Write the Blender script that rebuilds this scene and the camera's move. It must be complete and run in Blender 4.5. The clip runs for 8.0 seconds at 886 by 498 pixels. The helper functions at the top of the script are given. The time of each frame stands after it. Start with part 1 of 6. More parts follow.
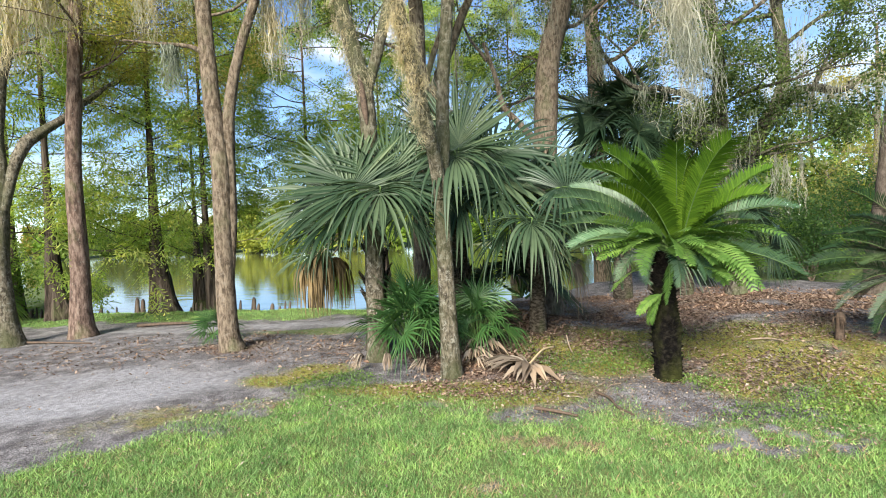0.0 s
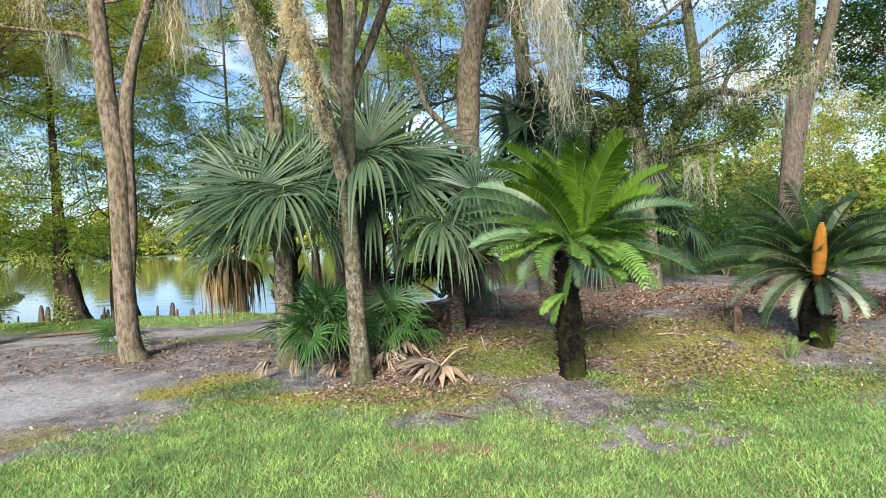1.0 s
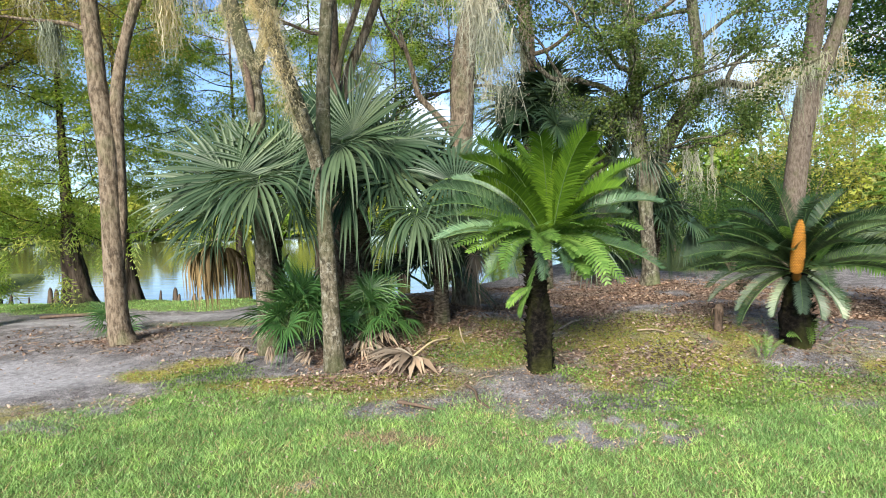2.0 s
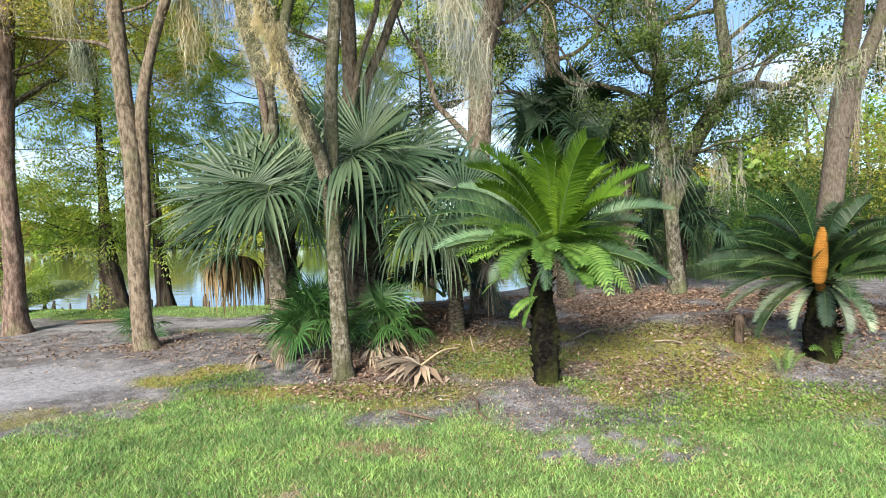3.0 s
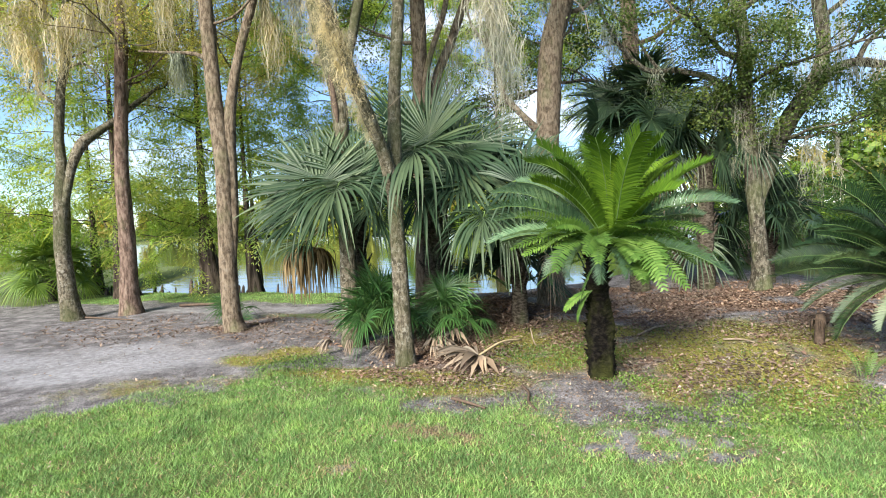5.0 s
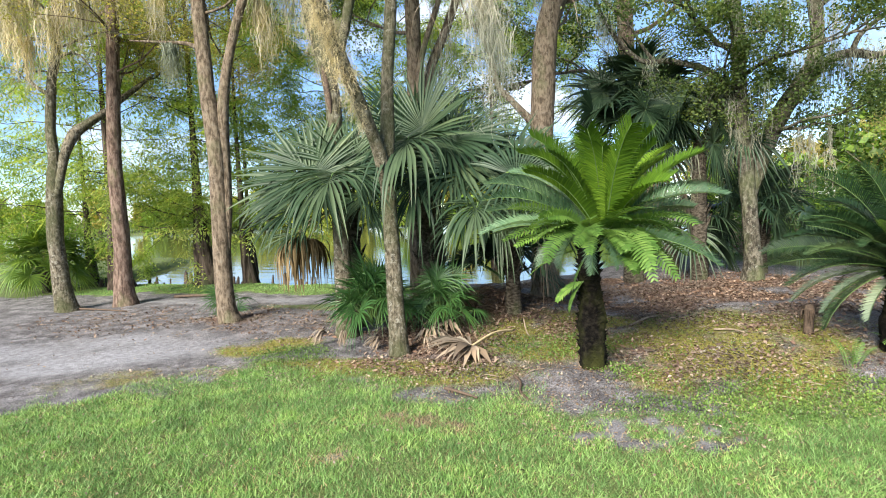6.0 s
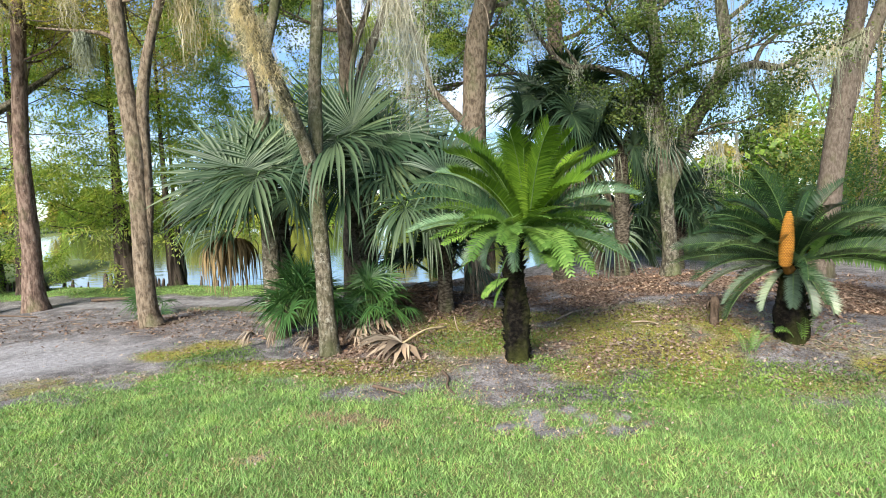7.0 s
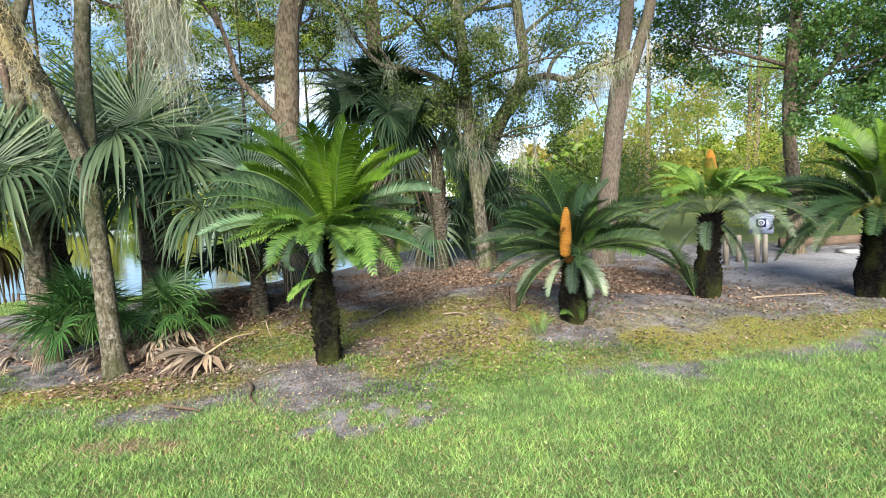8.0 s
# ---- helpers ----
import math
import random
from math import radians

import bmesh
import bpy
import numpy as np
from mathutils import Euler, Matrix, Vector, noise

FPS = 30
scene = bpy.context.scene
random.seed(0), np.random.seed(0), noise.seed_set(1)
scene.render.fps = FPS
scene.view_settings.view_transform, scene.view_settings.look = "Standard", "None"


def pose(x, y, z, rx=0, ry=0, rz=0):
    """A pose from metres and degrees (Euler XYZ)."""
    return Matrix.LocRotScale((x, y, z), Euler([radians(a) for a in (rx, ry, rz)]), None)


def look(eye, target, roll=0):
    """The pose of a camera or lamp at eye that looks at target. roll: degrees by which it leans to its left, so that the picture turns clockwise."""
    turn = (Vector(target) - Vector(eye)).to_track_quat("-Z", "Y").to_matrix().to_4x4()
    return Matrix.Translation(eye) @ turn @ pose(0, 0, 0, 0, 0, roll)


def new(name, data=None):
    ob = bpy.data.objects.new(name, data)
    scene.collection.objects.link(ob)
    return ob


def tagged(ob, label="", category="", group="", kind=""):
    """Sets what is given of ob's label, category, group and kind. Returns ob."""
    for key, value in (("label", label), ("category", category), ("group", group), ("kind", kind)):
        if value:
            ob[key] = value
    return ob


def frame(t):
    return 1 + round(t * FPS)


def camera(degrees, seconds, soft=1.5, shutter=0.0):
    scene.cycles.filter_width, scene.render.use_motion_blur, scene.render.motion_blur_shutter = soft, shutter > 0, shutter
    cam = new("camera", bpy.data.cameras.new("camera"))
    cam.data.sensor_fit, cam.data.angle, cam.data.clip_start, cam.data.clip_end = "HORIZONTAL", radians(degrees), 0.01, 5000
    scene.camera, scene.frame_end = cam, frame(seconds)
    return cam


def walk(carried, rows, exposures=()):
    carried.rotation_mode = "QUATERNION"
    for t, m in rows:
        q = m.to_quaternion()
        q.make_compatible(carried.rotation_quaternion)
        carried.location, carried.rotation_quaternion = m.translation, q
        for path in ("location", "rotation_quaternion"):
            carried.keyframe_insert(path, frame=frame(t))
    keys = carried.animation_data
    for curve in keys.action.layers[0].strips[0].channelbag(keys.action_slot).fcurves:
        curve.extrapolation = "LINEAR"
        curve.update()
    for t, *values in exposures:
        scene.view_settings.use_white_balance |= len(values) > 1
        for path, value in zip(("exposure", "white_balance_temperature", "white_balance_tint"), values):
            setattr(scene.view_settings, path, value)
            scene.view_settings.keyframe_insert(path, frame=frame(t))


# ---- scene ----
cam = camera(79.6, 8.0, 1.0)
METRES, EYE, TILT, LEAN, TURN = 2.0, 1.6, -2.0, 2.3, 0.0
ROWS = [
    (0.0, 0.0, 0.0, 0.0, -0.0, 0.0, -0.0),
    (0.5, 0.1028, 0.0329, 0.0069, -3.29, -0.04, 0.47),
    (1.0, 0.2095, 0.0471, 0.011, -5.56, -0.16, 0.65),
    (1.5, 0.3391, 0.0215, 0.0139, -4.48, -1.4, 0.11),
    (3.0, 0.6012, 0.0328, 0.0326, 0.51, -0.59, -0.17),
    (3.5, 0.6565, -0.0007, 0.0463, 4.61, -0.37, 0.25),
    (4.0, 0.713, -0.0266, 0.0494, 7.54, -0.16, 0.34),
    (4.5, 0.7276, -0.0352, 0.0499, 9.08, -0.77, -0.03),
    (5.0, 0.7297, -0.0331, 0.0492, 9.34, -1.69, -0.36),
    (6.5, 0.7727, -0.0486, 0.0487, 8.07, -2.82, -0.45),
    (7.0, 0.8135, -0.0637, 0.0477, 2.62, -2.7, -0.23),
    (7.5, 0.8727, -0.075, 0.0491, -5.92, -2.73, 0.2),
    (8.0, 0.961, -0.0635, 0.0513, -14.74, -3.03, 0.83),
]
walk(cam, [(t, pose(0, 0, EYE, TILT, LEAN, TURN) @ pose(METRES * x, METRES * y, METRES * z, 90 + pitch, roll, yaw)) for t, x, y, z, yaw, pitch, roll in ROWS], [(0.0, 1.40), (2.5, 1.47), (8.0, 1.47)])

# ---- world, sun and exposure ----
SUN_ELEV, SUN_AZ = 32.0, 200.0          # degrees; azimuth clockwise from +y
world = bpy.data.worlds.new("sky")
scene.world = world
world.use_nodes = True
wn, wl = world.node_tree.nodes, world.node_tree.links
wn.clear()
sky = wn.new("ShaderNodeTexSky")
sky.sky_type = "NISHITA"
sky.sun_disc = False
sky.sun_elevation, sky.sun_rotation = radians(SUN_ELEV), radians(SUN_AZ)
sky.altitude, sky.air_density, sky.dust_density, sky.ozone_density = 800.0, 0.9, 0.25, 3.5
w_co = wn.new("ShaderNodeTexCoord")
w_map = wn.new("ShaderNodeMapping")
w_map.inputs["Scale"].default_value = (1.0, 1.0, 2.6)
w_noise = wn.new("ShaderNodeTexNoise")
w_noise.inputs["Scale"].default_value = 3.2
w_noise.inputs["Detail"].default_value = 6.0
w_ramp = wn.new("ShaderNodeValToRGB")
w_ramp.color_ramp.elements[0].position, w_ramp.color_ramp.elements[1].position = 0.54, 0.74
w_mix = wn.new("ShaderNodeMix")
w_mix.data_type = "RGBA"
w_mix.inputs["B"].default_value = (6.2, 6.4, 6.8, 1)
w_bg = wn.new("ShaderNodeBackground")
w_bg.inputs["Strength"].default_value = 0.098
w_out = wn.new("ShaderNodeOutputWorld")
wl.new(w_co.outputs["Generated"], w_map.inputs["Vector"])
wl.new(w_map.outputs["Vector"], w_noise.inputs["Vector"])
wl.new(w_noise.outputs["Fac"], w_ramp.inputs["Fac"])
wl.new(w_ramp.outputs["Color"], w_mix.inputs["Factor"])
wl.new(sky.outputs["Color"], w_mix.inputs["A"])
wl.new(w_mix.outputs["Result"], w_bg.inputs["Color"])
wl.new(w_bg.outputs["Background"], w_out.inputs["Surface"])

sun_data = bpy.data.lights.new("sun", "SUN")
sun_data.energy, sun_data.angle, sun_data.color = 5.0, radians(26), (1.0, 0.93, 0.80)
sun = new("sun", sun_data)
a, e = radians(SUN_AZ), radians(SUN_ELEV)
sun_from = Vector((math.sin(a) * math.cos(e), math.cos(a) * math.cos(e), math.sin(e)))
sun.matrix_world = look(sun_from * 60, (0, 0, 0))


# ---- materials ----
def node_material(name):
    mat = bpy.data.materials.new(name)
    mat.use_nodes = True
    nt = mat.node_tree
    return mat, nt.nodes, nt.links, nt.nodes["Principled BSDF"]


def ramp(nodes, *stops):
    r = nodes.new("ShaderNodeValToRGB")
    els = r.color_ramp.elements
    els[0].position, els[0].color = stops[0][0], (*stops[0][1], 1)
    els[1].position, els[1].color = stops[-1][0], (*stops[-1][1], 1)
    for p, c in stops[1:-1]:
        el = els.new(p)
        el.color = (*c, 1)
    return r


def noise_node(nodes, links, scale, detail=4.0, rough=0.6, stretch=(1, 1, 1), vector=None):
    n = nodes.new("ShaderNodeTexNoise")
    n.inputs["Scale"].default_value, n.inputs["Detail"].default_value, n.inputs["Roughness"].default_value = scale, detail, rough
    m = nodes.new("ShaderNodeMapping")
    m.inputs["Scale"].default_value = stretch
    if vector is None:
        vector = nodes.new("ShaderNodeTexCoord").outputs["Object"]
    links.new(vector, m.inputs["Vector"])
    links.new(m.outputs["Vector"], n.inputs["Vector"])
    return n


def mix_color(nodes, links, fac, c1, c2, blend="MIX"):
    m = nodes.new("ShaderNodeMix")
    m.data_type, m.blend_type = "RGBA", blend
    for key, v in (("Factor", fac), ("A", c1), ("B", c2)):
        if isinstance(v, bpy.types.NodeSocket):
            links.new(v, m.inputs[key])
        elif isinstance(v, (int, float)):
            m.inputs[key].default_value = v
        else:
            m.inputs[key].default_value = (*v, 1)
    return m.outputs["Result"]


def bump(nodes, links, bsdf, height, strength, dist):
    b = nodes.new("ShaderNodeBump")
    b.inputs["Strength"].default_value, b.inputs["Distance"].default_value = strength, dist
    links.new(height, b.inputs["Height"])
    links.new(b.outputs["Normal"], bsdf.inputs["Normal"])


def bark(name, dark, mid, light, lichen=(0.34, 0.36, 0.31), lichen_at=0.62, stretch=0.18, scale=14.0, green=(0.10, 0.12, 0.05), green_at=0.66):
    """Ridged bark: long vertical plates, pale lichen blotches and some green algae."""
    mat, nodes, links, bsdf = node_material(name)
    n1 = noise_node(nodes, links, scale, 6, 0.65, (1, 1, stretch))
    col = ramp(nodes, (0.40, dark), (0.5, mid), (0.60, light))
    links.new(n1.outputs["Fac"], col.inputs["Fac"])
    n2 = noise_node(nodes, links, 17.0, 6, 0.8)
    lf = ramp(nodes, (lichen_at - 0.06, (0, 0, 0)), (lichen_at + 0.03, (0.85, 0.85, 0.85)))
    links.new(n2.outputs["Fac"], lf.inputs["Fac"])
    c = mix_color(nodes, links, lf.outputs["Color"], col.outputs["Color"], lichen)
    n3 = noise_node(nodes, links, 2.3, 4, 0.6, (1, 1, 0.6))
    gf = ramp(nodes, (green_at - 0.12, (0, 0, 0)), (green_at + 0.1, (0.8, 0.8, 0.8)))
    links.new(n3.outputs["Fac"], gf.inputs["Fac"])
    c = mix_color(nodes, links, gf.outputs["Color"], c, green)
    links.new(c, bsdf.inputs["Base Color"])
    bsdf.inputs["Roughness"].default_value = 0.92
    bsdf.inputs["Specular IOR Level"].default_value = 0.12
    n4 = noise_node(nodes, links, scale * 2.4, 6, 0.7, (1, 1, stretch * 1.6))
    h = nodes.new("ShaderNodeMath")
    h.operation = "ADD"
    links.new(n1.outputs["Fac"], h.inputs[0])
    links.new(n4.outputs["Fac"], h.inputs[1])
    bump(nodes, links, bsdf, h.outputs[0], 1.0, 0.035)
    return mat


def leaf(name, c1, c2, c3, through_light=0.35, rough=0.5, gloss=0.3, own=0.35, clump=1.3, even=0.0):
    """Foliage: each leaf takes its own tone; some light passes through."""
    c1, c3 = (tuple(a0 + (b0 - a0) * even for a0, b0 in zip(c, c2)) for c in (c1, c3))
    mat, nodes, links, bsdf = node_material(name)
    geo = nodes.new("ShaderNodeNewGeometry")
    info = nodes.new("ShaderNodeObjectInfo")
    add = nodes.new("ShaderNodeMath")
    add.operation = "MULTIPLY_ADD"
    links.new(info.outputs["Random"], add.inputs[0])
    add.inputs[1].default_value = own
    mul = nodes.new("ShaderNodeMath")
    mul.operation = "MULTIPLY"
    mul.inputs[1].default_value = 1.0 - own
    links.new(geo.outputs["Random Per Island"], mul.inputs[0])
    links.new(mul.outputs[0], add.inputs[2])
    col = ramp(nodes, (0.1, c1), (0.55, c2), (0.95, c3))
    links.new(add.outputs[0], col.inputs["Fac"])
    n = noise_node(nodes, links, clump, 4)
    tone = ramp(nodes, (0.32, (0.55, 0.62, 0.62)), (0.5, (0.95, 0.95, 0.92)), (0.68, (1.35, 1.25, 1.05)))
    links.new(n.outputs["Fac"], tone.inputs["Fac"])
    c = mix_color(nodes, links, 1.0, col.outputs["Color"], tone.outputs["Color"], "MULTIPLY")
    links.new(c, bsdf.inputs["Base Color"])
    bsdf.inputs["Roughness"].default_value = rough
    bsdf.inputs["Specular IOR Level"].default_value = gloss
    tr = nodes.new("ShaderNodeBsdfTranslucent")
    warm = mix_color(nodes, links, 1.0, c, (1.25, 1.2, 0.6), "MULTIPLY")
    links.new(warm, tr.inputs["Color"])
    mx = nodes.new("ShaderNodeMixShader")
    mx.inputs["Fac"].default_value = through_light
    links.new(bsdf.outputs["BSDF"], mx.inputs[1])
    links.new(tr.outputs["BSDF"], mx.inputs[2])
    links.new(mx.outputs["Shader"], nodes["Material Output"].inputs["Surface"])
    return mat


def plain(name, c1, c2, scale=8.0, rough=0.8, depth=0.004, stretch=(1, 1, 1)):
    mat, nodes, links, bsdf = node_material(name)
    n = noise_node(nodes, links, scale, 5, 0.65, stretch)
    col = ramp(nodes, (0.3, c1), (0.7, c2))
    links.new(n.outputs["Fac"], col.inputs["Fac"])
    links.new(col.outputs["Color"], bsdf.inputs["Base Color"])
    bsdf.inputs["Roughness"].default_value = rough
    bsdf.inputs["Specular IOR Level"].default_value = 0.25
    n2 = noise_node(nodes, links, scale * 4, 4, 0.6, stretch)
    bump(nodes, links, bsdf, n2.outputs["Fac"], 0.6, depth)
    return mat


M_BARK_OAK = bark("bark_grey_brown", (0.080, 0.061, 0.043), (0.165, 0.128, 0.093), (0.25, 0.20, 0.148), lichen=(0.235, 0.20, 0.16), lichen_at=0.60, scale=26.0, stretch=0.35)
M_BARK_SMOOTH = bark("bark_smooth_grey", (0.085, 0.068, 0.055), (0.125, 0.102, 0.084), (0.165, 0.138, 0.115), lichen=(0.19, 0.165, 0.14), lichen_at=0.66, scale=34.0, stretch=0.35)
M_BARK_PALE = bark("bark_pale_lichened", (0.052, 0.044, 0.031), (0.125, 0.108, 0.078), (0.22, 0.192, 0.145), lichen=(0.36, 0.345, 0.29), lichen_at=0.59, scale=30.0, stretch=0.4, green=(0.068, 0.076, 0.034), green_at=0.53)
M_BARK_PINE = bark("bark_reddish", (0.070, 0.048, 0.038), (0.145, 0.100, 0.080), (0.23, 0.170, 0.138), lichen_at=0.66, scale=20.0, stretch=0.3)
M_BARK_CYP = bark("bark_cypress", (0.022, 0.017, 0.014), (0.058, 0.044, 0.035), (0.125, 0.098, 0.080), lichen_at=0.75, stretch=0.08)
M_BARK_DARK = bark("bark_live_oak", (0.030, 0.027, 0.020), (0.078, 0.070, 0.053), (0.165, 0.150, 0.120), lichen=(0.25, 0.255, 0.215), lichen_at=0.61, scale=22.0, stretch=0.4, green_at=0.58)
# dark bark taken nearly to black: the crown's shade is in these tones
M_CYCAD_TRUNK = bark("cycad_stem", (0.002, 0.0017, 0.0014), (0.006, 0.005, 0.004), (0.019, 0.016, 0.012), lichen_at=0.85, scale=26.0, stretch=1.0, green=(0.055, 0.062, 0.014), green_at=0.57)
M_PALM_TRUNK = bark("palm_stem", (0.030, 0.025, 0.018), (0.075, 0.063, 0.048), (0.15, 0.13, 0.105), lichen_at=0.72, scale=18.0, stretch=2.0)
M_LEAF_OAK = leaf("oak_leaves", (0.050, 0.090, 0.018), (0.100, 0.155, 0.034), (0.23, 0.245, 0.075), 0.5)
M_LEAF_DARK = leaf("dark_oak_leaves", (0.036, 0.070, 0.020), (0.070, 0.120, 0.034), (0.15, 0.20, 0.062), 0.5)
M_LEAF_GREEN = leaf("mid_green_leaves", (0.035, 0.090, 0.028), (0.070, 0.150, 0.042), (0.15, 0.24, 0.065), 0.45)
# gold, very pale leaf tones: the low sun on the crowns is painted in
M_LEAF_GOLD = leaf("sunlit_golden_leaves", (0.19, 0.205, 0.055), (0.35, 0.33, 0.105), (0.56, 0.45, 0.19), 0.6, even=0.15)
# needle tones also raised and warmed to hold sunlight
M_LEAF_CYP = leaf("cypress_needles", (0.15, 0.25, 0.062), (0.29, 0.40, 0.10), (0.50, 0.51, 0.19), 0.66, even=0.1)
M_LEAF_BRIGHT = leaf("bright_leaves", (0.10, 0.19, 0.025), (0.17, 0.28, 0.04), (0.27, 0.33, 0.06), 0.45, even=0.4)
# distant foliage, brightened and warmed in colour to look sunlit
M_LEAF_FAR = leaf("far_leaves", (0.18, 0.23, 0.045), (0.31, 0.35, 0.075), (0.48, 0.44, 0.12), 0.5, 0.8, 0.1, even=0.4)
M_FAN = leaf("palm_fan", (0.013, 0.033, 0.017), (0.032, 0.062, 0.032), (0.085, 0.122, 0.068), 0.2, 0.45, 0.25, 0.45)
# darker copy of palm_fan, with canopy shade put into the colour
M_FAN_SHADED = leaf("shaded_palm_fan", (0.012, 0.030, 0.016), (0.028, 0.056, 0.030), (0.070, 0.108, 0.060), 0.14, 0.42, 0.35, 0.5)
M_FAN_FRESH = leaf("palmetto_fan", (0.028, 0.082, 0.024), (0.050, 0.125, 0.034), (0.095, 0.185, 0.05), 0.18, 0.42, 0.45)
# brighter copy of palmetto_fan, sunlit tone put into the colour
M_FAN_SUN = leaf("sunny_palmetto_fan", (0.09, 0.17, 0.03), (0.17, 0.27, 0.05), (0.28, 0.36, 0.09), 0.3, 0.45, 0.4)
M_FAN_DEAD = leaf("dead_fan", (0.14, 0.110, 0.088), (0.24, 0.19, 0.155), (0.38, 0.325, 0.27), 0.14, 0.8, 0.1)
M_FAN_BROWN = leaf("brown_hanging_fan", (0.10, 0.070, 0.036), (0.18, 0.130, 0.070), (0.29, 0.22, 0.125), 0.2, 0.8, 0.1)
M_CYC_NEW = leaf("cycad_new_frond", (0.038, 0.092, 0.010), (0.080, 0.160, 0.014), (0.175, 0.29, 0.032), 0.35, 0.5, 0.25, 0.55)
# older green made paler and bluer: sky sheen painted into the frond
M_CYC_OLD = leaf("cycad_old_frond", (0.045, 0.10, 0.048), (0.085, 0.16, 0.082), (0.17, 0.26, 0.15), 0.14, 0.45, 0.4, 0.6)
M_CYC_DARK = leaf("cycad_dark_frond", (0.008, 0.023, 0.009), (0.019, 0.044, 0.017), (0.080, 0.120, 0.055), 0.1, 0.4, 0.25, 0.65)
# grey-green frond; its paleness includes the sheen of the sky
M_CYC_GREY = leaf("cycad_grey_green_frond", (0.060, 0.092, 0.060), (0.110, 0.150, 0.102), (0.21, 0.26, 0.185), 0.15, 0.45, 0.3, 0.6)
M_FERN = leaf("fern", (0.075, 0.160, 0.032), (0.125, 0.235, 0.050), (0.21, 0.33, 0.085), 0.35, 0.5, 0.25)
# spanish_moss again, warmer and paler: low sunlight put into the colour
M_MOSS_SUNLIT = leaf("sunlit_moss", (0.27, 0.24, 0.18), (0.42, 0.38, 0.29), (0.58, 0.53, 0.42), 0.35, 0.95, 0.05)
# spanish_moss again, dimmer: shade under the live oak put into the colour
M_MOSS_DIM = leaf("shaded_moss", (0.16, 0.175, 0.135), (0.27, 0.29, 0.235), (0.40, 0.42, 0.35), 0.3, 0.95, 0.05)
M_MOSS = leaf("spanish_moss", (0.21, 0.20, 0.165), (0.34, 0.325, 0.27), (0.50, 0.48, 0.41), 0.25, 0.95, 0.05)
M_GRASS = leaf("grass_blades", (0.080, 0.178, 0.048), (0.168, 0.308, 0.088), (0.31, 0.455, 0.18), 0.25, 0.5, 0.22, 0.0, 3.6)
M_GRASS_DRY = leaf("dry_grass", (0.26, 0.19, 0.11), (0.36, 0.28, 0.17), (0.46, 0.38, 0.25), 0.2, 0.8, 0.1)
M_BITS = leaf("pale_leaf_bits", (0.06, 0.04, 0.03), (0.24, 0.18, 0.14), (0.52, 0.46, 0.39), 0.1, 0.8, 0.1)
M_WEED = leaf("creeping_weeds", (0.065, 0.125, 0.028), (0.115, 0.19, 0.042), (0.19, 0.27, 0.075), 0.25)
M_LITTER = leaf("fallen_leaves", (0.075, 0.046, 0.036), (0.18, 0.120, 0.095), (0.42, 0.33, 0.27), 0.1, 0.8, 0.15)
M_TWIG = plain("dry_twig", (0.12, 0.085, 0.06), (0.30, 0.24, 0.18), 20)
M_STRAW = plain("straw_stalk", (0.33, 0.25, 0.14), (0.52, 0.42, 0.26), 20)
M_DEADWOOD = plain("dead_bark", (0.035, 0.026, 0.02), (0.13, 0.09, 0.065), 30)
M_STALK = plain("green_stalk", (0.05, 0.10, 0.03), (0.13, 0.20, 0.06), 12, 0.5)
M_CONE = plain("orange_cone", (0.27, 0.11, 0.012), (0.46, 0.225, 0.035), 40, 0.7)
# darker than the scales, to paint shade into the crevices between them
M_CONE_CORE = plain("cone_core", (0.12, 0.048, 0.006), (0.22, 0.095, 0.014), 40, 0.8)
M_POST = plain("weathered_post", (0.14, 0.12, 0.10), (0.30, 0.27, 0.23), 14, 0.85, 0.004, (1, 1, 0.2))
M_TIMBER = plain("weathered_timber", (0.07, 0.048, 0.034), (0.15, 0.105, 0.078), 12, 0.85, 0.004, (0.2, 1, 1))
M_SIGN = plain("sign_face", (0.25, 0.29, 0.43), (0.31, 0.35, 0.50), 3, 0.4, 0.0005)
M_SIGN_DARK = plain("sign_print", (0.02, 0.025, 0.06), (0.03, 0.035, 0.08), 8, 0.4, 0.0005)
M_SIGN_WHITE = plain("sign_white", (0.45, 0.48, 0.58), (0.5, 0.53, 0.62), 8, 0.4, 0.0005)
M_STONE = plain("pale_stone", (0.20, 0.20, 0.20), (0.33, 0.33, 0.33), 10, 0.85)


# ---- mesh helpers ----
def to_mesh(name, verts, faces, mat, smooth=True):
    """A mesh from arrays: verts (n, 3); faces, a list of index arrays (m, 3) or (m, 4)."""
    if not isinstance(faces, list):
        faces = [faces]
    verts = np.asarray(verts, dtype=np.float32)
    loops = np.concatenate([np.asarray(f, dtype=np.int32).ravel() for f in faces])
    sizes = np.concatenate([np.full(len(f), np.asarray(f).shape[1], dtype=np.int32) for f in faces])
    me = bpy.data.meshes.new(name)
    me.vertices.add(len(verts))
    me.vertices.foreach_set("co", verts.ravel())
    me.loops.add(len(loops))
    me.loops.foreach_set("vertex_index", loops)
    me.polygons.add(len(sizes))
    me.polygons.foreach_set("loop_start", np.concatenate(([0], np.cumsum(sizes)[:-1])).astype(np.int32))
    if smooth:
        me.polygons.foreach_set("use_smooth", np.ones(len(sizes), dtype=bool))
    me.materials.append(mat)
    me.update(calc_edges=True)
    me.validate()
    return me


def thing(name, at=(0, 0, 0), turn=0.0, label="", category="", group="", kind=""):
    ob = new(name)
    ob.empty_display_size = 0.2
    ob.matrix_basis = pose(*at, 0, 0, turn)
    return tagged(ob, label, category, group, kind)


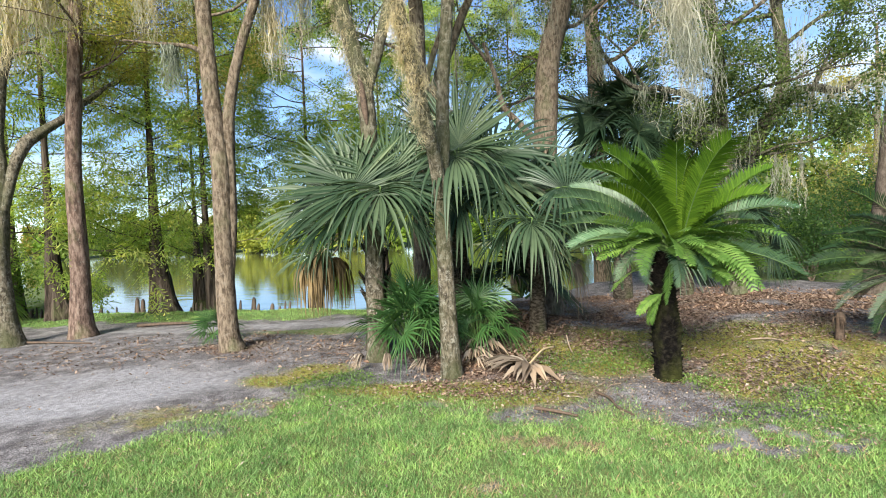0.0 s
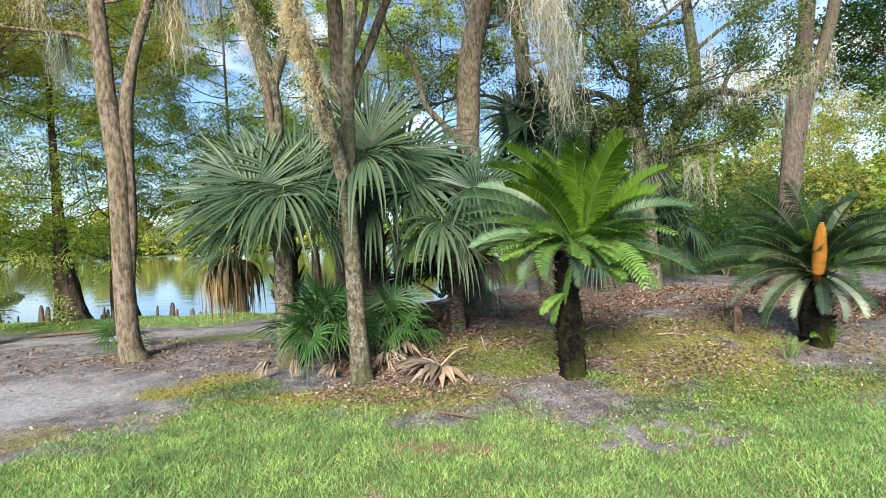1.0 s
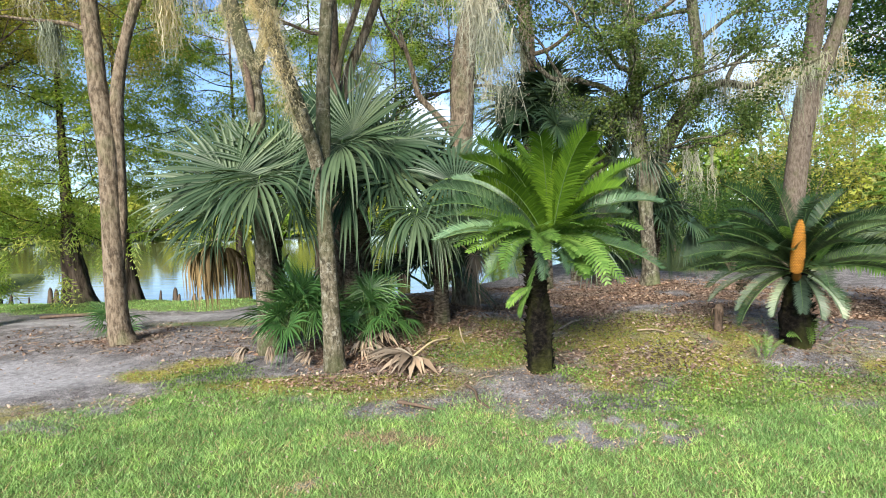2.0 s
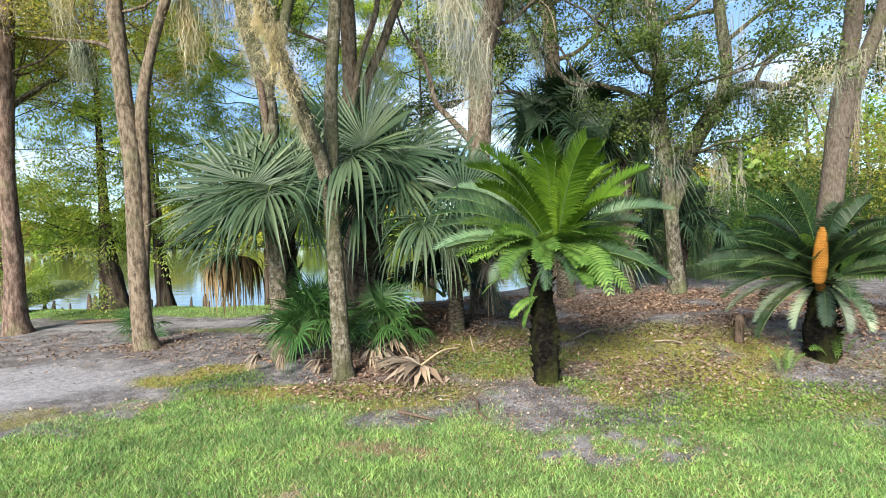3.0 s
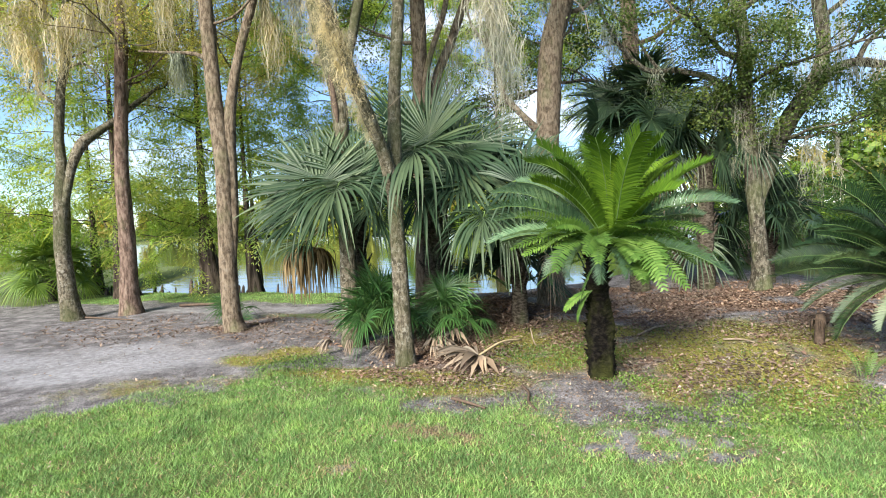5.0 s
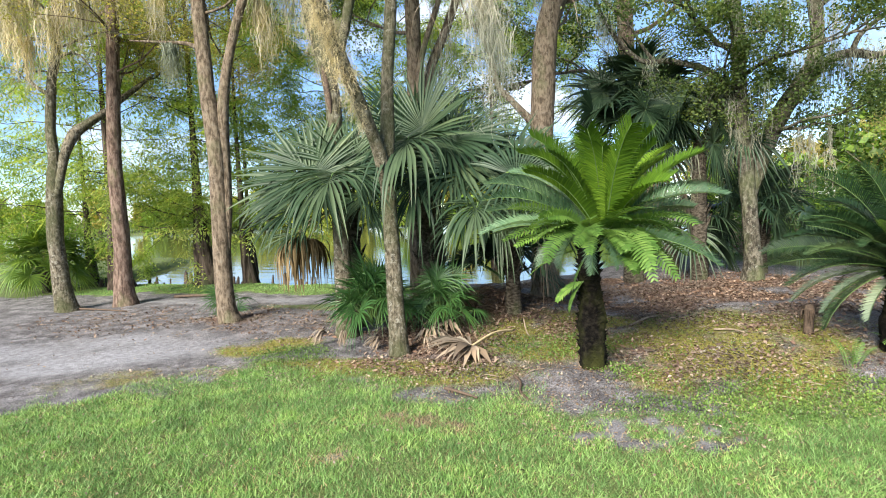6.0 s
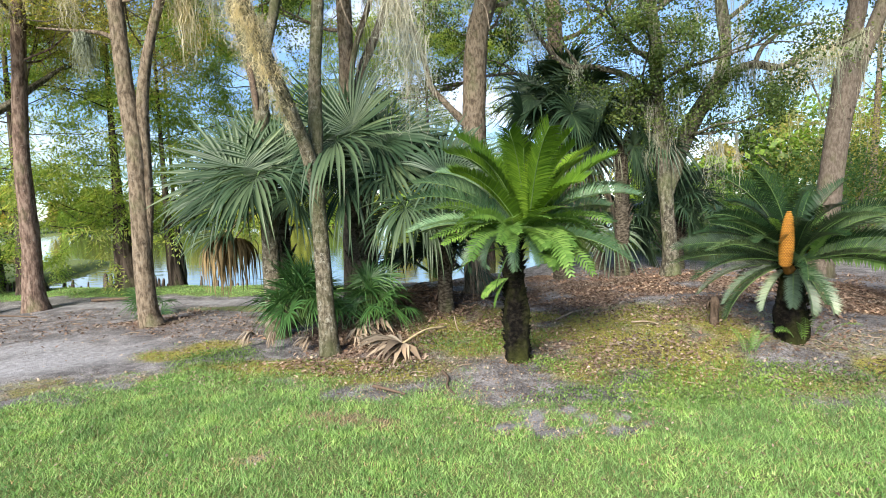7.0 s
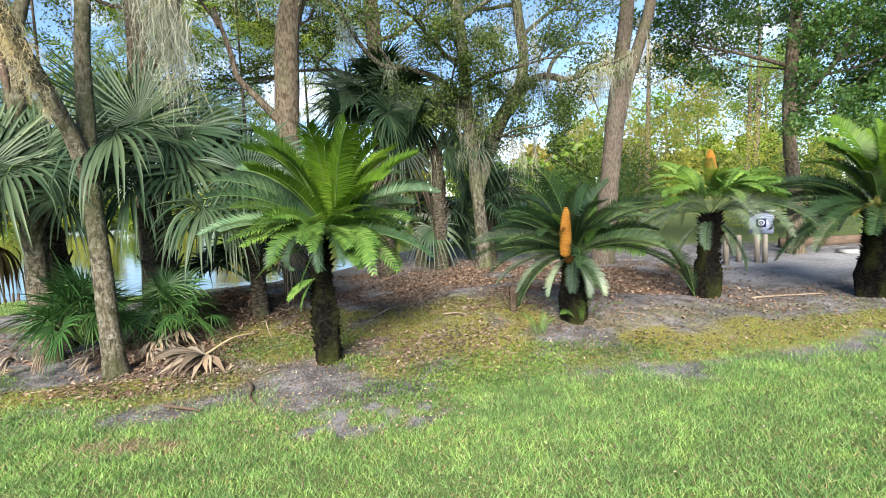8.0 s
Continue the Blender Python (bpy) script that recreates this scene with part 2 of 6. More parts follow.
def part(name, me, parent, m=None, label="", kind=""):
    ob = new(name, me)
    ob.parent = parent
    if m is not None:
        ob.matrix_basis = m
    return tagged(ob, label, kind=kind)


class Soup:
    """Collects vertices and faces of many small pieces into one mesh."""

    def __init__(self):
        self.v, self.q, self.t, self.n = [], [], [], 0

    def add(self, v, quads=None, tris=None):
        v = np.asarray(v, dtype=np.float32).reshape(-1, 3)
        if quads is not None and len(quads):
            self.q.append(np.asarray(quads, dtype=np.int32) + self.n)
        if tris is not None and len(tris):
            self.t.append(np.asarray(tris, dtype=np.int32) + self.n)
        self.v.append(v)
        self.n += len(v)

    def mesh(self, name, mat, smooth=True):
        faces = []
        if self.q:
            faces.append(np.concatenate(self.q))
        if self.t:
            faces.append(np.concatenate(self.t))
        return to_mesh(name, np.concatenate(self.v), faces, mat, smooth)


def smooth_line(points, steps):
    """Catmull-Rom through points (k, 3 or 4), with that many steps a stretch."""
    p = np.asarray(points, dtype=float)
    p = np.vstack((2 * p[0] - p[1], p, 2 * p[-1] - p[-2]))
    out = []
    for i in range(1, len(p) - 2):
        for s in np.linspace(0, 1, steps, endpoint=False):
            a0, a1, a2, a3 = p[i - 1], p[i], p[i + 1], p[i + 2]
            out.append(0.5 * (2 * a1 + (a2 - a0) * s + (2 * a0 - 5 * a1 + 4 * a2 - a3) * s * s + (3 * a1 - a0 - 3 * a2 + a3) * s ** 3))
    out.append(p[-2])
    return np.array(out)


def tube(soup, line, sides=10, rough=0.0, seed=0, flutes=0, cap=True):
    """A tapered tube along line (k, 4: x, y, z, radius), knobbly by rough (share of radius)."""
    line = np.asarray(line, dtype=float)
    c, r = line[:, :3], np.maximum(line[:, 3], 0.0015)
    d = np.gradient(c, axis=0)
    d /= np.linalg.norm(d, axis=1)[:, None] + 1e-9
    ref = np.array([1.0, 0, 0]) if abs(d[0][0]) < 0.8 else np.array([0, 1.0, 0])
    u = np.cross(d, ref)
    u /= np.linalg.norm(u, axis=1)[:, None] + 1e-9
    w = np.cross(d, u)
    ang = np.arange(sides) * 2 * np.pi / sides
    rad = np.repeat(r[:, None], sides, 1)
    if rough:
        for i in range(len(c)):
            for j in range(sides):
                q = Vector((c[i][0] * 3 + math.cos(ang[j]) * 1.3 + seed, c[i][1] * 3 + math.sin(ang[j]) * 1.3, c[i][2] * 2.2))
                rad[i, j] *= 1 + rough * noise.noise(q) + 0.5 * rough * noise.noise(q * 3.1)
    if flutes:
        fall = np.clip((r / r[-1] - 1.0), 0, 2)[:, None]
        rad *= 1 + 0.10 * fall * np.cos(flutes * ang + seed)[None, :]
    v = c[:, None, :] + rad[:, :, None] * (np.cos(ang)[None, :, None] * u[:, None, :] + np.sin(ang)[None, :, None] * w[:, None, :])
    k = len(c)
    i, j = np.meshgrid(np.arange(k - 1), np.arange(sides), indexing="ij")
    j2 = (j + 1) % sides
    quads = np.stack((i * sides + j, i * sides + j2, (i + 1) * sides + j2, (i + 1) * sides + j), -1).reshape(-1, 4)
    v = v.reshape(-1, 3)
    tris = None
    if cap:
        v = np.vstack((v, c[-1]))
        jj = np.arange(sides)
        tris = np.stack(((k - 1) * sides + jj, (k - 1) * sides + (jj + 1) % sides, np.full(sides, k * sides)), -1)
    soup.add(v, quads, tris)


def leaf_cards(soup, pos, size, rng, flat=0.0, aspect=0.5, face=None):
    """A four-cornered, slightly folded leaf at each place; flat pulls the blades towards level."""
    n = len(pos)
    d = rng.normal(size=(n, 3))
    d[:, 2] = d[:, 2] * (1 - flat) - 0.25
    d /= np.linalg.norm(d, axis=1)[:, None]
    nn = rng.normal(size=(n, 3))
    nn[:, 2] = nn[:, 2] + flat * 3
    s = np.cross(nn, d)
    s /= np.linalg.norm(s, axis=1)[:, None] + 1e-9
    up = np.cross(d, s)
    ln = (size * rng.uniform(0.65, 1.35, n))[:, None]
    b = pos - d * ln * 0.5
    m = pos - up * ln * 0.08
    v = np.stack((b, m + s * ln * aspect * 0.5, pos + d * ln * 0.5, m - s * ln * aspect * 0.5), 1).reshape(-1, 3)
    q = np.arange(n * 4).reshape(-1, 4)
    soup.add(v, q)


def sprays(soup, roots, dirs, length, rng, pairs=7, width=0.10):
    """Feathery flat twigs: a drooping axis with narrow leaflets on both sides."""
    for p, d in zip(roots, dirs):
        ln = length * rng.uniform(0.6, 1.3)
        d = d / (np.linalg.norm(d) + 1e-9)
        side = np.cross(d, (0, 0, 1.0)) + rng.normal(size=3) * 0.55
        side /= np.linalg.norm(side) + 1e-9
        t = np.linspace(0.08, 1, pairs)
        c = p + d * (t * ln)[:, None] + np.array([0, 0, -1.0]) * (0.30 * ln * t ** 2)[:, None]
        w = width * (1.05 - 0.75 * t) * rng.uniform(0.8, 1.2, pairs)
        half = 0.16 * ln / pairs * 3.0
        for sgn in (1, -1):
            tip = c + (side * sgn + d * 0.55) * w[:, None] - np.array([0, 0, 0.3]) * w[:, None]
            v = np.stack((c - d * half * 0.5, (c + tip) / 2 - d * half * 0.5, tip, (c + tip) / 2 + d * half * 0.5), 1).reshape(-1, 3)
            soup.add(v, np.arange(pairs * 4).reshape(-1, 4))


def grow(rng, start, direction, length, radius, depth, lines, tips, up=0.15, wander=0.35, kids=3):
    """A wandering limb that forks; lines take the limbs, tips the ends with their directions."""
    p, d = np.array(start, dtype=float), np.array(direction, dtype=float)
    d /= np.linalg.norm(d)
    steps = 5
    pts = [(*p, radius)]
    for i in range(steps):
        d = d + rng.normal(size=3) * wander * 0.5 + np.array([0, 0, up * 0.3])
        d /= np.linalg.norm(d)
        p = p + d * length / steps
        pts.append((*p, radius * (1 - 0.65 * (i + 1) / steps)))
        if depth > 0 and i >= 1:
            for _ in range(kids if i == steps - 1 else 1):
                nd = d + rng.normal(size=3) * 0.75
                nd[2] = nd[2] * 0.6 + up * 0.5
                grow(rng, p, nd, length * rng.uniform(0.45, 0.65), radius * (0.45 if depth > 1 else 0.4), depth - 1, lines, tips, up, wander, kids)
        elif depth == 0:
            tips.append((p.copy(), d.copy()))
    lines.append((pts, depth))


def strands(soup, tops, rng, length, spread, per, width=0.006, step=0.05):
    """Hanging moss: bundles of thin, wavy, branching ribbons below each top."""
    for p, ln0 in zip(tops, np.broadcast_to(length, (len(tops),))):
        for _ in range(per):
            ln = ln0 * rng.uniform(0.35, 1.1)
            o = np.array(p) + rng.normal(size=3) * (spread, spread, spread * 0.5)
            k = max(4, int(ln / step))
            t = np.linspace(0, 1, k)
            wob = np.cumsum(rng.normal(size=(k, 2)), axis=0) * 0.014 + rng.normal(size=(k, 2)) * 0.010
            pull = rng.normal(size=2) * 0.045
            c = np.stack((o[0] + wob[:, 0] + pull[0] * t, o[1] + wob[:, 1] + pull[1] * t, o[2] - t * ln), 1)
            an = rng.uniform(0, np.pi) + t * rng.uniform(-3, 3)
            w = (width * rng.uniform(0.6, 1.5) * (1.1 - 0.8 * t))[:, None]
            s = np.stack((np.cos(an), np.sin(an), 0.3 * np.sin(an * 3)), 1) * w
            v = np.empty((k * 2, 3))
            v[0::2], v[1::2] = c - s, c + s
            i = np.arange(k - 1) * 2
            soup.add(v, np.stack((i, i + 1, i + 3, i + 2), 1))
            # short side curls
            j = rng.integers(1, k, 7)
            dd = rng.normal(size=(7, 3)) * 0.028
            dd[:, 2] = dd[:, 2] * 0.7 - 0.015
            off = rng.normal(size=(7, 3)) * width * 0.55
            soup.add(np.stack((c[j] - off, c[j] + off, c[j] + dd), 1).reshape(-1, 3), None, np.arange(21).reshape(7, 3))


# ---- ground ----
def sstep(a0, b0, x):
    t = np.clip((x - a0) / (b0 - a0), 0, 1)
    return t * t * (3 - 2 * t)


def shore(x):
    """Where the near bank meets the water."""
    return 11.7 + 0.85 * np.clip(x - 1.0, 0, 14) + 14.0 * sstep(7.5, 12.5, x) - 0.15 * np.clip(x, -6, 0) + 9.0 * sstep(-9.5, -13.5, x) + 0.15 * np.sin(x * 1.3) + 0.08 * np.sin(x * 3.7)


def far_shore(x):
    return 62.0 - 20.0 * sstep(2.0, 30.0, x) + 2.0 * np.sin(x * 0.13)


def height(x, y):
    x, y = np.asarray(x, dtype=float), np.asarray(y, dtype=float)
    h = 0.04 + 0.22 * np.exp(-((x - 5.2) / 2.3) ** 2) * sstep(3.8, 6.0, y)
    h = h + 0.06 * np.exp(-((x + 2.9) / 0.9) ** 2 - ((y - 7.2) / 0.9) ** 2)
    h = h + 0.10 * np.exp(-((x - 0.4) / 1.5) ** 2 - ((y - 7.6) / 1.3) ** 2) + 0.20 * np.exp(-((x - 0.9) / 0.8) ** 2 - ((y - 8.2) / 0.7) ** 2)
    h = h + 0.05 * np.exp(-((x - 2.05) / 0.6) ** 2 - ((y - 4.95) / 0.5) ** 2)
    h = h + 0.5 * sstep(16.0, 26.0, y) * sstep(7.0, 13.0, x)
    h = h + 0.02 * np.sin(x * 0.9 + 1) * np.sin(y * 0.7)
    h = h + 0.012 * np.sin(x * 2.7 + y * 1.9) + 0.008 * np.sin(x * 5.1 - y * 4.3)
    s, f = shore(x), far_shore(x)
    dip = sstep(-0.9, 0.5, y - s) * (1 - sstep(-1.0, 3.0, y - f))
    side = 1 - sstep(120.0, 180.0, np.abs(x))
    return h - 0.75 * dip * side + 1.2 * sstep(0, 30, y - f)


def gz(x, y):
    return float(height(x, y))


WATER_Z = -0.18


def value_noise(x, y, scale, seed=0):
    """Smooth random field in 0..1 over the plan."""
    x, y = np.asarray(x, dtype=float) * scale + seed * 17.3, np.asarray(y, dtype=float) * scale + seed * 7.1
    xi, yi = np.floor(x), np.floor(y)
    xf, yf = x - xi, y - yi
    xf, yf = xf * xf * (3 - 2 * xf), yf * yf * (3 - 2 * yf)

    def h(i, j):
        v = np.sin(i * 127.1 + j * 311.7) * 43758.5453
        return v - np.floor(v)

    return (h(xi, yi) * (1 - xf) + h(xi + 1, yi) * xf) * (1 - yf) + (h(xi, yi + 1) * (1 - xf) + h(xi + 1, yi + 1) * xf) * yf


def two_noise(x, y, scale, seed=0):
    return 0.65 * value_noise(x, y, scale, seed) + 0.35 * value_noise(x, y, scale * 2.7, seed + 1)


def blot(x, y, cx, cy, rx, ry, turn=0.0):
    """1 inside an ellipse of the plan, falling softly to 0 outside."""
    c, s = math.cos(radians(turn)), math.sin(radians(turn))
    u, v = (x - cx) * c + (y - cy) * s, -(x - cx) * s + (y - cy) * c
    return 1 - sstep(0.55, 1.25, np.sqrt((u / rx) ** 2 + (v / ry) ** 2))


LAWN_X = (-30, -8, -4.5, -3.5, -2.75, -2.35, -1.85, -1.1, 0.0, 0.9, 1.75, 2.3, 3.1, 4.3, 5.8, 7.4, 10, 14, 30)
LAWN_Y = (0.8, 2.0, 2.8, 3.25, 3.75, 4.4, 4.9, 5.1, 4.6, 4.3, 4.12, 4.08, 4.2, 4.2, 3.85, 3.6, 3.4, 3.0, 2.0)


def lawn(x, y):
    n = two_noise(x, y, 1.6, 3) - 0.5
    near = sstep(0.5, -0.65, y - np.interp(x, LAWN_X, LAWN_Y) + n * 1.3 + 0.5 * (value_noise(x, y, 7.0, 5) - 0.5))
    strip = sstep(10.0, 10.5, y + n * 0.8) * sstep(0.1, -0.35, y - shore(x)) * sstep(0.6, -0.8, x)
    strip = np.maximum(strip, blot(x, y, -1.6, 8.6, 1.9, 0.4) * 0.7)
    back = sstep(11.5, 13.0, y + n) * sstep(0.0, -0.6, y - shore(x)) * sstep(5.0, 7.0, x) * 0.9
    right = blot(x, y, 18.0, 13.0, 6.0, 3.5) * 0.9
    bald = blot(x, y, 0.55, 3.75, 0.28, 0.16) + blot(x, y, 0.95, 3.62, 0.2, 0.12) + blot(x, y, 0.2, 3.1, 0.16, 0.1) + blot(x, y, 2.3, 3.62, 0.8, 0.28)
    bald = bald * np.clip(2.6 * value_noise(x, y, 8.0, 71) - 0.6, 0, 1.4)
    return np.clip(np.maximum.reduce((near, strip, back, right)) - 0.75 * bald, 0, 1)


def mossy(x, y):
    m = np.maximum.reduce((blot(x, y, -0.2, 4.98, 1.7, 0.5), blot(x, y, 1.9, 6.4, 1.1, 1.3), blot(x, y, 3.6, 6.0, 1.5, 1.2),
                           blot(x, y, 3.3, 4.7, 1.0, 0.5), blot(x, y, 6.5, 4.35, 3.6, 0.5), 0.3 * blot(x, y, 7.0, 5.0, 3.0, 0.5), blot(x, y, -1.6, 5.9, 0.7, 0.35, 20), 0.45 * blot(x, y, -2.5, 4.7, 1.0, 0.3, 25)))
    m = m * np.clip(3.2 * two_noise(x, y, 2.2, 8) - 0.60, 0.05, 1.2)
    edge = 0.75 * blot(x, y, 7.2, 4.25, 3.8, 0.5) * np.clip(2.0 * two_noise(x, y, 2.6, 18) - 0.1, 0.3, 1.0)
    return np.clip(np.maximum(m, edge), 0, 1)


def sandy(x, y):
    s = np.maximum.reduce((blot(x, y, -4.3, 5.55, 2.3, 1.05, 12), blot(x, y, -7.5, 4.8, 3.0, 1.6, 12), 0.8 * blot(x, y, -3.0, 9.3, 3.4, 0.45), 0.75 * blot(x, y, 2.25, 3.7, 0.8, 0.25),
                           blot(x, y, 11.6, 7.7, 4.4, 1.9, -10)))
    return np.clip(s * (0.25 + 1.2 * two_noise(x, y, 1.4, 11)), 0, 1)


def littered(x, y):
    m = np.maximum.reduce((blot(x, y, 0.5, 6.9, 1.3, 1.6), 0.6 * blot(x, y, 2.9, 8.3, 1.7, 1.5), 0.7 * blot(x, y, 2.4, 10.0, 2.4, 1.2), 0.8 * blot(x, y, 1.6, 6.9, 1.0, 0.9), 0.9 * blot(x, y, 6.4, 8.2, 3.2, 2.4), 0.6 * blot(x, y, -2.9, 7.5, 0.8, 0.7), 0.7 * blot(x, y, 0.6, 5.3, 1.1, 0.5),
                           0.25 * blot(x, y, 4.9, 4.9, 1.0, 0.7), 0.25 * blot(x, y, 7.4, 5.6, 3.0, 0.9), 0.5 * blot(x, y, 3.0, 5.2, 1.2, 0.7), 0.4 * blot(x, y, 2.6, 6.6, 1.4, 0.9), 0.42 * blot(x, y, 4.3, 6.6, 1.2, 1.0), 0.9 * blot(x, y, 0.55, 3.75, 0.34, 0.17), 0.9 * blot(x, y, 0.95, 3.62, 0.28, 0.14), 0.18 * blot(x, y, -4.2, 7.6, 2.8, 1.3), 0.24 * blot(x, y, -1.8, 6.9, 1.2, 1.0)))
    return np.clip(m * np.clip(2.6 * two_noise(x, y, 1.9, 21) - 0.45, 0.1, 1.3), 0, 1)


def axis_steps(lo, hi, fine, far):
    mid = np.arange(lo, hi + 1e-6, fine)
    left, right, s, a0, b0 = [], [], fine, lo, hi
    while a0 > -far or b0 < far:
        s *= 1.22
        a0, b0 = a0 - s, b0 + s
        left.append(max(a0, -far)), right.append(min(b0, far))
    return np.unique(np.concatenate((left, mid, right)))


def build_ground():
    gx, gy = axis_steps(-13, 15, 0.13, 1800), axis_steps(0.5, 15, 0.115, 1800)
    x, y = np.meshgrid(gx, gy, indexing="ij")
    z = height(x, y) + 0.012 * (value_noise(x, y, 6.0, 2) - 0.5) + 0.008 * (value_noise(x, y, 15.0, 4) - 0.5)
    nx, ny = len(gx), len(gy)
    i, j = np.meshgrid(np.arange(nx - 1), np.arange(ny - 1), indexing="ij")
    q = np.stack((i * ny + j, (i + 1) * ny + j, (i + 1) * ny + j + 1, i * ny + j + 1), -1).reshape(-1, 4)
    me = to_mesh("ground", np.stack((x, y, z), -1).reshape(-1, 3), q, ground_material())
    far_g = sstep(-1, 2, y - far_shore(x))
    zones = np.stack((np.maximum(lawn(x, y), far_g), mossy(x, y), sandy(x, y), littered(x, y)), -1).reshape(-1, 4).astype(np.float32)
    at = me.attributes.new("zones", "FLOAT_COLOR", "POINT")
    at.data.foreach_set("color", zones.ravel())
    ob = new("ground", me)
    tagged(ob, "sandy woodland ground with lawn, moss, bare soil and fallen leaves", "ground", kind="structure")


def ground_material():
    mat, nodes, links, bsdf = node_material("ground")
    at = nodes.new("ShaderNodeAttribute")
    at.attribute_name = "zones"
    sep = nodes.new("ShaderNodeSeparateColor")
    links.new(at.outputs["Color"], sep.inputs["Color"])
    fine = noise_node(nodes, links, 16, 6, 0.7)
    mid = noise_node(nodes, links, 4.5, 5, 0.65)
    grain = noise_node(nodes, links, 90, 4, 0.7)

    def zone(socket, lo, hi, amount=0.9):
        m = nodes.new("ShaderNodeMath")
        m.operation = "MULTIPLY_ADD"
        links.new(fine.outputs["Fac"], m.inputs[0])
        m.inputs[1].default_value = amount
        links.new(socket, m.inputs[2])
        r = nodes.new("ShaderNodeMapRange")
        r.interpolation_type = "SMOOTHSTEP"
        r.inputs["From Min"].default_value, r.inputs["From Max"].default_value = lo + amount * 0.5, hi + amount * 0.5
        links.new(m.outputs[0], r.inputs["Value"])
        return r.outputs["Result"]

    soil = ramp(nodes, (0.34, (0.078, 0.074, 0.079)), (0.5, (0.140, 0.134, 0.142)), (0.66, (0.24, 0.232, 0.245)))
    links.new(mid.outputs["Fac"], soil.inputs["Fac"])
    speck = ramp(nodes, (0.40, (0.32, 0.31, 0.30)), (0.5, (0.95, 0.95, 0.95)), (0.62, (2.0, 1.95, 1.9)))
    links.new(grain.outputs["Fac"], speck.inputs["Fac"])
    c = mix_color(nodes, links, 1.0, soil.outputs["Color"], speck.outputs["Color"], "MULTIPLY")
    sand = ramp(nodes, (0.3, (0.165, 0.162, 0.175)), (0.5, (0.25, 0.248, 0.268)), (0.7, (0.36, 0.358, 0.385)))
    links.new(fine.outputs["Fac"], sand.inputs["Fac"])
    c = mix_color(nodes, links, zone(sep.outputs["Blue"], 0.1, 1.0, 0.7), c, sand.outputs["Color"])
    litter = ramp(nodes, (0.40, (0.070, 0.043, 0.035)), (0.5, (0.165, 0.108, 0.083)), (0.62, (0.31, 0.228, 0.18)))
    links.new(grain.outputs["Fac"], litter.inputs["Fac"])
    c = mix_color(nodes, links, zone(at.outputs["Alpha"], 0.1, 0.9, 1.2), c, litter.outputs["Color"])
    moss = ramp(nodes, (0.40, (0.085, 0.088, 0.022)), (0.5, (0.20, 0.185, 0.044)), (0.62, (0.36, 0.31, 0.09)))
    links.new(grain.outputs["Fac"], moss.inputs["Fac"])
    c = mix_color(nodes, links, zone(sep.outputs["Green"], 0.05, 0.9, 1.2), c, moss.outputs["Color"])
    turf = ramp(nodes, (0.38, (0.042, 0.056, 0.020)), (0.5, (0.104, 0.140, 0.045)), (0.62, (0.20, 0.23, 0.09)))
    links.new(grain.outputs["Fac"], turf.inputs["Fac"])
    c = mix_color(nodes, links, zone(sep.outputs["Red"], 0.15, 0.85, 1.0), c, turf.outputs["Color"])
    links.new(c, bsdf.inputs["Base Color"])
    bsdf.inputs["Roughness"].default_value = 0.95
    bsdf.inputs["Specular IOR Level"].default_value = 0.15
    h = nodes.new("ShaderNodeMath")
    h.operation = "ADD"
    links.new(fine.outputs["Fac"], h.inputs[0])
    links.new(grain.outputs["Fac"], h.inputs[1])
    bump(nodes, links, bsdf, h.outputs[0], 0.8, 0.02)
    return mat


def water_material():
    mat, nodes, links, bsdf = node_material("lake_water")
    bsdf.inputs["Base Color"].default_value = (0.10, 0.11, 0.035, 1)
    bsdf.inputs["Roughness"].default_value = 0.06
    bsdf.inputs["IOR"].default_value = 1.33
    bsdf.inputs["Specular IOR Level"].default_value = 0.6
    n = noise_node(nodes, links, 1.6, 3, 0.5, (0.5, 1.6, 1))
    bump(nodes, links, bsdf, n.outputs["Fac"], 0.12, 0.05)
    return mat


build_ground()
lake_v = [(-200, 8, WATER_Z), (200, 8, WATER_Z), (200, 75, WATER_Z), (-200, 75, WATER_Z)]
lake = new("water", to_mesh("water", lake_v, np.array([(0, 1, 2, 3)]), water_material()))
tagged(lake, "still lake with bright sky reflections and faint ripples", "lake", kind="structure")


def wpart(name, soup, mat, parent, label="", kind="", smooth=True, under=None):
    """Links pieces built in world places as one part of a thing that stands at its base, or of its part under."""
    base = np.array(parent.matrix_basis.translation)
    soup.v = [v - base for v in soup.v]
    return part(name, soup.mesh(name, mat, smooth), under or parent, None, label, kind)


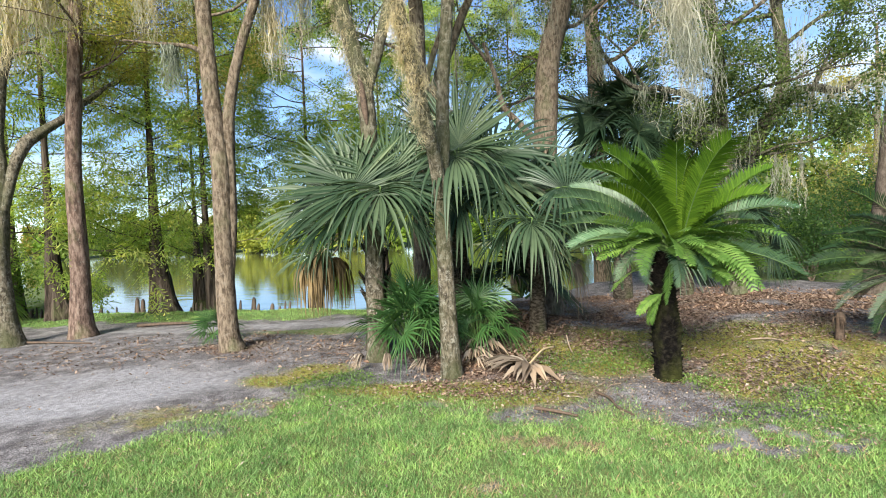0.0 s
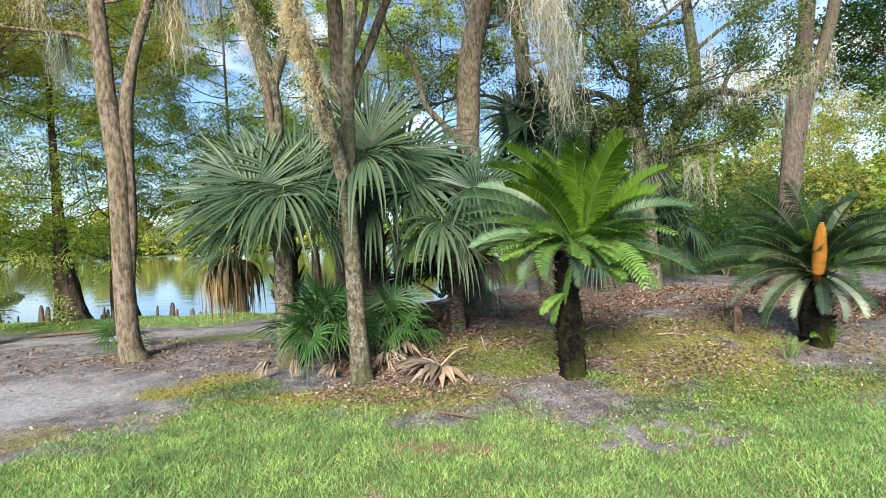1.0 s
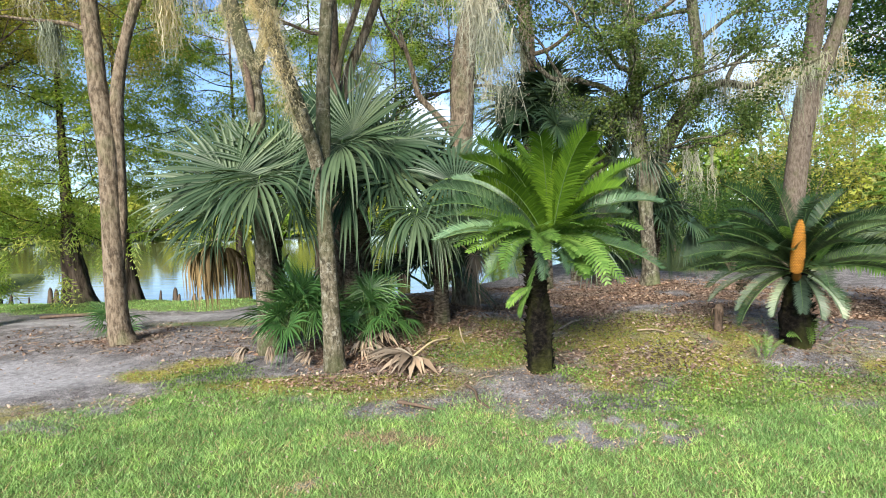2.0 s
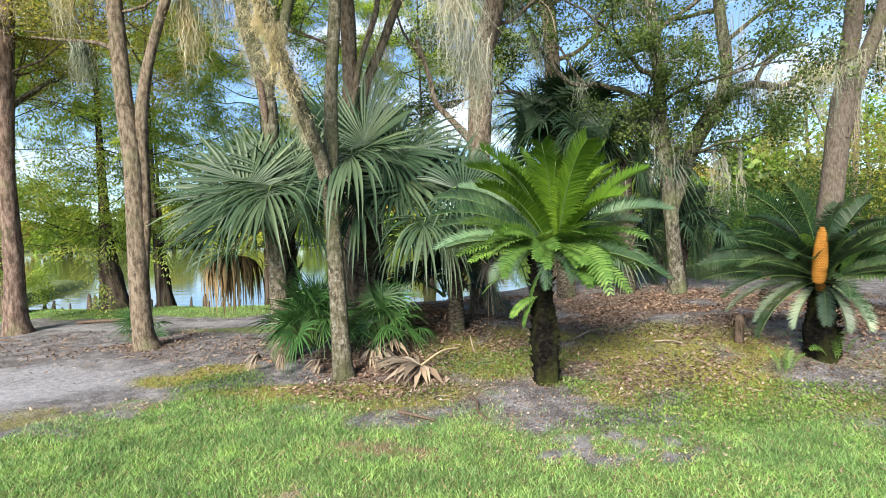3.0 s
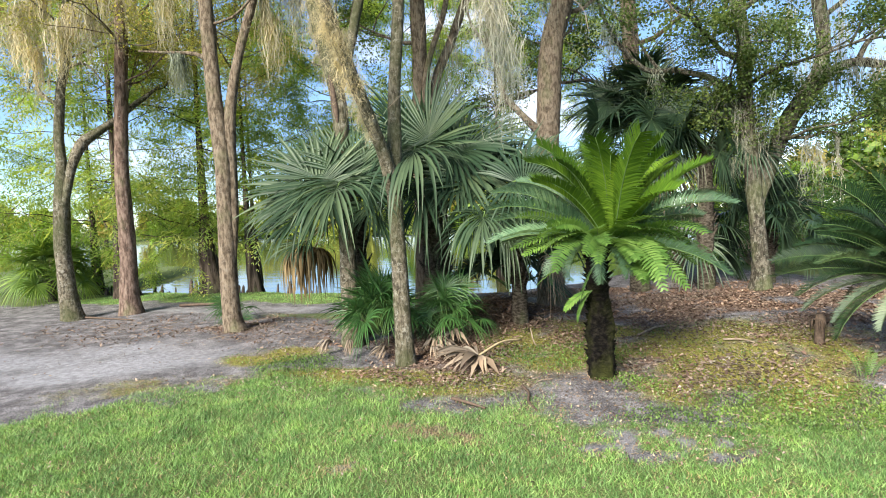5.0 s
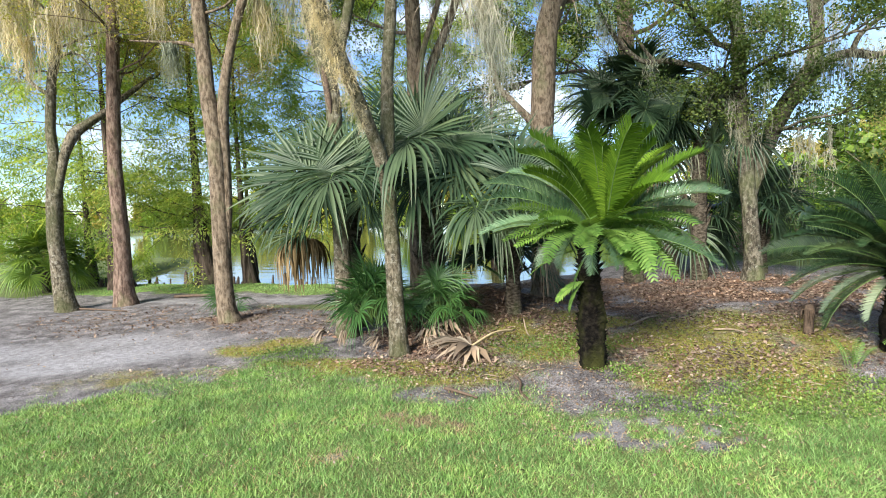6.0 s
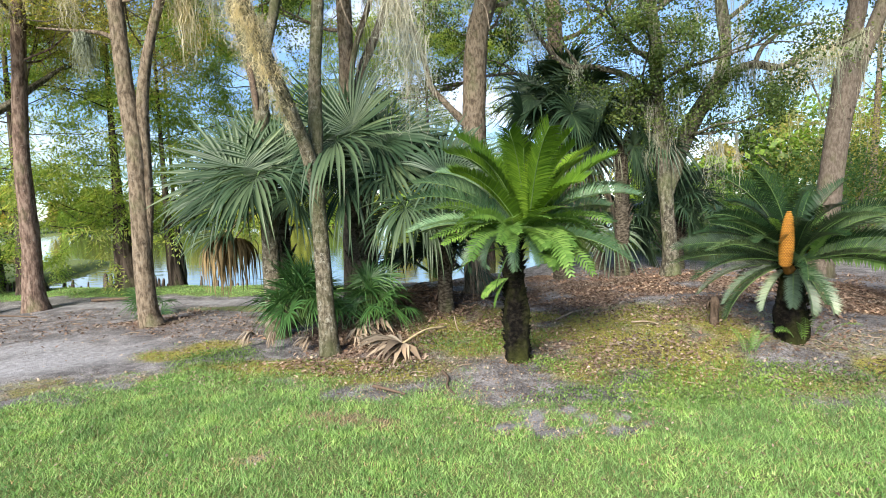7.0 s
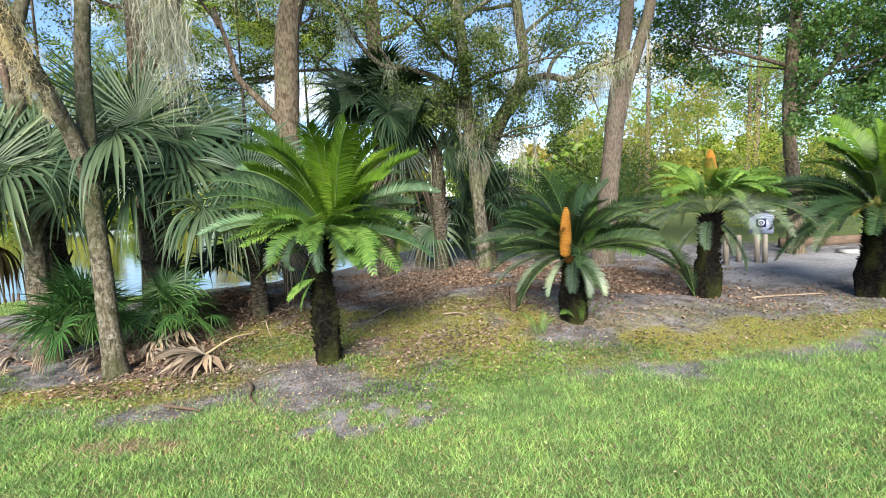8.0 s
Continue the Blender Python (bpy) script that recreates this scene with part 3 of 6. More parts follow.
# ---- trees ----
def tree(name, label, stems, mat, crown_mat=None, crowns=(), leaf_size=0.08, leaves=14, kind_of="broad", seed=1, flutes=0, rough=0.10, category="tree", group="", sigma=0.20, auto=None):
    """stems: lists of (x, y, z, radius), the first the trunk. crowns: (start, direction, length, radius, depth)."""
    rng = np.random.default_rng(seed)
    b = stems[0][0]
    base = (b[0], b[1], gz(b[0], b[1]))
    th = thing(name, base, 0, label, category, group)
    for k, pts in enumerate(stems):
        s = Soup()
        pts = list(pts)
        if k == 0:
            pts[0] = (b[0], b[1], base[2] - 0.08, b[3])
        tube(s, smooth_line(pts, 6), 16 if k == 0 else 12, rough, seed + k * 3.7, flutes if k == 0 else 0)
        wpart("trunk" if k == 0 else "stem", s, mat, th)
    crowns = list(crowns)
    if auto:
        n, zlo, zhi, reach = auto
        main = smooth_line(stems[0], 8)
        for k in range(n):
            z = zlo + (zhi - zlo) * (k + rng.random()) / n
            o = [float(np.interp(z, main[:, 2], main[:, i])) for i in range(2)]
            a0 = k * 2.4 + rng.uniform(-0.5, 0.5)
            crowns.append(((o[0], o[1], z), (math.cos(a0), math.sin(a0), 0.25), reach * rng.uniform(0.75, 1.2), 0.022, 2))
    tips, twigs = [], Soup()
    for start, d, ln, r, depth in crowns:
        lines = []
        grow(rng, start, d, ln, r, depth, lines, tips)
        s = Soup()
        tube(s, smooth_line(lines[-1][0], 2), 7, 0.1, len(tips))
        wpart("limb", s, mat, th)
        for k, (pts, dep) in enumerate(lines[:-1]):
            if dep == 0 and k % 2:
                continue
            tube(twigs, pts, 3 if dep == 0 else 5, 0.0, k)
    if twigs.n:
        wpart("twig", twigs, mat, th, kind="stuff")
    if tips and crown_mat:
        s = Soup()
        p = np.array([t[0] for t in tips])
        d = np.array([t[1] for t in tips])
        if kind_of == "broad":
            # tufts of small leaves at the twig ends, uneven in size, with gaps between them
            full = np.maximum(1, (leaves * 1.35 * rng.gamma(2.0, 0.5, len(p))).astype(int))
            pos = np.repeat(p, full, 0) + rng.normal(size=(int(full.sum()), 3)) * (sigma * 0.6, sigma * 0.6, sigma * 0.38)
            leaf_cards(s, pos, leaf_size * 0.8, rng, 0.15, 0.55)
        else:
            pp, dd = np.repeat(p, leaves, 0), np.repeat(d, leaves, 0)
            dd = dd + rng.normal(size=dd.shape) * (0.9, 0.9, 0.5)
            dd[:, 2] = dd[:, 2] * 0.6 - 0.35
            pp = pp + rng.normal(size=pp.shape) * 0.05
            sprays(s, pp, dd, leaf_size, rng, 5, 0.13)
        wpart("crown", s, crown_mat, th)
    return th


def moss_clumps(label, tops, length, spread=0.06, per=40, seed=3, width=0.006, mat=None, step=0.05):
    rng = np.random.default_rng(seed)
    s = Soup()
    strands(s, tops, rng, length, spread, per, width, step)
    ob = new("spanish_moss", s.mesh("spanish_moss", mat or M_MOSS))
    return tagged(ob, label, "moss", kind="stuff")


T1 = [[(-2.88, 7.12, 0.05, 0.189), (-2.93, 7.1, 0.35, 0.138), (-2.94, 7.1, 1.17, 0.125), (-2.92, 7.1, 2.53, 0.120), (-2.99, 7.1, 3.46, 0.107), (-3.04, 7.1, 4.75, 0.099), (-3.12, 7.1, 6.8, 0.077), (-3.3, 7.2, 9.0, 0.043)],
      [(-2.86, 7.12, 1.2, 0.05), (-2.83, 7.14, 1.9, 0.078), (-2.82, 7.15, 2.8, 0.082), (-2.77, 7.15, 3.42, 0.076), (-2.6, 7.16, 4.13, 0.064), (-2.3, 7.16, 4.97, 0.060), (-1.9, 7.3, 6.6, 0.047), (-1.6, 7.4, 8.2, 0.025)],
      [(-3.0, 7.06, 4.02, 0.04), (-3.2, 7.0, 4.12, 0.03), (-3.6, 6.95, 4.16, 0.02), (-4.0, 6.9, 4.2, 0.012)]]
tree("oak_tree", "tall slender oak with a forked grey-brown trunk beside the sandy path", T1, M_BARK_OAK, M_LEAF_GOLD,
     [((-3.1, 7.1, 5.6), (-0.6, 0.3, 0.5), 2.2, 0.05, 2), ((-2.1, 7.25, 5.8), (0.6, 0.5, 0.5), 2.2, 0.04, 2), 
      ((-3.05, 7.1, 4.9), (-0.7, 0.8, 0.15), 1.8, 0.035, 2), ((-2.35, 7.2, 5.0), (0.7, 0.6, 0.1), 1.7, 0.035, 2)], 0.055, 11, seed=11, auto=(6, 4.5, 6.2, 1.9))

T2 = [[(0.04, 5.66, 0.05, 0.144), (0.03, 5.65, 0.3, 0.103), (0.01, 5.65, 1.17, 0.087), (0.0, 5.63, 2.13, 0.085), (0.03, 5.6, 2.5, 0.076), (0.06, 5.6, 3.13, 0.067), (0.14, 5.6, 4.01, 0.063), (0.2, 5.6, 5.5, 0.053), (0.3, 5.7, 7.5, 0.030)],
      [(0.0, 5.6, 1.95, 0.085), (-0.05, 5.5, 2.3, 0.074), (-0.09, 5.36, 2.52, 0.068), (-0.2, 5.0, 3.02, 0.066), (-0.29, 4.8, 3.4, 0.062), (-0.33, 4.66, 3.62, 0.06), (-0.45, 4.55, 4.2, 0.055), (-0.6, 4.45, 5.3, 0.045), (-0.8, 4.4, 6.5, 0.03)],
      [(0.18, 5.6, 4.75, 0.05), (0.5, 5.0, 4.6, 0.04), (0.85, 4.0, 4.2, 0.03), (1.1, 3.2, 3.7, 0.022), (1.2, 2.85, 3.45, 0.014)]]
tree("oak_tree", "slender lichen-spotted oak forking in two above the palmettos", T2, M_BARK_PALE, M_LEAF_OAK,
     [((0.2, 5.6, 5.4), (0.5, 0.4, 0.5), 2.0, 0.04, 2), ((0.25, 5.65, 6.2), (-0.3, 0.6, 0.6), 2.0, 0.04, 2), ((-0.6, 4.45, 5.3), (-0.6, 0.4, 0.5), 2.0, 0.035, 2)], 0.06, 16, seed=12, auto=(4, 5.2, 7.0, 2.0))

T3 = [[(-0.84, 6.45, 0.05, 0.17), (-0.85, 6.42, 0.5, 0.12), (-0.83, 6.35, 2.0, 0.105), (-0.83, 6.33, 2.9, 0.10), (-0.87, 6.3, 3.35, 0.095), (-1.0, 6.3, 3.9, 0.09), (-1.12, 6.3, 4.5, 0.085), (-1.3, 6.3, 6.0, 0.06), (-1.5, 6.4, 8.0, 0.03)],
      [(-0.84, 6.32, 3.25, 0.07), (-0.70, 6.34, 3.7, 0.066), (-0.58, 6.34, 4.12, 0.062), (-0.5, 6.35, 4.6, 0.058), (-0.4, 6.4, 6.5, 0.04)]]
forked = tree("oak_tree", "forked oak wrapped in grey moss rising through the palm fans", T3, M_BARK_PALE, M_LEAF_OAK,
     [((-1.25, 6.3, 5.5), (-0.6, 0.5, 0.5), 2.2, 0.04, 2), ((-0.45, 6.4, 5.6), (0.3, 0.7, 0.5), 2.2, 0.04, 2)], 0.06, 16, seed=13, auto=(5, 5.0, 7.0, 2.0))

s = Soup()
tube(s, smooth_line([(-0.835, 6.235, 2.86, 0.012), (-0.85, 6.225, 3.0, 0.034), (-0.865, 6.215, 3.2, 0.038), (-0.89, 6.212, 3.36, 0.026), (-0.91, 6.215, 3.45, 0.008)], 5), 10, 0.3, 9)
wpart("bark_scar", s, M_DEADWOOD, forked, "dark split scar in the bark")

T4 = [[(-0.4, 8.9, 0.05, 0.2), (-0.38, 8.85, 0.5, 0.15), (-0.34, 8.85, 2.9, 0.13), (-0.30, 8.85, 4.06, 0.125), (-0.30, 8.85, 5.2, 0.12), (-0.4, 8.9, 7.0, 0.09), (-0.5, 9, 9.5, 0.04)],
      [(-0.25, 8.9, 3.2, 0.085), (-0.05, 8.95, 4.0, 0.08), (0.22, 8.95, 4.57, 0.075), (0.44, 8.95, 5.11, 0.07), (0.9, 9.0, 6.2, 0.06), (1.2, 9.1, 8.0, 0.03)],
      [(-0.27, 8.75, 3.4, 0.05), (-0.15, 8.7, 4.1, 0.05), (-0.02, 8.7, 4.51, 0.048), (0.2, 8.7, 5.13, 0.045), (0.4, 8.7, 6.5, 0.03)]]
tree("oak_tree", "grey oak with slanting secondary stems behind the palm clump", T4, M_BARK_OAK, M_LEAF_OAK,
     [((-0.35, 8.9, 5.6), (-0.6, 0.4, 0.4), 2.5, 0.05, 2), ((0.8, 9.0, 6.0), (0.7, 0.2, 0.4), 2.4, 0.05, 2), ((-0.4, 8.9, 6.6), (0.2, 0.8, 0.4), 2.5, 0.05, 2), ((-0.3, 8.85, 4.6), (-0.8, 0.7, 0.1), 1.8, 0.035, 2)], 0.06, 15, seed=14, auto=(5, 5.0, 8.0, 2.4))

T5 = [[(1.75, 9.0, 0.1, 0.27), (1.76, 9.0, 0.6, 0.21), (1.77, 9.0, 2.65, 0.19), (1.80, 9.0, 3.45, 0.195), (1.88, 9.0, 4.4, 0.185), (2.12, 9.0, 5.3, 0.17), (2.3, 9.1, 7.0, 0.13), (2.4, 9.2, 9.5, 0.06)],
      [(1.74, 8.98, 2.9, 0.075), (1.55, 8.95, 3.1, 0.065), (1.3, 8.95, 3.38, 0.055), (1.08, 8.95, 3.65, 0.05), (0.98, 8.95, 4.1, 0.04), (0.8, 9.0, 4.7, 0.03)]]
tree("oak_tree", "straight brown oak with a low side branch behind the fan palms", T5, M_BARK_OAK, M_LEAF_OAK,
     [((2.2, 9.0, 5.4), (-0.6, 0.5, 0.4), 2.5, 0.05, 2), ((2.3, 9.1, 6.0), (0.7, 0.3, 0.3), 2.5, 0.05, 2), ((0.85, 9.0, 4.4), (-0.5, 0.6, 0.3), 1.6, 0.03, 1), ((2.0, 9.0, 4.9), (0.9, 0.4, 0.1), 2.2, 0.04, 2), ((1.85, 9.1, 4.3), (0.3, 1.0, 0.2), 2.0, 0.04, 2)], 0.06, 15, seed=15, auto=(4, 5.4, 8.0, 2.4))

T6 = [[(3.95, 13.2, 0.1, 0.26), (3.92, 13.2, 0.7, 0.21), (3.89, 13.2, 4.8, 0.19), (3.86, 13.2, 6.0, 0.18), (3.75, 13.2, 7.5, 0.14), (3.6, 13.3, 10, 0.06)]]
tree("oak_tree", "straight oak on the bank near the lake", T6, M_BARK_OAK, M_LEAF_OAK,
     [((3.85, 13.2, 4.6), (-0.9, -0.2, 0.3), 2.8, 0.06, 2), ((3.85, 13.2, 5.5), (0.9, 0.1, 0.3), 2.8, 0.06, 2), ((3.8, 13.2, 6.5), (-0.5, 0.4, 0.5), 2.8, 0.06, 2), ((3.87, 13.2, 3.9), (0.4, 0.9, 0.2), 2.4, 0.05, 2)], 0.07, 11, seed=16, auto=(6, 4.6, 9.0, 2.8))

OAK = [[(5.22, 9.5, 0.25, 0.21), (5.21, 9.5, 0.6, 0.142), (5.17, 9.5, 1.24, 0.125), (5.10, 9.5, 2.18, 0.120), (5.01, 9.5, 3.12, 0.115), (4.97, 9.5, 4.23, 0.101), (4.86, 9.5, 5.16, 0.1), (4.7, 9.6, 7.0, 0.07), (4.6, 9.7, 9.0, 0.035)],
       [(5.16, 9.54, 1.5, 0.07), (5.27, 9.57, 1.95, 0.11), (5.42, 9.6, 2.42, 0.135), (5.66, 9.6, 2.98, 0.145), (6.0, 9.6, 3.5, 0.132), (6.19, 9.6, 4.03, 0.1), (6.15, 9.6, 4.76, 0.1), (6.0, 9.7, 6.5, 0.066), (5.9, 9.8, 8.5, 0.034)],
       [(5.98, 9.55, 3.42, 0.10), (6.3, 9.5, 3.76, 0.085), (6.62, 9.45, 3.85, 0.07), (7.05, 9.4, 3.78, 0.058), (7.5, 9.35, 4.0, 0.045), (7.95, 9.3, 4.1, 0.03), (8.4, 9.2, 4.3, 0.016)],
       [(6.62, 9.45, 3.86, 0.045), (6.75, 9.4, 4.15, 0.038), (7.1, 9.35, 4.4, 0.028), (7.5, 9.3, 4.45, 0.018)],
       [(5.0, 9.5, 3.15, 0.064), (4.56, 9.45, 3.7, 0.055), (3.94, 9.4, 3.92, 0.047), (3.4, 9.4, 4.0, 0.041), (2.9, 9.4, 4.6, 0.034), (2.6, 9.4, 5.4, 0.021)],
       [(5.62, 9.55, 2.75, 0.03), (5.8, 9.25, 2.7, 0.024), (6.05, 9.2, 2.76, 0.018), (6.3, 9.2, 2.7, 0.01)],
       [(7.2, 9.38, 3.83, 0.025), (7.45, 9.35, 3.6, 0.018), (7.6, 9.3, 3.2, 0.012), (7.75, 9.3, 2.8, 0.007)]]
tree("live_oak", "gnarled live oak with spreading limbs draped in grey moss", OAK, M_BARK_DARK, M_LEAF_DARK,
     [((4.97, 9.5, 4.1), (-0.6, -0.3, 0.3), 2.0, 0.05, 2), ((4.9, 9.5, 4.8), (0.6, -0.4, 0.4), 2.0, 0.05, 2), ((6.15, 9.6, 4.6), (0.7, -0.2, 0.4), 1.9, 0.045, 2), ((5.0, 9.5, 3.6), (0.5, -0.8, 0.2), 1.6, 0.04, 2),
      ((3.6, 9.4, 4.0), (-0.4, -0.3, 0.5), 1.6, 0.03, 2), ((7.2, 9.4, 3.9), (0.6, 0.3, 0.5), 1.3, 0.025, 1), ((6.1, 9.6, 5.2), (-0.4, 0.5, 0.6), 2.0, 0.045, 2), ((4.85, 9.55, 5.4), (-0.5, 0.5, 0.6), 2.2, 0.05, 2), ((5.0, 9.5, 3.4), (-0.5, -0.7, 0.0), 1.3, 0.03, 2), ((5.55, 9.5, 2.7), (0.3, -0.9, 0.3), 1.2, 0.03, 2)]
     + [((4.95 + 0.06 * math.sin(k * 2.1), 9.45, 2.7 + 0.17 * k), (math.cos(k * 2.4), -0.6 + 0.5 * math.sin(k * 1.7), 0.1), 0.55, 0.015, 1) for k in range(11)]
     + [((5.6 + 0.05 * k, 9.55, 2.9 + 0.16 * k), (math.cos(k * 2.4), -0.5 + 0.5 * math.sin(k * 1.7), 0.1), 0.5, 0.015, 1) for k in range(5)], 0.065, 15, seed=17, rough=0.18, auto=(3, 4.8, 7.5, 2.0))

RT = [[(7.9, 9.7, 0.2, 0.27), (7.94, 9.7, 0.6, 0.22), (8.13, 9.7, 2.17, 0.19), (8.26, 9.7, 3.2, 0.19), (8.36, 9.7, 3.9, 0.17), (8.42, 9.7, 4.43, 0.15), (8.55, 9.7, 5.44, 0.14), (8.7, 9.8, 7.5, 0.1), (8.8, 9.9, 10, 0.05)],
      [(8.3, 9.7, 3.0, 0.14), (8.5, 9.7, 3.75, 0.13), (8.78, 9.7, 4.5, 0.12), (9.08, 9.7, 5.35, 0.11), (9.4, 9.8, 7.0, 0.08), (9.7, 9.9, 9.0, 0.04)]]
leaning = tree("oak_tree", "leaning smooth-barked grey oak forking into two stems", RT, M_BARK_SMOOTH, M_LEAF_OAK,
     [((8.6, 9.75, 6.2), (-0.6, 0.2, 0.6), 2.4, 0.05, 2), ((9.2, 9.8, 6.4), (0.7, 0.3, 0.4), 2.4, 0.05, 2)], 0.08, 9, seed=18, auto=(3, 6.4, 8.0, 2.0))
s = Soup()
tube(s, [(8.235 + 0.055 * math.cos(k), 9.515 - 0.004 * math.cos(k), 3.0 + 0.11 * math.sin(k), 0.016) for k in np.linspace(0, 2 * math.pi, 21)], 7, 0.2, 4, cap=False)
wpart("knot", s, M_BARK_SMOOTH, leaning, "oval healed knot ringed by raised bark")

FO = [[(12.5, 9.3, 0.0, 0.22), (12.45, 9.3, 0.5, 0.16), (12.3, 9.2, 1.52, 0.14), (12.05, 9.1, 2.36, 0.13), (11.9, 9.0, 2.95, 0.12), (11.94, 9.0, 3.99, 0.13), (12.05, 9.0, 5.35, 0.1), (12.2, 9, 7.5, 0.05)],
      [(11.9, 9.0, 2.9, 0.08), (12.3, 8.9, 3.5, 0.07), (12.9, 8.8, 4.1, 0.05), (13.5, 8.8, 4.9, 0.03)]]
tree("oak_tree", "young oak with a dense dark green leafy crown beside the path", FO, M_BARK_OAK, M_LEAF_GREEN,
     [((11.9, 9.0, 3.1), (-0.5, -0.8, 0.0), 1.5, 0.04, 2), ((11.95, 9.0, 3.2), (0.7, -0.7, 0.0), 1.6, 0.04, 2), ((11.95, 9.0, 3.7), (-0.4, -0.9, 0.2), 1.6, 0.05, 2), ((11.95, 9.0, 4.0), (-0.5, 0.4, 0.4), 2.0, 0.05, 2), ((12.0, 9.0, 4.4), (0.8, -0.3, 0.3), 2.4, 0.05, 2), ((12.0, 9.0, 4.9), (-0.4, -0.7, 0.5), 2.4, 0.05, 2), ((12.9, 8.8, 4.1), (0.6, -0.6, 0.1), 2.0, 0.04, 2), ((12.05, 9, 5.4), (0.1, 0.1, 1.0), 2.0, 0.04, 2), ((11.93, 9.0, 3.6), (-0.2, -1.0, 0.1), 1.8, 0.04, 2)], 0.10, 16, seed=19, sigma=0.24, auto=(6, 3.5, 6.0, 1.9))

PINE = [[(-6.18, 9.0, 0.05, 0.26), (-6.2, 9.0, 0.35, 0.175), (-6.18, 9.0, 1.3, 0.145), (-6.18, 9.0, 2.88, 0.125), (-6.08, 9.0, 4.2, 0.115), (-5.96, 9.0, 5.8, 0.10), (-5.9, 9.0, 8.0, 0.08), (-5.8, 9.0, 11.0, 0.03)]]
tree("pine_tree", "straight reddish-barked tree at the edge of the sandy path", PINE, M_BARK_PINE, M_LEAF_GOLD,
     [((-6.0, 9.0, 5.6), (-0.7, 0.5, 0.2), 2.2, 0.04, 2), ((-5.95, 9.0, 6.2), (0.7, 0.3, 0.1), 2.2, 0.04, 2), ((-6.02, 9.0, 5.0), (0.2, 1.0, 0.1), 1.8, 0.03, 2), ((-6.1, 9.0, 4.4), (-0.5, 0.9, 0.2), 1.6, 0.025, 2)], 0.055, 11, seed=20, auto=(6, 4.3, 6.4, 1.9))

T0 = [[(-7.02, 8.52, 0.05, 0.221), (-7.06, 8.5, 0.4, 0.156), (-7.11, 8.5, 1.25, 0.135), (-7.05, 8.5, 2.3, 0.131), (-6.99, 8.5, 2.8, 0.092), (-7.01, 8.5, 3.32, 0.083), (-6.95, 8.5, 3.83, 0.079), (-6.89, 8.5, 4.25, 0.074), (-6.76, 8.5, 4.69, 0.07), (-6.66, 8.5, 5.6, 0.06), (-6.4, 8.5, 8.0, 0.033)],
      [(-6.97, 8.48, 2.2, 0.07), (-6.87, 8.5, 2.58, 0.075), (-6.81, 8.55, 2.9, 0.082), (-6.76, 8.65, 3.17, 0.092), (-6.68, 8.75, 3.36, 0.09), (-6.56, 9.0, 3.58, 0.075), (-6.44, 9.3, 3.84, 0.066), (-6.35, 9.6, 4.12, 0.058), (-6.28, 9.9, 4.37, 0.048), (-6.2, 10.3, 4.7, 0.02)],
      [(-6.85, 8.5, 4.5, 0.03), (-6.5, 8.4, 4.62, 0.024), (-6.1, 8.3, 4.55, 0.018), (-5.8, 8.3, 4.2, 0.01)]]
tree("oak_tree", "leaning forked oak with a thick side limb over the path", T0, M_BARK_PALE, M_LEAF_GOLD,
     [((-6.6, 8.5, 5.4), (-0.7, 0.3, 0.4), 2.2, 0.05, 2), ((-6.4, 9.4, 3.95), (0.5, -0.1, 0.6), 1.2, 0.03, 2), ((-6.3, 9.8, 4.3), (0.4, 0.4, 0.4), 1.0, 0.02, 2), ((-7.0, 8.5, 4.0), (-0.8, 0.3, 0.3), 1.8, 0.04, 2)], 0.055, 10, seed=21, auto=(5, 4.5, 6.2, 2.0))


for k, (x, y, h) in enumerate(((24.0, 22.5, 8.5), (17.0, 21.0, 9.0), (20.5, 18.5, 9.0))):
    tree("oak_tree", "sunlit oak on the bank beyond the live oak", [[(x, y, 0.0, 0.2), (x, y, 0.6, 0.15), (x + 0.1, y, 3.0, 0.12), (x + 0.2, y, 6.0, 0.09), (x + 0.2, y, h, 0.04)]], M_BARK_OAK, M_LEAF_GOLD if k == 1 else M_LEAF_BRIGHT, (), 0.11, 6, seed=50 + k, auto=(9, 3.4, h - 1.5, 2.4), sigma=0.28)


def cypress(label, x, y, r, lean, seed, top=10.0, low=1.6, count=16, reach=1.9, per=5):
    rng = np.random.default_rng(seed)
    stems = [[(x, y, 0.0, r * 2.0), (x - lean * 0.12, y, 0.35, r * 1.45), (x - lean * 0.3, y, 0.95, r * 1.05), (x - lean * 0.38, y, 2.0, r * 0.6), (x - lean * 0.4, y, 3.8, r * 0.36), (x - lean * 0.35, y, 6.5, r * 0.24), (x - lean * 0.3, y, top, r * 0.15)]]
    crowns = []
    for k in range(count):
        z = low + (top - 1.5 - low) * (k / count) ** 1.15
        a0 = rng.uniform(0, 2 * np.pi)
        crowns.append(((x - lean * 0.38, y, z), (math.cos(a0), math.sin(a0) * 0.9, 0.05), reach * rng.uniform(0.7, 1.2) * (1.1 - 0.5 * z / top), 0.015, 1))
    return tree("cypress_tree", label, stems, M_BARK_CYP, M_LEAF_CYP, crowns, 0.42, per, "feather", seed, flutes=7, category="tree", group="cypresses along the bank")


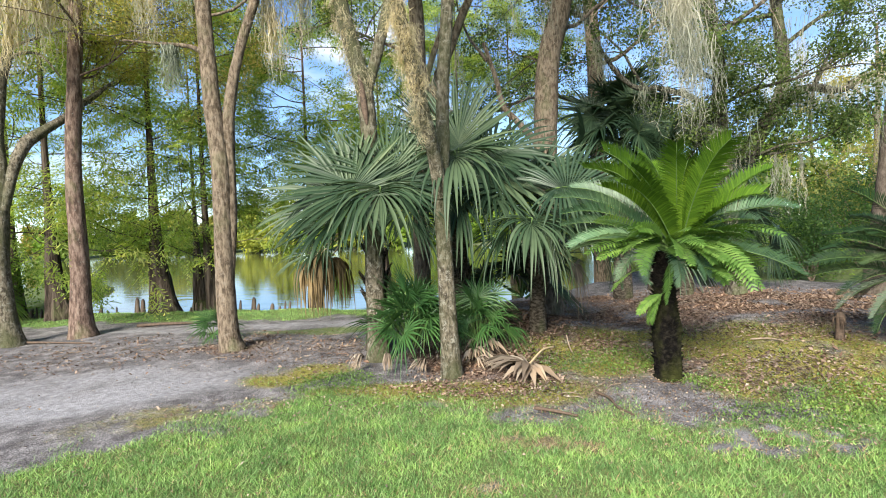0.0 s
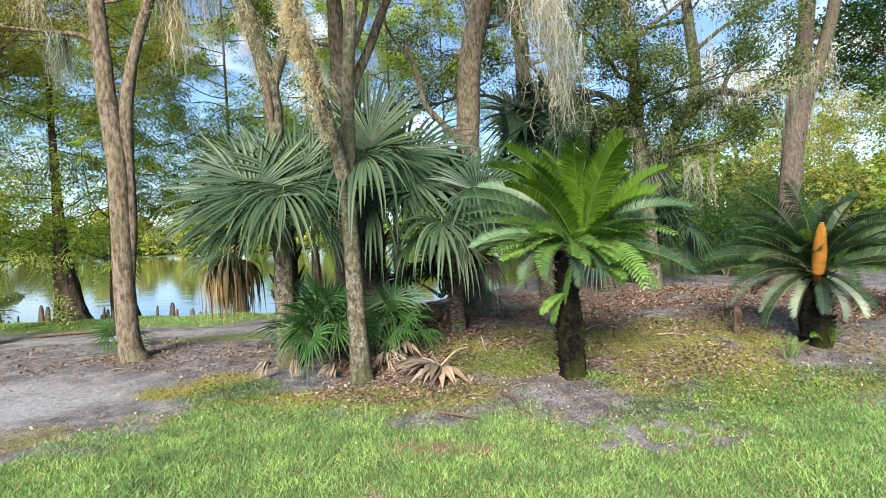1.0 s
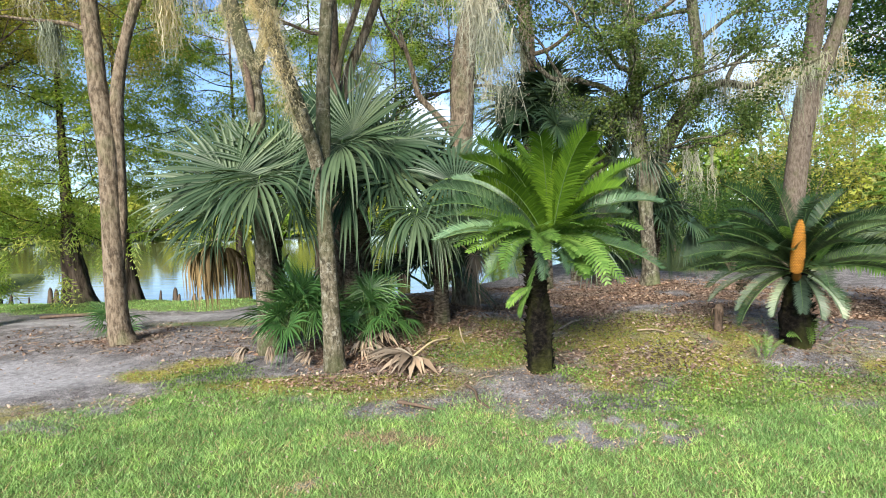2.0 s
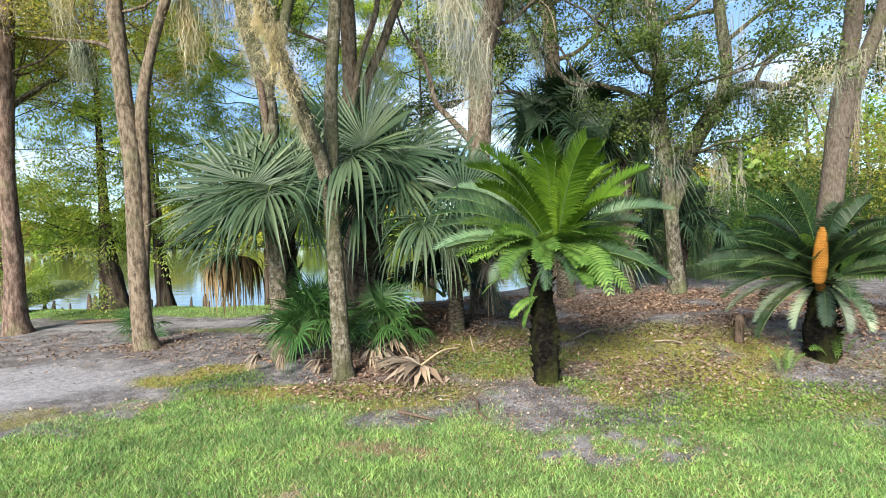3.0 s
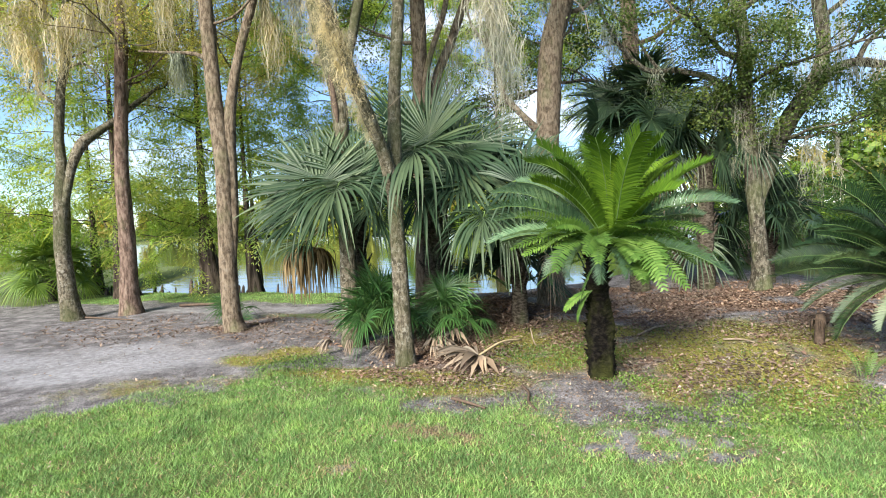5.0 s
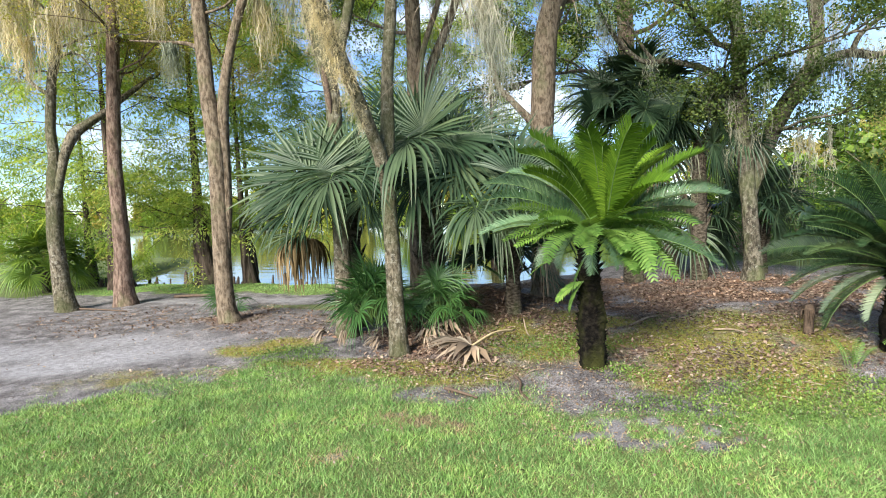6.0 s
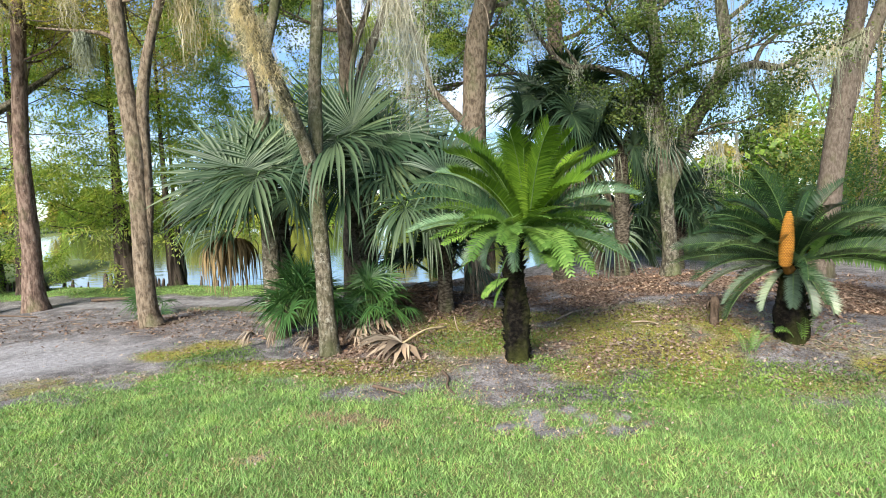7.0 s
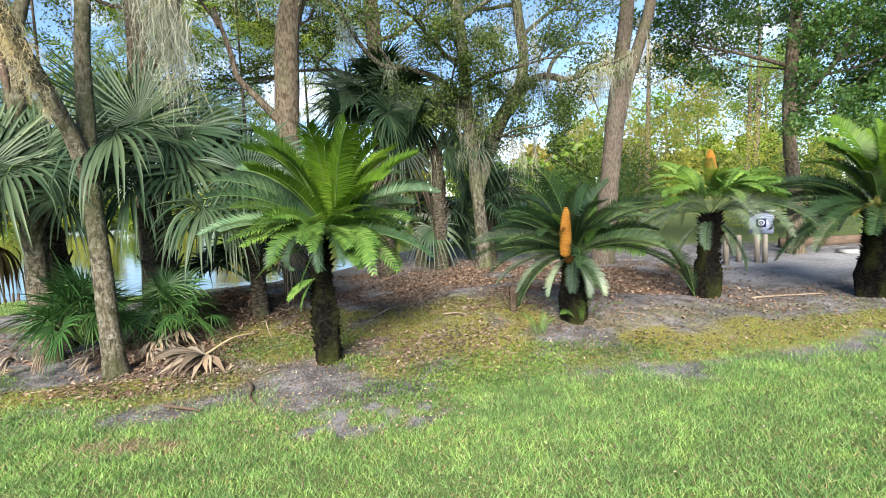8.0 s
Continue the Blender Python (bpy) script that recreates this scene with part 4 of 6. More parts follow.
cypress("bald cypress with a flared dark base at the water's edge", -6.22, 11.75, 0.17, 0.35, 31, low=1.5, count=26, reach=2.3, per=4)
cypress("bald cypress with a flared dark base at the water's edge", -8.3, 11.4, 0.17, 0.3, 32, low=1.5, count=26, reach=2.3, per=4)
cypress("thin cypress at the water's edge behind the path", -5.1, 11.75, 0.10, 0.35, 33, low=1.2, count=20, reach=2.0, per=4)
cypress("slim cypress standing in the shallows", -3.3, 13.4, 0.10, 0.1, 34, low=1.5, count=28, reach=2.3, per=6)
cypress("slim cypress standing in the shallows", -10.0, 12.4, 0.10, 0.1, 35, low=1.0, count=28, reach=2.4, per=4)
cypress("slim cypress standing in the shallows", 0.6, 15.5, 0.10, 0.1, 36, low=2.4, count=20, reach=2.2, per=6)
cypress("slim cypress standing in the shallows", -7.4, 16.0, 0.10, 0.1, 37, low=1.8, count=16, reach=2.2, per=4)
cypress("slim cypress standing in the shallows", 2.3, 17.0, 0.10, 0.1, 39, low=1.6, count=22, reach=2.4, per=5)
cypress("slim cypress standing in the shallows", -1.6, 14.6, 0.10, 0.1, 38, low=2.0, count=24, reach=2.4, per=5)


# ---- woods across the lake ----
def far_tree(label, x, y, h, w, mat, seed, cards=1800, size=0.5):
    rng = np.random.default_rng(seed)
    z0 = gz(x, y)
    th = thing("lakeside_tree", (x, y, z0), 0, label, "tree", "woods across the lake")
    s = Soup()
    tube(s, smooth_line([(x, y, z0 - 0.2, 0.28), (x + 0.2, y, z0 + h * 0.3, 0.2), (x, y, z0 + h * 0.7, 0.14), (x, y, z0 + h * 0.95, 0.04)], 4), 8, 0.1, seed)
    for k in range(7):
        a0, zz = rng.uniform(0, 6.28), z0 + h * rng.uniform(0.25, 0.8)
        tube(s, [(x, y, zz, 0.09), (x + math.cos(a0) * w * 0.3, y + math.sin(a0) * w * 0.3, zz + 0.6, 0.06), (x + math.cos(a0) * w * 0.6, y + math.sin(a0) * w * 0.6, zz + 1.4, 0.02)], 5, 0, k)
    wpart("trunk", s, M_BARK_PALE, th)
    s = Soup()
    k = 60
    c = rng.normal(size=(k, 3))
    c /= np.linalg.norm(c, axis=1)[:, None]
    c *= rng.uniform(0.35, 1.0, (k, 1)) ** 0.6
    c = c * (w * 0.62, w * 0.62, h * 0.46) + (x, y, z0 + h * 0.53)
    pos = np.repeat(c, cards // k, 0)
    pos = pos + rng.normal(size=pos.shape) * (w * 0.15, w * 0.15, h * 0.045)
    pos[:, 2] = np.maximum(pos[:, 2], z0 + 0.2)
    leaf_cards(s, pos, size, rng, 0.3, 0.6)
    wpart("crown", s, mat, th)


rw = random.Random(5)
for k in range(30):
    x = -75 + k * 5.2 + rw.uniform(-1.5, 1.5)
    y = float(far_shore(x)) + rw.uniform(1.5, 4.0)
    h = rw.uniform(7, 12) * (0.55 if x < -18 else 0.85 if x < 4 else 0.72)
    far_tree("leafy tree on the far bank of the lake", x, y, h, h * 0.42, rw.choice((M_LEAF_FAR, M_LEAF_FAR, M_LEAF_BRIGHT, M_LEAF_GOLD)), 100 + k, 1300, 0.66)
for k in range(16):
    x = -60 + k * 8.0 + rw.uniform(-2, 2)
    y = float(far_shore(x)) + rw.uniform(9, 16)
    h = rw.uniform(11, 17) * (0.36 if x < 4 else 0.6 if x < 35 else 1.0)
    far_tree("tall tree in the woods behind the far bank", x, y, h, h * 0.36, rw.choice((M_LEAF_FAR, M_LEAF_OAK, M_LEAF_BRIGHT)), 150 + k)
for k in range(24):
    x = -46 + k * 4.0 + rw.uniform(-1, 1)
    h = rw.uniform(4.0, 6.0) * (0.8 if x < 4 else 1.0)
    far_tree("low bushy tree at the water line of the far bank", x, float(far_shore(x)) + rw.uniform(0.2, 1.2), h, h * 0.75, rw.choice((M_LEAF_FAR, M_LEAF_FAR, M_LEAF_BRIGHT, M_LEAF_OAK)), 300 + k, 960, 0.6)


def shrub(name, label, x, y, w, h, mat, seed, cards=2500, size=0.09, flat=0.2):
    rng = np.random.default_rng(seed)
    z0 = gz(x, y)
    th = thing(name, (x, y, z0), 0, label, "shrub")
    s = Soup()
    tips = []
    for k in range(9):
        a0 = rng.uniform(0, 6.28)
        q = np.array([x + math.cos(a0) * w * rng.uniform(0.2, 0.8), y + math.sin(a0) * w * rng.uniform(0.2, 0.8), z0 + h * rng.uniform(0.4, 0.95)])
        tips.append(q)
        tube(s, smooth_line([(x, y, z0 - 0.05, 0.03), ((x + q[0]) / 2, (y + q[1]) / 2, z0 + (q[2] - z0) * 0.6, 0.02), (*q, 0.006)], 4), 5, 0, k)
    wpart("stem", s, M_TWIG, th)
    c = rng.normal(size=(34, 3))
    c /= np.linalg.norm(c, axis=1)[:, None]
    c *= rng.uniform(0.4, 1.0, (34, 1))
    c = c * (w, w, h * 0.5) + (x, y, z0 + h * 0.52)
    c = np.vstack((c, tips))
    cards, size = int(cards * 1.8), size * 0.55
    pos = np.repeat(c, cards // len(c), 0)
    pos = pos + rng.normal(size=pos.shape) * (w * 0.2, w * 0.2, h * 0.10)
    pos[:, 2] = np.maximum(pos[:, 2], z0 + 0.03)
    s = Soup()
    leaf_cards(s, pos, size, rng, flat)
    wpart("foliage", s, mat, th, kind="stuff")


shrub("shrub", "dense bright green shrub on the bank beside the lake", -10.6, 11.6, 1.5, 2.2, M_LEAF_BRIGHT, 61, 5000, 0.11)
shrub("shrub", "leafy green thicket on the wooded bank", -13.2, 11.5, 2.0, 3.4, M_LEAF_BRIGHT, 62, 5000, 0.12)
shrub("shrub", "yellow-green thicket at the edge of the woods", 10.5, 19.0, 2.2, 2.7, M_LEAF_GREEN, 63, 5000, 0.14)
shrub("shrub", "dark green thicket at the edge of the woods", 8.0, 17.2, 1.6, 3.2, M_LEAF_DARK, 64, 5000, 0.13)
shrub("shrub", "sunlit green thicket beyond the path", 14.5, 18.0, 2.5, 4.5, M_LEAF_GOLD, 65, 5000, 0.15)
shrub("shrub", "sunlit green thicket beyond the path", 19.0, 16.0, 2.6, 4.5, M_LEAF_FAR, 66, 5000, 0.15)
shrub("shrub", "sunlit yellow-green thicket beyond the path", 11.8, 15.2, 1.8, 3.0, M_LEAF_GREEN, 67, 5000, 0.13)
shrub("shrub", "leafy green thicket beyond the timber edging", 17.0, 12.5, 2.2, 3.0, M_LEAF_GREEN, 68, 5000, 0.14)
shrub("shrub", "leafy green thicket beyond the timber edging", 21.5, 12.0, 2.4, 3.6, M_LEAF_BRIGHT, 69, 5000, 0.15)

shrub("shrub", "rounded blue-green bush behind the low sago palm", 8.5, 12.3, 0.8, 1.9, M_LEAF_GREEN, 72, 4000, 0.11)
shrub("shrub", "low leafy thicket on the bank behind the sago palms", 9.4, 13.6, 1.3, 1.3, M_LEAF_BRIGHT, 70, 2500, 0.12)
shrub("shrub", "low leafy thicket on the bank behind the sago palms", 6.9, 14.2, 1.4, 1.5, M_LEAF_GREEN, 71, 2500, 0.12)


# ---- palms ----
UP = np.array([0.0, 0.0, 1.0])


def unit(v):
    return v / (np.linalg.norm(v) + 1e-9)


def add_fan(palm, p0, az, el, stalk, radius, rng, mat, stalk_mat, bend=35.0, droop=0.25, sag=0.12, segs=40, sweep=150.0, stalk_w=0.011, limp=0.0, roll_deg=None, slim=1.0, cup=0.16):
    """A fan leaf: a stalk that sags and a pleated blade, split into drooping tips."""
    a0, e0 = radians(az), radians(el)
    d0 = np.array([math.cos(a0) * math.cos(e0), math.sin(a0) * math.cos(e0), math.sin(e0)])
    p0 = np.asarray(p0, dtype=float)
    t = np.linspace(0, 1, 7)[:, None]
    line = p0 + d0 * stalk * t - UP * sag * stalk * t ** 2
    hub = line[-1]
    d1 = unit(line[-1] - line[-2])
    side = np.cross(d1, UP)
    side = unit(side) if np.linalg.norm(side) > 0.05 else np.array([-math.sin(a0), math.cos(a0), 0])
    roll = radians(rng.normal() * 48 if roll_deg is None else roll_deg)
    nrm = unit(np.cross(side, d1))
    side, nrm = side * math.cos(roll) + nrm * math.sin(roll), nrm * math.cos(roll) - side * math.sin(roll)
    b = radians(bend)
    axis = unit(d1 * math.cos(b) - nrm * math.sin(b))
    nrm = np.cross(side, axis)
    f = np.array([0.02, 0.2, 0.4, 0.62, 0.82, 1.0])
    th = np.linspace(-radians(sweep), radians(sweep), segs)
    dth = th[1] - th[0]
    s = Soup()
    for k, q in enumerate(th):
        r = radius * (0.72 + 0.28 * math.cos(q * 0.6)) * rng.uniform(0.9, 1.08)
        d = axis * math.cos(q) + side * math.sin(q)
        tang = -axis * math.sin(q) + side * math.cos(q)
        dr = droop * rng.uniform(0.6, 1.5) + (0.2 if rng.random() < 0.1 else 0.0) + limp
        c = hub + d * (r * f)[:, None] + nrm * (cup * r * f * (1 - math.cos(q * 0.7)))[:, None] - UP * (dr * r * f ** 2.6)[:, None]
        c = c + tang * (rng.normal() * 0.05 * r * f ** 3)[:, None]
        w = np.where(f <= 0.4, f * r * dth * 0.5 * slim, 0.4 * r * dth * 0.5 * slim * (1 - f) / 0.6)
        w[0] = max(w[0], 0.004)
        w = np.maximum(w, 0.0012)
        lift = nrm * (w * 0.55)[:, None]
        v = np.stack((c - tang * w[:, None] + lift, c - lift * 0.4, c + tang * w[:, None] + lift), 1).reshape(-1, 3)
        i = np.arange(len(f) - 1) * 3
        s.add(v, np.concatenate((np.stack((i, i + 1, i + 4, i + 3), 1), np.stack((i + 1, i + 2, i + 5, i + 4), 1))))
    lf = wpart("fan_leaf", s, mat, palm, smooth=False)
    s = Soup()
    w = np.linspace(stalk_w * 1.5, stalk_w * 0.8, 7)[:, None]
    tube(s, np.hstack((line, w)), 6)
    wpart("leaf_stalk", s, stalk_mat, palm, under=lf)
    return lf


def fan_palm(label, x, y, hub, seed, leaves=20, stalk=0.85, radius=0.75, stem_r=0.14, el_low=-30, el_high=80, mat=None, dead=0, azimuths=None, name="fan_palm", droop=0.28, lean=(0, 0)):
    rng = np.random.default_rng(seed)
    z0 = gz(x, y)
    palm = thing(name, (x, y, z0), 0, label, "palm")
    mat = mat or M_FAN
    hx, hy = x + lean[0], y + lean[1]
    if hub > 0.45:
        s = Soup()
        tube(s, smooth_line([(x, y, z0 - 0.06, stem_r * 1.25), (x + lean[0] * 0.3, y + lean[1] * 0.3, z0 + hub * 0.35, stem_r), (x + lean[0] * 0.7, y + lean[1] * 0.7, z0 + hub * 0.75, stem_r), (hx, hy, z0 + hub, stem_r * 0.6)], 8), 14, 0.12, seed)
        wpart("trunk", s, M_PALM_TRUNK, palm)
        s = Soup()
        for k in range(36):             # old leaf bases on the stem
            a0, zz = rng.uniform(0, 6.28), z0 + hub * rng.uniform(0.35, 1.0)
            u = np.array([math.cos(a0), math.sin(a0), 0])
            o = np.array([x + lean[0] * (zz - z0) / hub, y + lean[1] * (zz - z0) / hub, zz]) + u * stem_r * 0.85
            tube(s, [(*o, 0.028), (*(o + u * 0.05 + UP * 0.10), 0.02), (*(o + u * 0.11 + UP * 0.2), 0.008)], 5)
        wpart("leaf_base", s, M_PALM_TRUNK, palm, kind="stuff")
    for k in range(leaves):
        q = (k + 0.5) / leaves
        az = k * 137.5 + rng.normal() * 14
        el = el_low + (el_high - el_low) * q + rng.normal() * 7
        p0 = (hx + 0.05 * math.cos(radians(az)), hy + 0.05 * math.sin(radians(az)), z0 + hub - 0.12 + 0.16 * q)
        add_fan(palm, p0, az, el, stalk * rng.uniform(0.75, 1.2), radius * rng.uniform(0.82, 1.12), rng, mat, M_STALK, 8 + 24 * rng.random() + 10 * (1 - q), droop * (1.6 - 0.9 * q), 0.18 * (1.2 - q), stalk_w=0.013 if radius > 0.5 else 0.006, segs=40 if radius > 0.5 else 17, sweep=150 if radius > 0.5 else 110, slim=1.25 if radius > 0.5 else 0.65, cup=0.42 if radius > 0.5 else 0.16)
    for k in range(dead):
        az = rng.uniform(0, 360)
        add_fan(palm, (hx, hy, z0 + hub - 0.16), az, rng.uniform(-65, -40), stalk * 0.8, radius * 0.85, rng, M_FAN_DEAD, M_STRAW, 30, 0.5, 0.2, 34, 120, limp=0.3)
    return palm


def hung_fan(palm, root, hub, az, el, radius, seed, face=0.0, droop=0.45, mat=None, segs=46, sweep=160.0, costa=0.34, limp=0.0):
    """A costapalmate leaf: a long arching stalk, a midrib that bends down through the blade, and segments joined
    near it that part, narrow to threads and hang. face: degrees by which the blade turns about its midrib."""
    rng = np.random.default_rng(seed)
    mat = mat or M_FAN
    if el > 40:
        sweep = min(sweep, 118.0)
    elif face == 0 and el < 0:
        sweep, segs, droop = 105.0, 30, droop * 1.5
    root, hub = np.asarray(root, dtype=float), np.asarray(hub, dtype=float)
    a0, e0 = radians(az), radians(el)
    axis = np.array([math.cos(a0) * math.cos(e0), math.sin(a0) * math.cos(e0), math.sin(e0)])
    side = unit(np.array([-math.sin(a0), math.cos(a0), 0.0]))
    nrm = np.cross(axis, side)
    nrm = nrm * (1 if nrm[2] >= 0 else -1)
    fr = radians(face)
    side, nrm = side * math.cos(fr) + nrm * math.sin(fr), nrm * math.cos(fr) - side * math.sin(fr)
    f = np.array([0.0, 0.18, 0.36, 0.54, 0.72, 0.87, 1.0])
    s = Soup()
    th = np.linspace(-radians(sweep), radians(sweep), segs)
    dth = th[1] - th[0]
    for q in th:
        back = 1 - abs(q) / radians(sweep)
        r = radius * (0.62 + 0.38 * math.cos(q * 0.55)) * rng.uniform(0.88, 1.08)
        o = hub + axis * costa * radius * back ** 1.3 - UP * 0.25 * costa * radius * back ** 2.5
        d = unit(axis * math.cos(q * 0.92) + side * math.sin(q * 0.92) + nrm * 0.30 * math.sin(min(abs(q), 1.6)) - UP * 0.18 * back)
        tang = unit(np.cross(nrm, d))
        dr = 0.72 * droop * rng.uniform(0.4, 1.5) + (0.4 if rng.random() < 0.10 else 0.0) + limp
        flat = 1 - 0.35 * min(dr, 1.2) * f ** 2.2
        c = o + d * (r * f * flat)[:, None] - UP * (dr * r * f ** 2.4)[:, None] + tang * (rng.normal() * 0.05 * r * f ** 2.5)[:, None]
        wmax = 0.46 * r * dth * 0.50
        w = np.where(f <= 0.5, np.maximum(f / 0.5, 0.12) * wmax, wmax * (1.03 - f) / 0.53)
        w = np.maximum(w, 0.0014)
        lift = nrm * (w * 0.6)[:, None]
        v = np.stack((c - tang * w[:, None] + lift, c - lift * 0.4, c + tang * w[:, None] + lift), 1).reshape(-1, 3)
        i = np.arange(len(f) - 1) * 3
        s.add(v, np.concatenate((np.stack((i, i + 1, i + 4, i + 3), 1), np.stack((i + 1, i + 2, i + 5, i + 4), 1))))
    lf = wpart("fan_leaf", s, mat, palm, smooth=False)
    s = Soup()
    mid = (root + hub) / 2 + UP * 0.16 * np.linalg.norm(hub - root) - np.array([axis[0], axis[1], 0]) * 0.05
    end = hub + axis * costa * radius * 0.6 - UP * 0.05 * radius
    tube(s, smooth_line([(*root, 0.017), (*mid, 0.012), (*hub, 0.009), (*end, 0.003)], 5), 6)
    wpart("leaf_stalk", s, M_STALK, palm, under=lf)


palm_a = fan_palm("cabbage palm with broad dark green fans and a brown hanging leaf", -0.92, 6.98, 1.75, 71, 5, 0.62, 0.9, 0.13, 45, 80, lean=(0.04, -0.12), droop=0.25)
A_TOP, B_TOP, C_TOP = (-0.88, 6.85, 1.72), (0.16, 7.2, 1.9), (1.24, 7.2, 1.45)
for k, (hub, az, el, rad, face, dr) in enumerate((
        ((-0.66, 5.76, 2.10), 275, -12, 0.85, 0, 0.5), ((-0.86, 5.98, 1.99), 176, 24, 1.02, -58, 0.22), ((-0.92, 5.95, 2.06), 145, 50, 1.0, -40, 0.18),
        ((-0.62, 6.05, 2.10), 85, 70, 0.95, 0, 0.15), ((-0.50, 6.02, 2.04), 10, 48, 0.95, 50, 0.25), ((-0.52, 6.18, 1.85), 320, -18, 0.68, 15, 0.5),
        ((-1.08, 6.15, 1.84), 212, -15, 0.72, -20, 0.5), ((-1.15, 6.5, 1.95), 186, 6, 0.9, -45, 0.35), ((-0.9, 7.4, 2.0), 100, 30, 0.9, 0, 0.4))):
    hung_fan(palm_a, A_TOP, hub, az, el, rad, 700 + k, face, dr)
rng_a = np.random.default_rng(7)
hung_fan(palm_a, A_TOP, (-1.50, 6.72, 1.42), 185, -4, 0.55, 721, -30, 0.55, M_FAN, 30, 130)
for hx, hy, hz, rad, drop in ((-1.56, 6.7, 1.34, 0.26, 0.72), (-1.42, 6.72, 1.31, 0.24, 0.66), (-1.70, 6.76, 1.26, 0.20, 0.68)):
    # a withered leaf hanging like a torn skirt from its bent stalk
    s = Soup()
    for k in range(44):
        a0 = rng_a.uniform(0, 6.28)
        u = np.array([math.cos(a0), math.sin(a0), 0])
        w = np.array([-u[1], u[0], 0])
        q = np.linspace(0, 1, 7)[:, None]
        c = np.array([hx, hy, hz]) + u * rad * rng_a.uniform(0.5, 1.15) * np.sin(np.minimum(q * 2.2, 1.7)) + UP * (0.05 * np.sin(q * 3.1) - drop * rng_a.uniform(0.35, 1.15) * q ** 1.7) + w * rng_a.normal() * 0.05 * q ** 2
        half = 0.020 * rng_a.uniform(0.5, 1.2) * np.sin(0.35 + 2.7 * q)
        v = np.stack((c - w * half, c + u * half * 0.6, c + w * half), 1).reshape(-1, 3)
        i = np.arange(6) * 3
        s.add(v, np.concatenate((np.stack((i, i + 1, i + 4, i + 3), 1), np.stack((i + 1, i + 2, i + 5, i + 4), 1))))
    lf = wpart("dead_leaf", s, M_FAN_BROWN, palm_a, "withered brown leaf hanging limp", smooth=False)
    s = Soup()
    tube(s, smooth_line([(-0.95, 6.85, 1.66, 0.014), ((hx - 0.95) / 2, 6.78, 1.62, 0.012), (hx, hy, hz + 0.02, 0.010)], 6), 6)
    wpart("leaf_stalk", s, M_STRAW, palm_a, under=lf)
palm_b = fan_palm("cabbage palm with tall upright fans behind the slender oak", 0.14, 7.35, 1.9, 72, 6, 0.62, 0.95, 0.19, 50, 84, droop=0.22, lean=(0.0, -0.1))
for k, (hub, az, el, rad, face, dr) in enumerate((
        ((0.17, 6.10, 2.50), 270, -14, 0.9, 0, 0.5), ((0.22, 6.45, 2.48), 80, 74, 1.0, 0, 0.12), ((0.05, 6.5, 2.5), 130, 62, 1.0, 10, 0.15),
        ((0.45, 6.55, 2.42), 8, 34, 1.02, 50, 0.3), ((0.48, 6.5, 2.2), 352, 8, 1.0, 45, 0.4), ((0.50, 6.35, 2.05), 338, -16, 0.78, 20, 0.5),
        ((0.2, 6.25, 2.05), 268, -35, 0.68, 0, 0.55), ((-0.15, 6.6, 2.3), 185, 30, 0.95, -45, 0.3), ((-0.1, 6.45, 2.05), 212, -14, 0.7, -20, 0.5), ((0.35, 7.6, 2.4), 70, 40, 0.95, 0, 0.35), ((0.6, 7.0, 2.3), 30, 40, 0.95, 30, 0.3))):
    hung_fan(palm_b, B_TOP, hub, az, el, rad, 740 + k, face, dr)
palm_c = fan_palm("leaning cabbage palm with drooping dark fans", 1.28, 7.42, 1.5, 73, 4, 0.6, 0.85, 0.10, 45, 80, droop=0.25, lean=(-0.02, -0.1))
for k, (hub, az, el, rad, face, dr) in enumerate((
        ((0.95, 5.85, 1.70), 270, -14, 0.70, 0, 0.5), ((1.28, 5.95, 2.02), 356, 16, 0.88, 45, 0.3), ((0.92, 6.3, 2.0), 160, 42, 0.92, -45, 0.2),
        ((1.32, 6.05, 1.68), 352, -12, 0.78, 25, 0.45), ((1.1, 6.2, 1.68), 290, -35, 0.6, 0, 0.5), ((1.2, 6.8, 2.05), 60, 60, 0.9, 0, 0.2),
        ((1.5, 6.6, 1.9), 20, 30, 0.85, 40, 0.35), ((0.85, 6.4, 1.62), 220, -18, 0.6, -20, 0.5), ((1.4, 6.9, 1.65), 335, -4, 0.75, 20, 0.45))):
    hung_fan(palm_c, (0.42, 7.2, 0.78) if k in (0, 7) else C_TOP, hub, az, el, rad, 770 + k, face, dr, M_FAN_SHADED if k in (1, 3, 4, 8) else M_FAN)
add_fan(palm_c, (1.3, 7.1, 1.4), 330, -25, 0.5, 0.38, rng_a, M_FAN_DEAD, M_STRAW, 30, 0.5, 0.2, 26, 120, limp=0.25)
palm_d = fan_palm("tall cabbage palm with dark fans near the live oak", 3.45, 10.3, 3.1, 74, 24, 0.75, 0.92, 0.15, 0, 85, M_FAN_SHADED, dead=1)
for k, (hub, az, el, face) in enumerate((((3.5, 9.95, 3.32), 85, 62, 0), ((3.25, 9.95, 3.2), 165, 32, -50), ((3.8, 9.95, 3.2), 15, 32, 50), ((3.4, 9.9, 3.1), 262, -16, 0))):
    hung_fan(palm_d, (3.45, 10.25, 2.95), hub, az, el, 0.9, 800 + k, face, 0.2, M_FAN_SHADED)
fan_palm("cabbage palm with shaded fans beside the live oak", 4.5, 9.95, 2.5, 75, 16, 0.7, 0.8, 0.13, -5, 80, M_FAN_SHADED, dead=1)
fan_palm("low palmetto with grey-green drooping fans behind the live oak", 5.75, 10.6, 1.0, 76, 16, 0.7, 0.7, 0.12, 0, 75, M_FAN_SHADED, droop=0.45)
